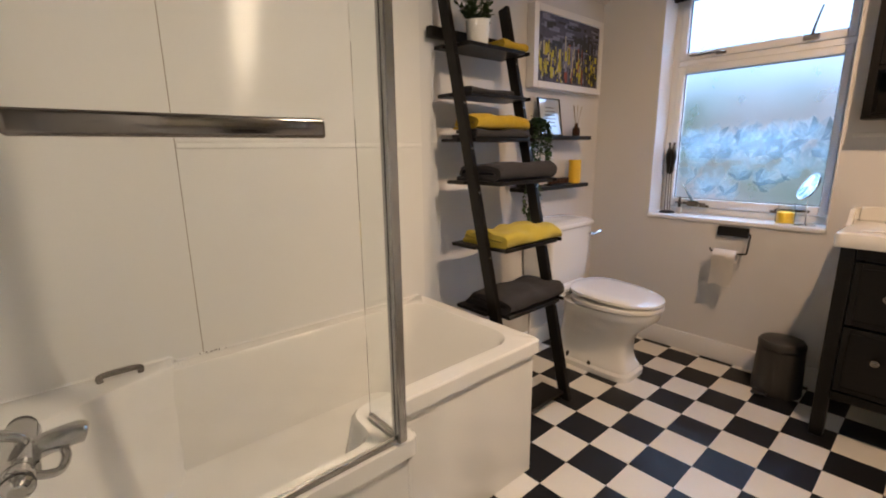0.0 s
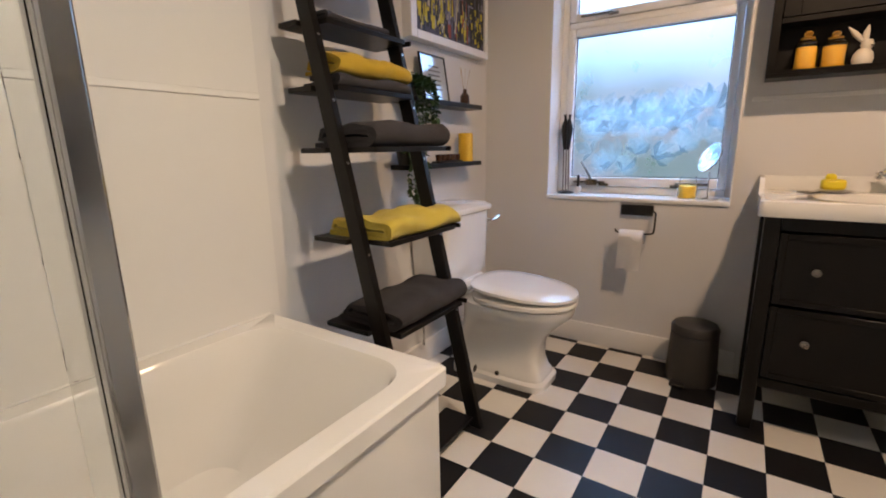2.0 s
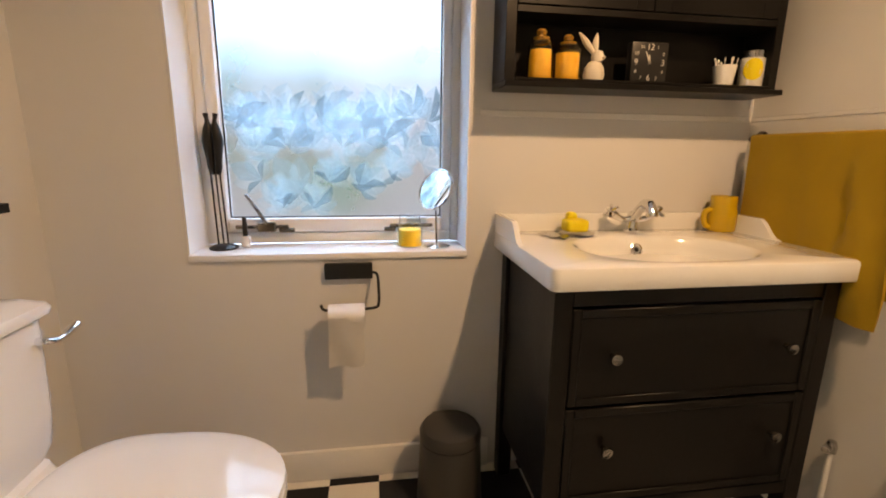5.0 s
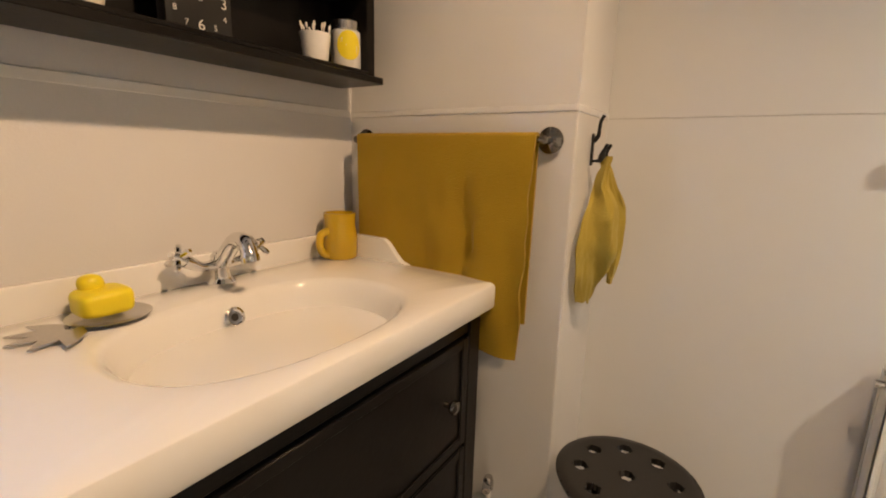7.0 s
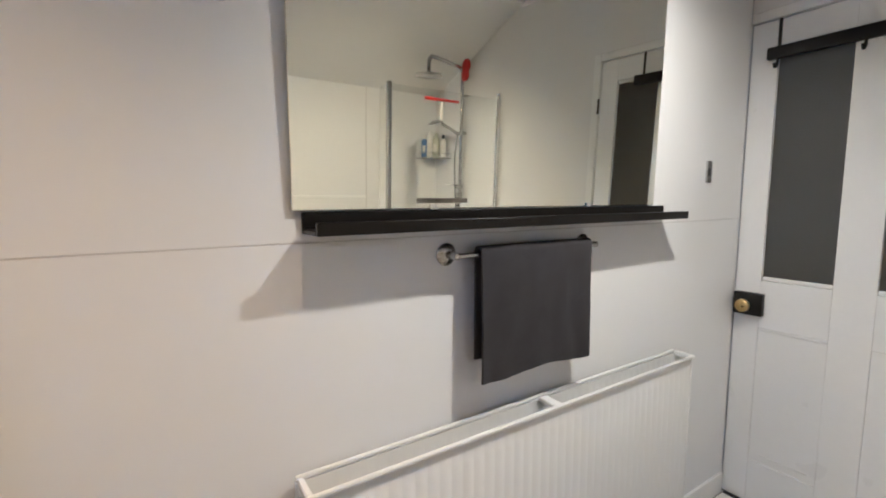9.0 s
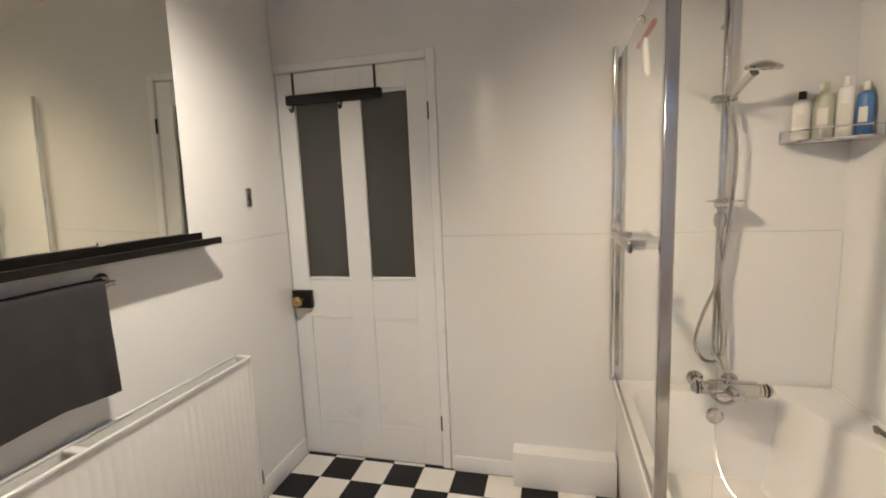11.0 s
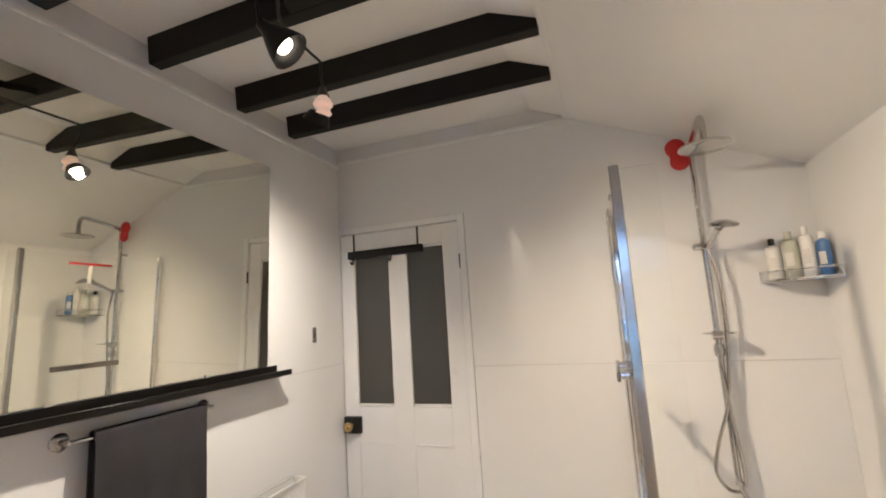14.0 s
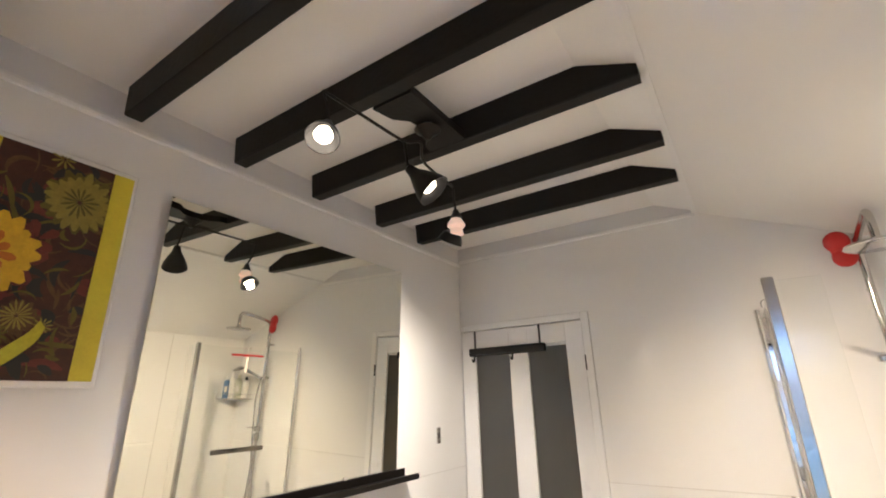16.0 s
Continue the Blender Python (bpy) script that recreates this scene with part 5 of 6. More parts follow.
for k in range(5):
    a = 0.5 + k * 0.55
    pr = [(0.0, 0.007), (0.030, 0.016), (0.052, 0.012), (0.082, 0.0), (0.052, -0.012), (0.030, -0.016)]
    prism(dish, [(p * math.cos(a) - q * math.sin(a), p * math.sin(a) + q * math.cos(a)) for p, q in pr], (3.325, 1.150, ST + 0.0006 + 0.0012 * k), (1, 0, 0), (0, 1, 0), (0, 0, 1), 0.003)
lathe(dish, [(0, 0), (0.045, 0), (0.058, 0.008), (0.055, 0.008), (0.04, 0.003), (0, 0.003)], (3.345, 1.10, ST + 0.0006), 20)
solo("soap_dish", dish, STEEL, (3.345, 1.10, ST), "silvery leaf-shaped soap dish on the basin", "soap dish")
bm = bm_new()
pillow(bm, 3.318, 3.385, 1.068, 1.142, ST + 0.010, ST + 0.052, 8, 0.001, 1.0, 4.5)
pillow(bm, 3.35, 3.385, 1.095, 1.13, ST + 0.04, ST + 0.072, 6, 0.001, 2.0, 2.4)
solo("bath_toy", bm, YRUB, (3.35, 1.105, ST + 0.01), "bright yellow rubber bath toy in the soap dish", "bath toy")

towel_rail("towel_rail", 2.872, 3.385, BY, 1.185, 0.045, DARKCHR, "dull chrome towel rail beside the basin")
hung_towel("bath_towel", 2.884, 3.37, BY + 0.0475, 1.190, 0.475, 0.40, OCHRE, "ochre yellow bath towel hanging over the rail", over=0.010, wob=0.014, seed=7, flare=-0.03, step=3.03)

hk = thing("towel_hook", (BX, 0.345, 1.2), "dark metal double hook on the wall edge", "hook")
HX = BX - 0.0065
part("back_plate", boxes((HX - 0.004, HX, 0.338, 0.352, 1.135, 1.205), bev=0.0015), BLACKM, hk)
part("prong", tubes((curve_pts([(HX - 0.002, 0.345, 1.19), (HX - 0.012, 0.345, 1.20), (HX - 0.015, 0.347, 1.228), (HX - 0.022, 0.349, 1.243)], 6), [0.007, 0.007, 0.0065, 0.006, 0.005, 0.005, 0.005, 0.0045, 0.0045, 0.004, 0.004, 0.004, 0.004, 0.004, 0.004, 0.004, 0.004, 0.004, 0.0045]), seg=8), BLACKM, hk)
for dy in (-0.012, 0.014):
    part("prong", tubes((curve_pts([(HX - 0.003, 0.345, 1.145), (HX - 0.022, 0.345 + dy * 0.5, 1.148), (HX - 0.030, 0.345 + dy, 1.166), (HX - 0.038, 0.345 + dy * 1.3, 1.182)], 6), [0.003, 0.003, 0.003, 0.0035, 0.004, 0.005, 0.006, 0.007, 0.0075, 0.0075, 0.007, 0.006, 0.005, 0.0045, 0.004, 0.004, 0.004, 0.0035, 0.003]), seg=8), BLACKM, hk)
# cloth hung by its middle: two lobes that gather at the hook, the front one folded across
bm = bm_new()


def lobe(z0, z1, inner, outer, bulge, crease, seed):
    """A hanging flap: plan positions of its two side edges from top to bottom."""
    rows = []
    for i in range(34):
        t = i / 33
        f = t * (len(inner) - 1)
        k = min(int(f), len(inner) - 2)
        f -= k
        a, b = (Vector(e[k]).lerp(Vector(e[k + 1]), f) for e in (inner, outer))
        n = Vector((a.y - b.y, b.x - a.x)).normalized()
        n = n if n.y > 0 else -n
        row = []
        for j in range(24):
            u = j / 23
            o = bulge * math.sin(math.pi * (0.1 + 0.85 * u)) * min(1, 0.3 + t * 2) + 0.010 * noise.noise(Vector((u * 2.6, t * 4, seed))) + 0.003 * noise.noise(Vector((u * 9, t * 14, seed)))
            if crease:
                s = ((1 - u) - 0.25 - (t - 0.30) * 1.1) / 0.05
                o += 0.036 / (1 + math.exp(max(-30, min(30, -s * 2.4)))) * max(0.0, 1 - max(0, t - 0.65) * 2.5)
            p = a.lerp(b, u) + n * o
            z = z0 + (z1 - z0) * t + (0.012 * noise.noise(Vector((u * 2.7, seed, 1))) * max(0, t - 0.8) * 5)
            row.append(bm.verts.new((min(p.x, HX - 0.0065), p.y, z)))
        rows.append(row)
    for a, b in zip(rows, rows[1:]):
        for k in range(23):
            bm.faces.new((a[k], a[k + 1], b[k + 1], b[k]))


H_ = lambda *ps: [(HX - a, b) for a, b in ps]
lobe(1.158, 0.866, H_((0.020, 0.338), (0.024, 0.326), (0.034, 0.316), (0.044, 0.312), (0.050, 0.312), (0.056, 0.314)), H_((0.026, 0.334), (0.054, 0.318), (0.076, 0.306), (0.080, 0.304), (0.074, 0.306), (0.062, 0.312)), 0.010, False, 2.0)
lobe(1.156, 0.828, H_((0.026, 0.342), (0.034, 0.348), (0.042, 0.350), (0.042, 0.352), (0.036, 0.352), (0.024, 0.354)), H_((0.018, 0.350), (0.012, 0.362), (0.010, 0.410), (0.009, 0.432), (0.009, 0.430), (0.009, 0.400)), 0.012, True, 6.0)
bmesh.ops.recalc_face_normals(bm, faces=bm.faces)
bmesh.ops.solidify(bm, geom=list(bm.faces), thickness=0.004)
solo("face_cloth", bm, OLIVE, (HX - 0.02, 0.345, 1.15), "olive yellow face cloth hanging from the hook", "cloth")

# stool
stool = thing("stool", (2.652, 0.43, 0), "round black stool with holes through the seat", "stool")
bm = bm_new()
SC, SRR, SH = Vector((2.652, 0.43, 0)), 0.152, 0.472
hole_c = [(0.098 * math.cos(a), 0.098 * math.sin(a)) for a in (2 * math.pi * (k + 0.3) / 8 for k in range(8))]
def seat_z(r):
    return SH - 0.006 * max(0, (r / SRR - 0.85) / 0.15) ** 2 - 0.002
def keep(x, y):
    return all((x - a) ** 2 + (y - b) ** 2 > 0.0155 ** 2 for a, b in hole_c) and x * x + y * y > 0.016 ** 2
step = 0.0038
N_ = int(SRR / step) + 1
grid = {}
for i in range(-N_, N_ + 1):
    for j in range(-N_, N_ + 1):
        x, y = i * step, j * step
        if x * x + y * y < (SRR - 0.001) ** 2 and keep(x, y):
            grid[i, j] = 1
vv = {}
def gv(i, j):
    if (i, j) not in vv:
        x, y = i * step, j * step
        for a, b in hole_c + [(0, 0)]:
            d = math.hypot(x - a, y - b)
            rr = 0.0155 if (a, b) != (0, 0) else 0.016
            if rr < d < rr + step * 1.0:
                x, y = a + (x - a) / d * rr, b + (y - b) / d * rr
        d = math.hypot(x, y)
        if d > SRR - step * 1.45:
            x, y = x / d * SRR, y / d * SRR
        vv[i, j] = bm.verts.new((SC.x + x, SC.y + y, seat_z(math.hypot(x, y))))
    return vv[i, j]
for i, j in grid:
    if all(k in grid for k in ((i + 1, j), (i, j + 1), (i + 1, j + 1))):
        bm.faces.new((gv(i, j), gv(i + 1, j), gv(i + 1, j + 1), gv(i, j + 1)))
bmesh.ops.recalc_face_normals(bm, faces=bm.faces)
bmesh.ops.solidify(bm, geom=list(bm.faces), thickness=0.016)
part("seat", bm, BLACKP, stool, "black seat pierced by a ring of holes")
for k in range(4):
    a = math.pi / 4 + k * math.pi / 2
    c, s = math.cos(a), math.sin(a)
    part("leg", tubes((curve_pts([(SC.x + 0.05 * c, SC.y + 0.05 * s, SH - 0.03), (SC.x + 0.11 * c, SC.y + 0.11 * s, SH - 0.035), (SC.x + 0.132 * c, SC.y + 0.132 * s, SH - 0.08), (SC.x + 0.15 * c, SC.y + 0.15 * s, 0.2), (SC.x + 0.165 * c, SC.y + 0.165 * s, 0.0125)], 6), 0.0085), seg=10), BLACKM, stool)
part("ring", tubes(([(SC.x + 0.145 * math.cos(a), SC.y + 0.145 * math.sin(a), 0.24) for a in (2 * math.pi * k / 32 for k in range(33))], 0.005), seg=8), BLACKM, stool)

pv = thing("isolation_valve", (2.97, BY, 0.33), "chrome isolation valve on a white pipe", "pipe valve")
part("pipe", tubes((((2.965, BY + 0.022, 0.004), (2.965, BY + 0.022, 0.335)), 0.0075)), TRIM, pv)
part("valve_body", lathes(([(0, 0), (0.013, 0), (0.014, 0.02), (0.010, 0.034), (0, 0.036)], (2.965, BY + 0.022, 0.318)), ([(0, 0), (0.010, 0), (0.010, 0.022), (0, 0.024)], (2.965, BY + 0.034, 0.334), aim((-0.5, 1, 0)))), STEEL, pv)

# ---- wall cabinet ----
cabn = thing("wall_cabinet", (3.37, 0.935, 1.3), "black-brown wall cabinet with mirror doors over an open shelf", "wall cabinet")
CX, CY0, CY1, CB, CT = 3.307, 0.505, 1.368, 1.314, 2.02
for a, b in ((CY0 + 0.004, CY0 + 0.03), (CY1 - 0.03, CY1 - 0.0)):
    part("side_panel", boxes((CX, X1 - 0.0065, a, b, CB + 0.0165, CT), bev=0.0015), BLACKW, cabn)
part("bottom_board", boxes((CX - 0.014, X1 - 0.0065, CY0 - 0.012, CY1, CB, CB + 0.016), bev=0.002), BLACKW, cabn)
part("base_lip", boxes((CX - 0.006, CX + 0.012, CY0 + 0.0305, CY1 - 0.0305, CB + 0.0165, CB + 0.026), bev=0.002), BLACKW, cabn)
part("shelf_board", boxes((CX + 0.0125, X1 - 0.02, CY0 + 0.0305, CY1 - 0.0305, CB + 0.017, CB + 0.0250)), BLACKW, cabn)
part("divider", boxes((CX, X1 - 0.02, CY0 + 0.0305, CY1 - 0.0305, 1.508, 1.526), bev=0.001), BLACKW, cabn)
part("back_board", boxes((X1 - 0.0195, X1 - 0.0065, CY0 + 0.0305, CY1 - 0.0305, CB + 0.017, CT - 0.02)), BLACKW, cabn)
part("top_board", boxes((CX - 0.012, X1 - 0.0065, CY0 - 0.01, CY1 + 0.01, CT + 0.0005, CT + 0.018), bev=0.002), BLACKW, cabn)
mid = (CY0 + CY1) / 2
for a, b, ky in ((CY0 + 0.032, mid - 0.0015, mid - 0.03), (mid + 0.0015, CY1 - 0.032, mid + 0.03)):
    z0, z1, w = 1.529, CT - 0.005, 0.052
    dd = part("cabinet_door", boxes((CX - 0.002, CX + 0.016, a, a + w, z0, z1), (CX - 0.002, CX + 0.016, b - w, b, z0, z1), (CX - 0.002, CX + 0.016, a + w, b - w, z0, z0 + w), (CX - 0.002, CX + 0.016, a + w, b - w, z1 - w, z1), bev=0.0012), BLACKW, cabn)
    part("mirror_panel", boxes((CX + 0.003, CX + 0.007, a + w + 0.0003, b - w - 0.0003, z0 + w + 0.0003, z1 - w - 0.0003)), MIRROR, dd, "silvered mirror panel", smooth=False)
    part("knob", lathes(([(0.006, 0), (0.006, 0.010), (0.012, 0.014), (0.015, 0.020), (0.012, 0.026), (0, 0.028)], (CX - 0.002, ky, z0 + 0.06), aim((-1, 0, 0)))), BRASS, dd, "small brass knob")
SHZ = CB + 0.0253


def jar(y, h, fill):
    j = thing("storage_jar", (3.35, y, SHZ), "glass jar of orange-yellow bath salts with a stopper", "jar", "jars in the cabinet")
    part("filling", lathes(([(0, 0.003), (0.031, 0.003), (0.034, 0.008), (0.034, fill), (0, fill + 0.002)], (3.35, y, SHZ))), JARY, j, "orange-yellow bath salts")
    part("glass", lathes(([(0, 0), (0.035, 0), (0.0385, 0.006), (0.0385, h * 0.66), (0.026, h * 0.76), (0.026, h * 0.80), (0.0245, h * 0.80), (0.0245, h * 0.765), (0.0365, h * 0.65), (0.0365, 0.008), (0, 0.0025)], (3.35, y, SHZ))), GLASS, j, "clear glass").visible_shadow = False
    part("stopper", lathes(([(0, h * 0.78), (0.022, h * 0.78), (0.024, h * 0.83), (0.012, h * 0.88), (0.016, h * 0.95), (0.010, h), (0, h)], (3.35, y, SHZ))), AMBER, j, "amber stopper")


jar(1.250, 0.138, 0.080)
jar(1.168, 0.126, 0.074)
bm = bm_new()
RB_ = Vector((3.345, 1.086, SHZ))
lathe(bm, [(0, 0), (0.026, 0), (0.031, 0.02), (0.027, 0.04), (0.016, 0.055), (0, 0.06)], RB_, 18)
lathe(bm, [(0, -0.02), (0.014, -0.014), (0.019, 0), (0.014, 0.015), (0, 0.02)], RB_ + Vector((-0.004, -0.006, 0.068)), 14)
lathe(bm, [(0, -0.008), (0.008, 0), (0, 0.008)], RB_ + Vector((-0.016, -0.018, 0.066)), 10)
tube(bm, curve_pts([RB_ + Vector((0, -0.002, 0.08)), RB_ + Vector((0.002, 0.0, 0.105)), RB_ + Vector((0.003, -0.004, 0.135))], 5), [0.006, 0.007, 0.008, 0.009, 0.0095, 0.0095, 0.009, 0.008, 0.006, 0.004, 0.002], 8)
tube(bm, curve_pts([RB_ + Vector((0, 0.006, 0.08)), RB_ + Vector((0.002, 0.026, 0.105)), RB_ + Vector((0.003, 0.052, 0.135))], 5), [0.006, 0.007, 0.008, 0.009, 0.0095, 0.0095, 0.009, 0.008, 0.006, 0.004, 0.002], 8)
solo("rabbit_figurine", bm, BONE, tuple(RB_), "off-white pottery long-eared ornament on the cabinet shelf", "ornament")

clk = thing("alarm_clock", (3.36, 0.915, SHZ), "square black clock with white numerals", "clock")
CKX, CKY, CKZ, CS = 3.335, 0.918, SHZ + 0.0585, 0.058
part("case", boxes((CKX, CKX + 0.03, CKY - CS, CKY + CS, SHZ, SHZ + 2 * CS), bev=0.004, seg=2), BLACKP, clk)


def text(body, size, at, parent, m, turn):
    cu = bpy.data.curves.new("numeral", "FONT")
    cu.body, cu.size, cu.align_x, cu.align_y, cu.extrude = body, size, "CENTER", "CENTER", 0.0003
    cu.materials.append(m)
    tmp = new("numeral", cu)
    dg = bpy.context.evaluated_depsgraph_get()
    me = bpy.data.meshes.new_from_object(tmp.evaluated_get(dg))
    bpy.data.objects.remove(tmp)
    me.transform(Matrix.Translation(Vector(at) - ORG[parent.name]) @ turn)
    ob = new("numeral", me)
    ob.parent = parent
    return ob


FACE_WEST = Matrix.Rotation(radians(-90), 4, "Z") @ Matrix.Rotation(radians(90), 4, "X")
for h in range(1, 13):
    a = math.pi * 2 * h / 12
    sx, cz = math.sin(a), math.cos(a)
    f = 0.043 / max(abs(sx), abs(cz))
    text(str(h), 0.025 if h % 3 == 0 else 0.014, (CKX - 0.0006, CKY - sx * f, CKZ + cz * f), clk, INKW, FACE_WEST)
for a, l, w in ((-0.42, 0.034, 0.003), (-0.10, 0.022, 0.004)):
    bm = bm_new()
    u, v = (0, -math.sin(a), math.cos(a)), (0, -math.cos(a), -math.sin(a))
    prism(bm, [(-0.004, -w), (l, -w * 0.3), (l, w * 0.3), (-0.004, w)], (CKX - 0.0006, CKY, CKZ), u, v, (-1, 0, 0), 0.0008)
    part("pointer", bm, INKW, clk, smooth=False)
cup = thing("pot", (3.35, 0.655, SHZ), "white pot of cotton buds", "pot")
part("cup", lathes(([(0, 0), (0.026, 0), (0.034, 0.062), (0.031, 0.062), (0.024, 0.006), (0, 0.005)], (3.35, 0.655, SHZ))), CERAM, cup)
for k in range(9):
    a, r = k * 2.4, 0.006 + 0.002 * k
    p = Vector((3.35 + r * math.cos(a), 0.655 + r * math.sin(a), SHZ + 0.012))
    q = p + Vector((0.012 * math.cos(a), 0.014 * math.sin(a), 0.066 + 0.006 * (k % 3)))
    part("cotton_bud", tubes(((p, q - (q - p) * 0.15, q - (q - p) * 0.1, q), [0.0012, 0.0012, 0.003, 0.002]), seg=6), PAPER, cup)
can = thing("tin", (3.35, 0.562, SHZ), "white canister with a round yellow label and metal lid", "canister")
part("body", lathes(([(0, 0), (0.033, 0), (0.034, 0.002), (0.034, 0.085), (0, 0.085)], (3.35, 0.562, SHZ))), BOTW, can)
part("lid", lathes(([(0.030, 0.0855), (0.032, 0.088), (0.032, 0.106), (0.029, 0.109), (0, 0.109)], (3.35, 0.562, SHZ))), STEEL, can, "metal lid")
bm = bm_new()
o = []
for k in range(24):
    a = 2 * math.pi * k / 24
    th, zz = 0.85 * math.cos(a), 0.032 * math.sin(a)
    o.append(Vector((3.35 - 0.0345 * math.cos(th + 0.55), 0.562 + 0.0345 * math.sin(th + 0.55), SHZ + 0.052 + zz)))
c = bm.verts.new((3.35 - 0.0347 * math.cos(0.55), 0.562 + 0.0347 * math.sin(0.55), SHZ + 0.052))
ring = [bm.verts.new(p) for p in o]
half = [bm.verts.new(Vector((3.35, 0.562, 0)) + Vector((v.co.x * 0.5 + c.co.x * 0.5 - 3.35, v.co.y * 0.5 + c.co.y * 0.5 - 0.562, 0)).normalized() * 0.0347 + Vector((0, 0, v.co.z * 0.5 + c.co.z * 0.5))) for v in ring]
for k in range(24):
    bm.faces.new((ring[k], ring[(k + 1) % 24], half[(k + 1) % 24], half[k]))
    bm.faces.new((half[k], half[(k + 1) % 24], c))
part("label", bm, YRUB, can, "round yellow label")

# ---- below the window ----
tp = thing("toilet_roll_holder", (3.43, 1.82, 0.76), "black toilet roll holder with a part-used roll", "toilet roll holder")
part("back_plate", boxes((X1 - 0.02, X1 - 0.0005, 1.742, 1.892, 0.732, 0.784), bev=0.004, seg=2), BLACKM, tp)
part("wire_arm", tubes((curve_pts([(X1 - 0.015, 1.748, 0.755), (X1 - 0.04, 1.728, 0.752), (X1 - 0.068, 1.724, 0.72), (X1 - 0.078, 1.724, 0.675), (X1 - 0.078, 1.735, 0.656), (X1 - 0.078, 1.80, 0.652), (X1 - 0.078, 1.875, 0.652), (X1 - 0.078, 1.893, 0.656), (X1 - 0.078, 1.90, 0.67)], 6), 0.0045), seg=8), BLACKM, tp)
rl = thing("toilet_roll", (X1 - 0.078, 1.82, 0.65), "white toilet roll with a hanging sheet", "toilet roll")
part("roll", lathes(([(0.019, -0.055), (0.033, -0.055), (0.034, 0.0), (0.033, 0.055), (0.019, 0.055), (0.019, -0.055)], (X1 - 0.078, 1.822, 0.636), aim((0, 1, 0)))), PAPER, rl)
bm = bm_new()
rows = []
for i in range(14):
    t = i / 13
    z = 0.64 - 0.165 * t
    rows.append([bm.verts.new((X1 - 0.1125 + 0.006 * t + 0.004 * math.sin(t * 4 + j), 1.768 + 0.108 * j / 6 + 0.004 * t, z - 0.004 * math.sin(j * 1.1) * (i == 13))) for j in range(7)])
for a, b in zip(rows, rows[1:]):
    for k in range(6):
        bm.faces.new((a[k], a[k + 1], b[k + 1], b[k]))
bmesh.ops.solidify(bm, geom=list(bm.faces), thickness=0.0008)
part("hanging_sheet", bm, PAPER, rl)

bn = thing("pedal_bin", (3.285, 1.505, 0), "dark grey round pedal bin by the skirting", "bin")
part("body", lathes(([(0, 0.0042), (0.104, 0.0042), (0.107, 0.012), (0.106, 0.03), (0.097, 0.236), (0, 0.236)], (3.290, 1.505, 0)), seg=36), GREYP, bn)
part("lid", lathes(([(0.094, 0.2365), (0.094, 0.240), (0.0985, 0.242), (0.099, 0.262), (0.090, 0.276), (0.05, 0.284), (0, 0.286)], (3.290, 1.505, 0)), seg=36), GREYP, bn)
part("pedal", boxes((3.150, 3.205, 1.515, 1.578, 0.012, 0.026), bev=0.006, seg=3), BLACKP, bn, "black foot pedal")
part("hinge", boxes((3.386, 3.402, 1.46, 1.55, 0.2, 0.262), bev=0.004), GREYP, bn)

# things on the sill
SZ_ = WZ0 + 0.0003
stn = thing("figure_stand", (3.535, 2.215, WZ0), "slim black metal sculpture on a round base", "ornament")
part("base", lathes(([(0, 0), (0.043, 0), (0.045, 0.004), (0.03, 0.012), (0, 0.016)], (3.535, 2.215, SZ_))), BLACKM, stn)
for dy, dx in ((-0.014, 0.0), (0.002, 0.006), (0.016, 0.0)):
    part("rod", tubes((((3.535 + dx, 2.215 + dy, SZ_ + 0.012), (3.538 + dx, 2.222 + dy * 0.9, SZ_ + 0.245)), 0.0028), seg=8), BLACKM, stn)
for s in (-1, 1):
    b_ = Vector((3.54, 2.222 + s * 0.0085, SZ_ + 0.235))
    part("figure_form", tubes((curve_pts([b_, b_ + Vector((0, s * 0.003, 0.05)), b_ + Vector((0, s * 0.007, 0.10)), b_ + Vector((0, s * 0.002, 0.15)), b_ + Vector((0, s * 0.006, 0.185))], 4), [0.007, 0.010, 0.012, 0.012, 0.012, 0.013, 0.014, 0.015, 0.016, 0.016, 0.015, 0.014, 0.011, 0.007, 0.006, 0.007, 0.008]), seg=10), BLACKM, stn)
nb = thing("nail_polish_bottle", (3.545, 2.15, WZ0), "small bottle with a tall black cap", "bottle")
part("glass", boxes((3.531, 3.559, 2.136, 2.164, SZ_, SZ_ + 0.038), bev=0.006, seg=2), BOTW, nb)
part("cap", lathes(([(0.008, 0.0385), (0.008, 0.05), (0.0065, 0.10), (0, 0.101)], (3.545, 2.15, SZ_))), BLACKP, nb, "tall black cap")
cj = thing("candle_jar", (3.52, 1.615, WZ0), "glass candle jar with yellow wax", "candle")
part("wax", lathes(([(0, 0.004), (0.034, 0.004), (0.037, 0.012), (0.0375, 0.058), (0, 0.060)], (3.52, 1.615, SZ_))), JWAX, cj, "yellow candle wax")
part("jar", lathes(([(0, 0), (0.038, 0), (0.042, 0.012), (0.0415, 0.06), (0.034, 0.096), (0.035, 0.106), (0.033, 0.106), (0.032, 0.096), (0.039, 0.0605), (0.0385, 0.012), (0, 0.0035)], (3.52, 1.615, SZ_))), GLASS, cj, "clear glass").visible_shadow = False
vm = thing("vanity_mirror", (3.495, 1.525, WZ0), "small round chrome make-up mirror on a stand", "mirror")
part("base", lathes(([(0, 0), (0.045, 0), (0.046, 0.004), (0.02, 0.009), (0, 0.012)], (3.495, 1.527, SZ_))), CHROME, vm)
part("stem", tubes((((3.495, 1.527, SZ_ + 0.008), (3.495, 1.530, SZ_ + 0.125)), 0.0035), seg=8), CHROME, vm)
dm = Vector((-0.55, 0.72, 0.40)).normalized()
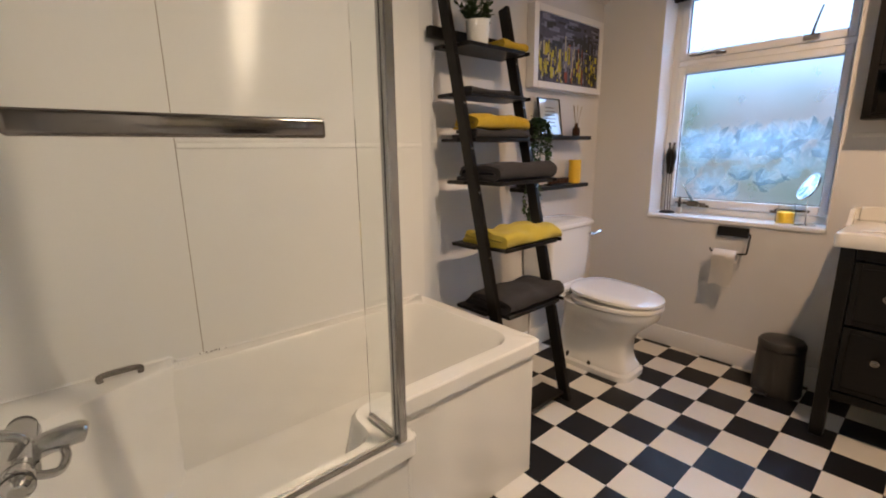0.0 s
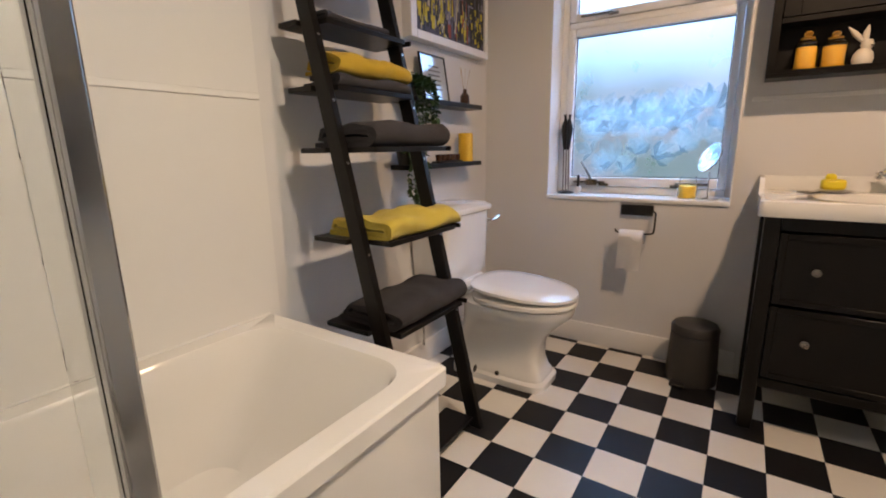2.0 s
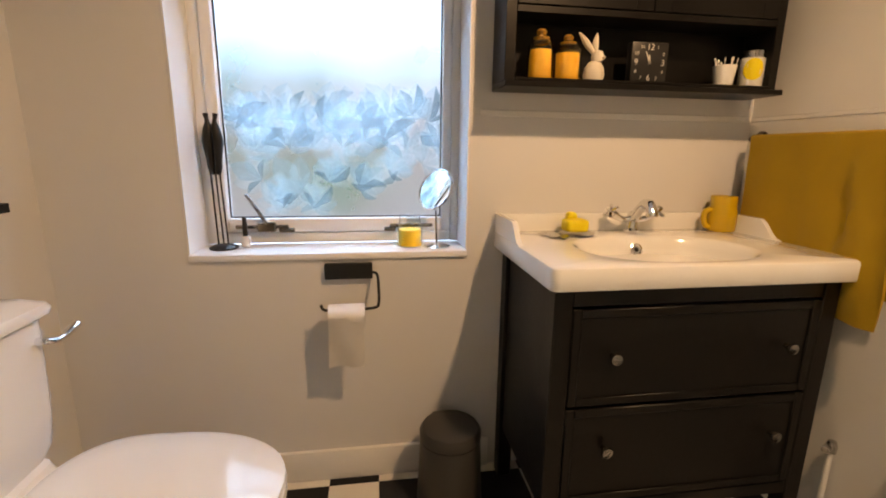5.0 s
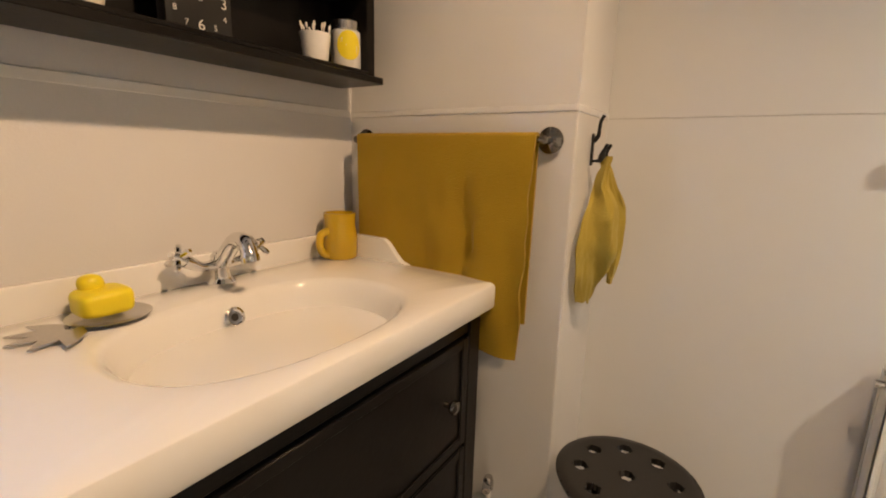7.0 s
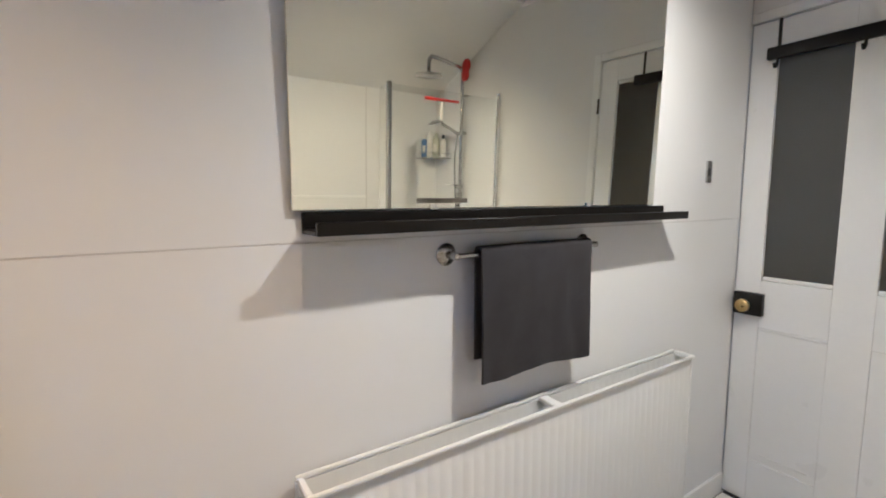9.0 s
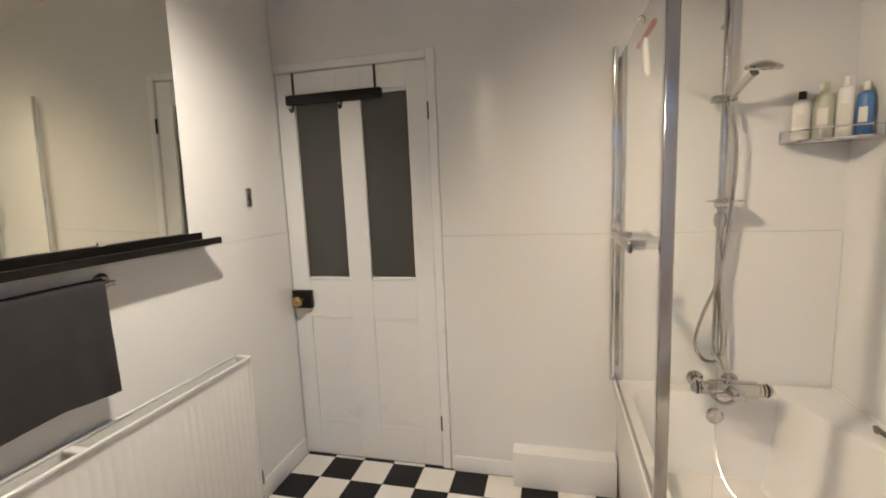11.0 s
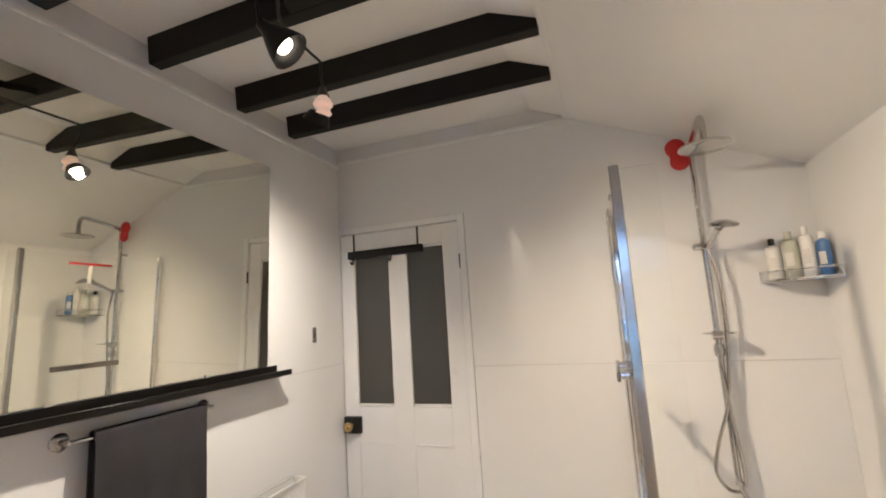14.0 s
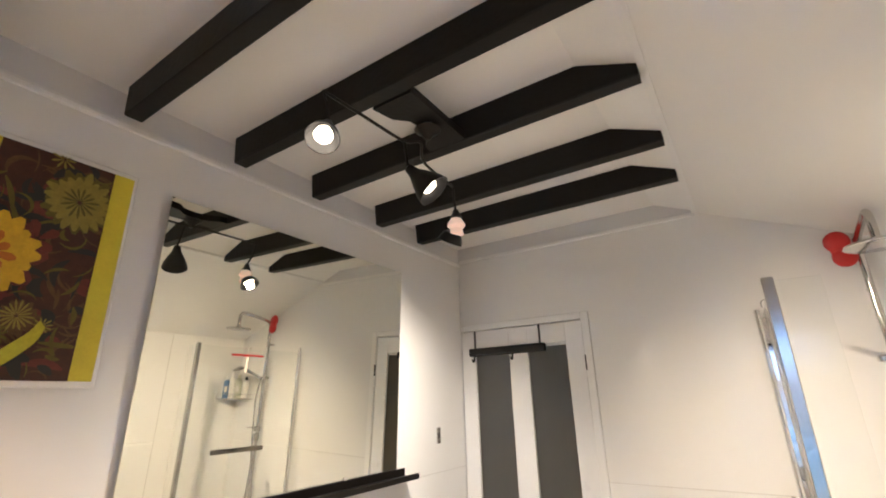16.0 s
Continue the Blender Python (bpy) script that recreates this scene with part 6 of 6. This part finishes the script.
cm = Vector((3.488, 1.534, 1.012))
part("rim", tubes(([cm + aim(dm) @ Vector((0.067 * math.cos(a), 0.067 * math.sin(a), 0)) for a in (2 * math.pi * k / 36 for k in range(37))], 0.0045), seg=8), CHROME, vm)
part("mirror_disc", lathes(([(0.0655, -0.002), (0.0655, 0.002), (0, 0.002)], cm, aim(dm)), seg=36), MIRROR, vm)

# ---- toilet ----
wc = thing("toilet", (2.89, 2.3, 0), "white ceramic close-coupled toilet with the seat lid closed", "toilet")
WX = 2.888
def oval(cx, y0, y1, hw, z, k=40, p=2.3, back=0.0):
    """An egg-shaped outline: pointed towards -y, squarer at the back."""
    out = []
    for i in range(k):
        t = 2 * math.pi * i / k
        c, s = math.cos(t), math.sin(t)
        y = (y0 + y1) / 2 + (y1 - y0) / 2 * math.copysign(abs(s) ** (2 / (p + (1.4 if s > 0 else -0.2))), s)
        x = cx + hw * math.copysign(abs(c) ** (2 / p), c) * (1.0 if s > 0 else 1 - 0.05 * s * s)
        out.append(Vector((x, y, z)))
    return out
bm = bm_new()
loft(bm, [oval(WX, 2.032, 2.50, 0.119, 0.0042, p=7), oval(WX, 2.030, 2.50, 0.121, 0.034, p=7), oval(WX, 2.037, 2.50, 0.115, 0.041, p=7), oval(WX, 2.046, 2.50, 0.108, 0.045, p=6.5), oval(WX, 2.048, 2.50, 0.106, 0.062, p=6.5), oval(WX, 2.062, 2.49, 0.096, 0.082, p=6),
          oval(WX, 2.075, 2.48, 0.088, 0.13, p=5.0), oval(WX, 2.072, 2.47, 0.088, 0.20, p=4.4), oval(WX, 2.045, 2.465, 0.104, 0.255, p=3.4), oval(WX, 1.990, 2.455, 0.142, 0.312, p=2.6),
          oval(WX, 1.948, 2.45, 0.170, 0.350, p=2.35), oval(WX, 1.940, 2.45, 0.178, 0.375, p=2.3), oval(WX, 1.940, 2.45, 0.178, 0.392, p=2.3), oval(WX, 1.95, 2.44, 0.168, 0.398, p=2.3)])
part("pan", bm, CERAM, wc)
part("seat", (lambda b: (loft(b, [oval(WX, 1.936, 2.40, 0.182, 0.3985), oval(WX, 1.930, 2.40, 0.187, 0.405), oval(WX, 1.932, 2.40, 0.186, 0.420), oval(WX, 1.940, 2.395, 0.180, 0.424)]), b)[1])(bm_new()), CERAM, wc, "white toilet seat")
lid_bm = (lambda b: (loft(b, [oval(WX, 1.938, 2.405, 0.181, 0.4265), oval(WX, 1.930, 2.41, 0.188, 0.432), oval(WX, 1.932, 2.41, 0.187, 0.444), oval(WX, 1.96, 2.39, 0.165, 0.453), oval(WX, 2.02, 2.34, 0.11, 0.457)]), b)[1])(bm_new())
for v in lid_bm.verts:
    v.co.z += (v.co.y - 1.93) / 0.47 * 0.026 + 0.002
part("lid", lid_bm, CERAM, wc, "closed white lid")
for s in (-1, 1):
    part("lid_hinge", tubes((((WX + s * 0.075 - 0.02, 2.418, 0.425), (WX + s * 0.075 + 0.02, 2.418, 0.425)), 0.009), seg=10), CHROME, wc, "chrome hinge")
bm = bm_new()
rr = lambda a, y0, z, r=0.03: lift(round_loop([(WX - a, y0, r), (WX + a, y0, r), (WX + a, 2.657, 0.01), (WX - a, 2.657, 0.01)], 5), z)
loft(bm, [rr(0.13, 2.43, 0.38), rr(0.14, 2.425, 0.40), rr(0.145, 2.44, 0.43), rr(0.150, 2.455, 0.445)])
part("cistern_shelf", bm, CERAM, wc)
bm = bm_new()
loft(bm, [rr(0.160, 2.475, 0.4455), rr(0.185, 2.468, 0.475), rr(0.193, 2.462, 0.55), rr(0.198, 2.458, 0.765)])
part("cistern", bm, CERAM, wc)
bm = bm_new()
loft(bm, [rr(0.200, 2.456, 0.7655), rr(0.216, 2.446, 0.772), rr(0.220, 2.443, 0.785), rr(0.214, 2.448, 0.797), rr(0.200, 2.460, 0.803), rr(0.185, 2.475, 0.812), rr(0.15, 2.50, 0.815)])
part("cistern_lid", bm, CERAM, wc)
bm = tubes((curve_pts([(WX + 0.165, 2.462, 0.72), (WX + 0.165, 2.44, 0.72), (WX + 0.19, 2.43, 0.715), (WX + 0.245, 2.425, 0.728)], 5), [0.009, 0.009, 0.009, 0.008, 0.008, 0.008, 0.007, 0.007, 0.007, 0.007, 0.0065, 0.007, 0.008, 0.009, 0.010, 0.009]), seg=10)
part("flush_lever", bm, CHROME, wc, "chrome flush lever")
part("floor_bolt", lathes(([(0.012, 0), (0.010, 0.006), (0, 0.008)], (WX - 0.1065, 2.25, 0.052), aim((-1, 0, 0)))), DARKCHR, wc)
part("supply_pipe", tubes((((WX - 0.17, 2.62, 0.13), (WX - 0.17, 2.62, 0.45)), 0.0075)), CHROME, wc)

# ---- ladder shelf ----
lad = thing("ladder_shelf", (2.24, 2.4, 0), "black wooden ladder shelf leaning on the wall", "shelf")
LX0, LX1 = 2.05, 2.44
ly = lambda z: 2.168 + 0.2364 * z
for x in (LX0, LX1):
    bm = bm_new()
    pr = [(ly(0.0042) - 0.028, 0.0042), (ly(0.0042) + 0.028, 0.0042), (ly(1.86) + 0.026, 1.86), (ly(1.875) - 0.028, 1.875)]
    loft(bm, [[Vector((xx, a, b)) for a, b in pr] for xx in (x - 0.013, x + 0.013)])
    bmesh.ops.bevel(bm, geom=list(bm.edges), offset=0.002, segments=1, affect="EDGES")
    part("side_rail", bm, BLACKW, lad)
SHELVES = [(0.516, 2.212, 2.505), (0.803, 2.238, 2.535), (1.080, 2.275, 2.565), (1.262, 2.415, 2.60), (1.450, 2.442, 2.62), (1.652, 2.455, 2.64)]
for z, a, b in SHELVES:
    part("shelf_board", boxes((2.026, LX0 + 0.0135, ly(z) + 0.03, b, z - 0.016, z), (LX0 + 0.0138, LX1 - 0.0138, a + 0.006, b, z - 0.016, z), (LX1 - 0.0138, 2.462, ly(z) + 0.03, b, z - 0.016, z), (LX1 + 0.0138, 2.462, a + 0.006, ly(z) + 0.03, z - 0.016, z), bev=0.001), BLACKW, lad)
    for x in (LX0, LX1):
        part("screw", lathes(([(0.006, 0), (0.005, 0.002), (0, 0.0025)], (x, ly(z - 0.04) - 0.028, z - 0.045), aim((0, -1, 0.236)))), STEEL, lad)
part("foot_board", boxes((LX0 + 0.0135, LX1 - 0.0135, 2.172, 2.30, 0.035, 0.05), bev=0.0015), BLACKW, lad)
part("top_rail", boxes((1.995, LX1 + 0.0, 2.622, 2.655, 1.685, 1.73), bev=0.003), BLACKW, lad)


def folded(x0, x1, y0, y1, z, h, m, label, seed, turns=2, loose=0.006, roll=1.0):
    """A towel folded flat into itself: a flattened coil of thick cloth, its round fold to the front."""
    th = h / (2 * turns) * 0.9
    line = []
    for k in range(turns):
        a, b = z + th * (k + 0.5), z + h - th * (k + 0.5)
        r, g = (b - a) / 2, th * k * roll
        ya, yb = y0 + g + r + th / 2, y1 - th / 2 - k * 0.004 - th * (k > 0)
        n = 9
        line += [(yb + (ya - yb) * i / n, a) for i in range(n)]
        line += [(ya - r * math.sin(math.pi * i / 8), a + r - r * math.cos(math.pi * i / 8)) for i in range(9)]
        line += [(ya + (yb - th - ya) * i / n, b + (th * (i / n) ** 2 * -1.0 if k + 1 < turns else 0)) for i in range(1, n)]
    pts = [Vector((0, a, b)) for a, b in line]
    left, right = [], []
    for i, p in enumerate(pts):
        d = (pts[min(i + 1, len(pts) - 1)] - pts[max(i - 1, 0)]).normalized()
        q = Vector((0, -d.z, d.y)) * th * 0.46
        left.append(p + q)
        right.append(p - q)
    loop = left + right[::-1]
    bm = bm_new()
    loops, nx = [], 26
    for i in range(nx + 1):
        u = i / nx
        e = min(u, 1 - u)
        ring = []
        for p in loop:
            pinch = 1 - 0.10 * max(0, 1 - e / 0.04)
            q = Vector((x0 + (x1 - x0) * u, p.y, z + (p.z - z) * pinch))
            q.x += noise.noise(Vector((p.y * 9, p.z * 22, seed + (u > 0.5)))) * loose * 1.6 * (1 if e < 0.1 else 0.3)
            c = Vector((q.x * 11, q.y * 11, seed))
            lift_ = (p.z - z) / h
            q.z += lift_ * (noise.noise(c) * loose * 1.7 + noise.noise(c * 3.1) * loose * 0.5 + 0.004 * math.sin(q.x * 23 + seed))
            q.y += noise.noise(Vector((q.x * 9, p.z * 25, seed + 4))) * loose + noise.noise(Vector((q.x * 33, p.z * 40, seed + 4))) * loose * 0.25
            q.z = max(q.z, z + 0.0006)
            ring.append(q)
        loops.append(ring)
    loft(bm, loops)
    solo("folded_towel", bm, m, ((x0 + x1) / 2, (y0 + y1) / 2, z), label, "towel", "towels on the ladder shelf")


folded(2.068, 2.462, 2.216, 2.49, 0.516, 0.076, GREYT, "charcoal grey folded bath towel on the lowest shelf", 1, 2, 0.006)
folded(2.062, 2.458, 2.236, 2.515, 0.803, 0.066, YELL, "yellow folded towel with loose ends", 5, 2, 0.013)
folded(2.066, 2.452, 2.282, 2.55, 1.080, 0.076, GREYT, "charcoal grey folded towel", 8, 2, 0.006)
folded(2.072, 2.425, 2.420, 2.59, 1.262, 0.036, GREYT, "dark grey folded towel under a yellow one", 11, 1, 0.004)
folded(2.075, 2.424, 2.420, 2.585, 1.3005, 0.062, YELT, "mustard yellow rolled towel", 14, 2, 0.008)
folded(2.075, 2.35, 2.455, 2.61, 1.450, 0.022, GREYT, "dark grey folded flannel", 17, 1, 0.003)
folded(2.29, 2.46, 2.468, 2.60, 1.652, 0.042, YELT, "mustard yellow folded flannel on the top shelf", 19, 2, 0.004)


def leaf_blade(bm, at, d, up, l, w):
    d, up = Vector(d).normalized(), Vector(up)
    s = d.cross(up).normalized()
    n = s.cross(d).normalized()
    at = Vector(at)
    v = [bm.verts.new(p) for p in (at, at + d * l * 0.35 + s * w - n * w * 0.2, at + d * l * 0.75 + s * w * 0.6 - n * w * 0.25, at + d * l - n * w * 0.5, at + d * l * 0.75 - s * w * 0.6 - n * w * 0.25, at + d * l * 0.35 - s * w - n * w * 0.2, at + d * l * 0.5)]
    for a, b in ((0, 1), (1, 2), (2, 3), (3, 4), (4, 5), (5, 0)):
        bm.faces.new((v[a], v[b], v[6]))


pot = thing("potted_plant", (2.19, 2.54, 1.652), "leafy green plant in a white ceramic pot", "plant")
PC = Vector((2.19, 2.535, 1.6525))
part("pot", lathes(([(0, 0), (0.042, 0), (0.045, 0.006), (0.053, 0.105), (0.050, 0.105), (0.047, 0.09), (0, 0.09)], PC)), CERAM, pot, "white pot")
part("soil", lathes(([(0.0465, 0.0905), (0.02, 0.095), (0, 0.096)], PC)), SOIL, pot)
rnd = random.Random(11)
bm, bs_ = bm_new(), bm_new()
for k in range(26):
    a, el = rnd.uniform(0, 6.28), rnd.uniform(0.5, 1.4)
    p = PC + Vector((0.02 * math.cos(a), 0.02 * math.sin(a), 0.093))
    q = p + Vector((math.cos(a) * math.cos(el), math.sin(a) * math.cos(el) * 0.8, math.sin(el))) * rnd.uniform(0.06, 0.13)
    q.y = min(q.y, 2.635)
    tube(bs_, [p, (p + q) / 2 + Vector((0, 0, 0.01)), q], 0.0015, 5)
    for j in range(7):
        r = p.lerp(q, 0.35 + 0.65 * j / 6)
        leaf_blade(bm, r, (rnd.uniform(-1, 1), rnd.uniform(-1, 0.4), rnd.uniform(-0.3, 0.7)), (0, 0, 1), rnd.uniform(0.022, 0.04), rnd.uniform(0.008, 0.014))
part("stems", bs_, LEAF, pot)
tagged(part("leaves", bm, LEAF, pot), kind="stuff")

# ---- floating shelves by the toilet ----
for z, a, b, l in ((1.284, 2.60, 3.192, "upper"), (1.006, 2.58, 3.186, "lower")):
    solo("floating_shelf", boxes((a, b, 2.556, Y1 + 0.0095, z - 0.022, z), bev=0.0015), BLACKW, ((a + b) / 2, 2.6, z), "black floating wall shelf above the toilet, " + l + " one", "shelf", "floating shelves")
fr = thing("photo_frame", (2.86, 2.6, 1.284), "thin black frame with silvery glass leaning on the wall", "picture frame")
tl = Matrix.Translation((2.858, 2.600, 1.2856)) @ Matrix.Rotation(radians(-9), 4, "X")
for nm, bx, m in (("frame", [(-0.1, -0.094, 0, 0.010, 0, 0.205), (0.094, 0.1, 0, 0.010, 0, 0.205), (-0.0939, 0.0939, 0, 0.010, 0, 0.006), (-0.0939, 0.0939, 0, 0.010, 0.199, 0.205)], BLACKM), ("glass", [(-0.0937, 0.0937, 0.004, 0.008, 0.0062, 0.1988)], PICGLS)):
    b_ = boxes(*bx)
    bmesh.ops.transform(b_, matrix=tl, verts=b_.verts)
    part(nm, b_, m, fr, smooth=False)
for k in range(6):
    b_ = boxes((-0.05 + 0.006 * (k % 3), 0.05 - 0.009 * (k % 2), 0.0028, 0.0036, 0.05 + k * 0.02, 0.056 + k * 0.02))
    bmesh.ops.transform(b_, matrix=tl, verts=b_.verts)
    part("text_bar", b_, INKK if k % 2 else GREYP, fr, smooth=False)
df = thing("reed_diffuser", (3.10, 2.605, 1.284), "brown glass reed diffuser bottle", "diffuser")
part("bottle", lathes(([(0, 0.0004), (0.021, 0.0004), (0.023, 0.01), (0.022, 0.045), (0.010, 0.058), (0.010, 0.075), (0.008, 0.075), (0, 0.07)], (3.10, 2.605, 1.284))), BROWNGL, df)
for k in range(5):
    a = -0.9 + 0.45 * k
    part("reed", tubes((((3.10 + 0.002 * k - 0.004, 2.605, 1.33), (3.10 + 0.055 * math.sin(a), 2.605 + 0.02 * math.cos(a * 2), 1.455 + 0.008 * (k % 2))), 0.0012), seg=5), REED, df)
cn = thing("pillar_candle", (3.105, 2.605, 1.006), "yellow pillar candle on the floating shelf", "candle")
part("wax", lathes(([(0, 0.0004), (0.0365, 0.0004), (0.037, 0.003), (0.037, 0.136), (0.034, 0.14), (0.02, 0.136), (0, 0.136)], (3.105, 2.605, 1.006))), YWAX, cn)
part("wick", tubes((((3.105, 2.605, 1.141), (3.106, 2.606, 1.153)), 0.0012), seg=5), INKK, cn)
cand = thing("tealight_tray", (2.93, 2.6, 1.006), "dark tray with a row of small votive pots", "candle tray")
part("tray", boxes((2.83, 3.035, 2.578, 2.628, 1.0064, 1.014), bev=0.002), BLACKM, cand)
for k in range(5):
    part("votive", lathes(([(0, 0), (0.014, 0), (0.017, 0.03), (0.015, 0.03), (0.012, 0.006), (0, 0.005)], (2.853 + 0.04 * k, 2.602, 1.0143))), BROWNGL, cand)


def ivy(at, length, seed, label, spread, strands=7):
    r = random.Random(seed)
    p = thing("trailing_plant", at, label, "plant", "trailing plants")
    c = Vector(at) + Vector((0, 0, 0.0006))
    part("pot", lathes(([(0, 0), (0.036, 0), (0.045, 0.065), (0.042, 0.065), (0.04, 0.055), (0, 0.055)], c)), BLACKP, p, "small dark pot")
    leaves, stems = bm_new(), bm_new()
    for s in range(strands):
        x, y = c.x + r.uniform(-spread, spread), c.y - 0.048 - r.uniform(0.005, 0.03)
        l = length * r.uniform(0.5, 1.0)
        pts = curve_pts([c + Vector((0, -0.01, 0.058)), Vector((x * 0.6 + c.x * 0.4, y + 0.02, c.z + 0.074)), Vector((x, y, c.z + 0.03)), Vector((x + r.uniform(-0.02, 0.02), y, c.z - l * 0.5)), Vector((x + r.uniform(-0.03, 0.03), y, c.z - l))], 7)
        tube(stems, pts, 0.0013, 5)
        for q in pts[1:]:
            for _ in range(2):
                leaf_blade(leaves, q, (r.uniform(-1, 1), r.uniform(-1, 0.1), r.uniform(-1, 0.4)), (0, 0.3, 1), r.uniform(0.018, 0.032), r.uniform(0.008, 0.013))
    for _ in range(60):
        q = c + Vector((r.gauss(0, 0.032), r.gauss(-0.015, 0.02), 0.055 + min(abs(r.gauss(0, 0.018)), 0.04)))
        q.y = min(q.y, 2.64)
        leaf_blade(leaves, q, (r.uniform(-1, 1), r.uniform(-1, 0.3), r.uniform(-0.5, 0.35)), (0, 0, 1), r.uniform(0.018, 0.032), r.uniform(0.008, 0.013))
    part("stems", stems, LEAF, p)
    tagged(part("leaves", leaves, LEAF, p), kind="stuff")


ivy((2.675, 2.605, 1.284), 0.24, 3, "dark green trailing plant on the upper floating shelf", 0.06, 8)
ivy((2.612, 2.605, 1.006), 0.26, 8, "dark green trailing plant hanging off the lower shelf", 0.05, 10)

# ---- city painting ----
pt = thing("framed_painting", (3.02, Y1, 1.75), "abstract city painting in yellow and black in a white frame", "picture")
PX0, PX1, PZ0, PZ1 = 2.735, 3.335, 1.572, 1.918
fy = 2.618
part("frame", boxes((PX0 - 0.042, PX0, fy, Y1 + 0.0095, PZ0 - 0.036, PZ1 + 0.036), (PX1, PX1 + 0.034, fy, Y1 + 0.0095, PZ0 - 0.036, PZ1 + 0.036), (PX0 + 0.0002, PX1 - 0.0002, fy, Y1 + 0.0095, PZ0 - 0.036, PZ0), (PX0 + 0.0002, PX1 - 0.0002, fy, Y1 + 0.0095, PZ1, PZ1 + 0.036), bev=0.003), TRIM, pt)
part("painted_ground", boxes((PX0 + 0.0004, PX1 - 0.0004, fy + 0.010, fy + 0.02, PZ0 + 0.0004, PZ1 - 0.0004)), PNAVY, pt, smooth=False)
rnd = random.Random(21)
blocks = {"lemon": (PLEMON, bm_new()), "cream": (PCREAM, bm_new()), "red": (PRED, bm_new()), "dark": (INKK, bm_new()), "lilac": (PLILAC, bm_new())}
for k in range(420):
    u = rnd.random()
    x = PX0 + 0.008 + u * (PX1 - PX0 - 0.024)
    w = rnd.uniform(0.003, 0.020)
    if u < 0.38:
        key = rnd.choice(["lemon", "lemon", "cream", "dark", "dark"])
        z0 = PZ0 + rnd.uniform(0.004, 0.15)
        h = rnd.uniform(0.008, 0.07)
    elif u < 0.72:
        key = rnd.choice(["cream", "red", "lemon", "dark", "dark", "lilac"])
        z0 = PZ0 + rnd.uniform(0.004, 0.17)
        h = rnd.uniform(0.01, 0.11)
    else:
        key = rnd.choice(["dark", "dark", "dark", "lemon", "lilac"])
        z0 = PZ0 + rnd.uniform(0.004, 0.20)
        h = rnd.uniform(0.01, 0.10) * (0.35 if key != "dark" else 1)
    if k % 6 == 0:
        key, z0, w, h = rnd.choice(["lilac", "dark"]), PZ0 + rnd.uniform(0.18, 0.32), rnd.uniform(0.02, 0.09), rnd.uniform(0.006, 0.03)
    z1 = min(z0 + h, PZ1 - 0.006)
    w = min(w, PX1 - 0.008 - x)
    j = [rnd.uniform(-0.003, 0.003) for _ in range(4)]
    prism(blocks[key][1], [(x + j[0], z0 + j[1]), (x + w + j[2], z0 + j[3]), (x + w + j[0], z1 + j[2]), (x + j[3], z1 + j[1])], (0, fy + 0.0098 - 0.00001 * k, 0), (1, 0, 0), (0, 0, 1), (0, -1, 0), 0.0003)
for key, (m, bm) in blocks.items():
    tagged(part("painted_patch", bm, m, pt, key + " paint", smooth=False), kind="stuff")

# ---- floor ----
FX0, FX1, FY0, FY1 = X0 - 0.008, X1 - 0.001, Y0 - 0.006, Y1 + 0.009
T, GX, GY = 0.169, 1.035, 1.397
floor = solo("floor", boxes((X0 - 0.1, X1 + 0.2, Y0 - 0.1, Y1 + 0.1, -0.06, 0.0005)), UNDER, (1.9, 1.4, 0), "black and white chequered vinyl floor", "floor", kind="structure", smooth=False)


def tile_mesh(a, b, m):
    g = 0.00045
    bm = bm_new()
    lo, hi = [(-a / 2 + g, -b / 2 + g), (a / 2 - g, -b / 2 + g), (a / 2 - g, b / 2 - g), (-a / 2 + g, b / 2 - g)], 0.0008
    loft(bm, [[Vector((x, y, 0.0006)) for x, y in lo], [Vector((x, y, 0.0032)) for x, y in lo], [Vector((x - math.copysign(hi, x), y - math.copysign(hi, y), 0.004)) for x, y in lo]], cap0=False)
    me = bpy.data.meshes.new("tile")
    bm.to_mesh(me)
    bm.free()
    me.materials.append(m)
    return me


cache = {}
for k in range(math.floor((FX0 - GX) / T), math.ceil((FX1 - GX) / T)):
    for n in range(math.floor((FY0 - GY) / T), math.ceil((FY1 - GY) / T)):
        a0, a1 = max(GX + k * T, FX0), min(GX + (k + 1) * T, FX1)
        b0, b1 = max(GY + n * T, FY0), min(GY + (n + 1) * T, FY1)
        if a1 - a0 < 0.004 or b1 - b0 < 0.004:
            continue
        key = (round(a1 - a0, 4), round(b1 - b0, 4), (k + n) % 2)
        if key not in cache:
            cache[key] = tile_mesh(key[0], key[1], TILE_W if key[2] else TILE_B)
        ob = new("tile", cache[key])
        ob.parent = floor
        ob.location = Vector(((a0 + a1) / 2, (b0 + b1) / 2, 0)) - floor.location
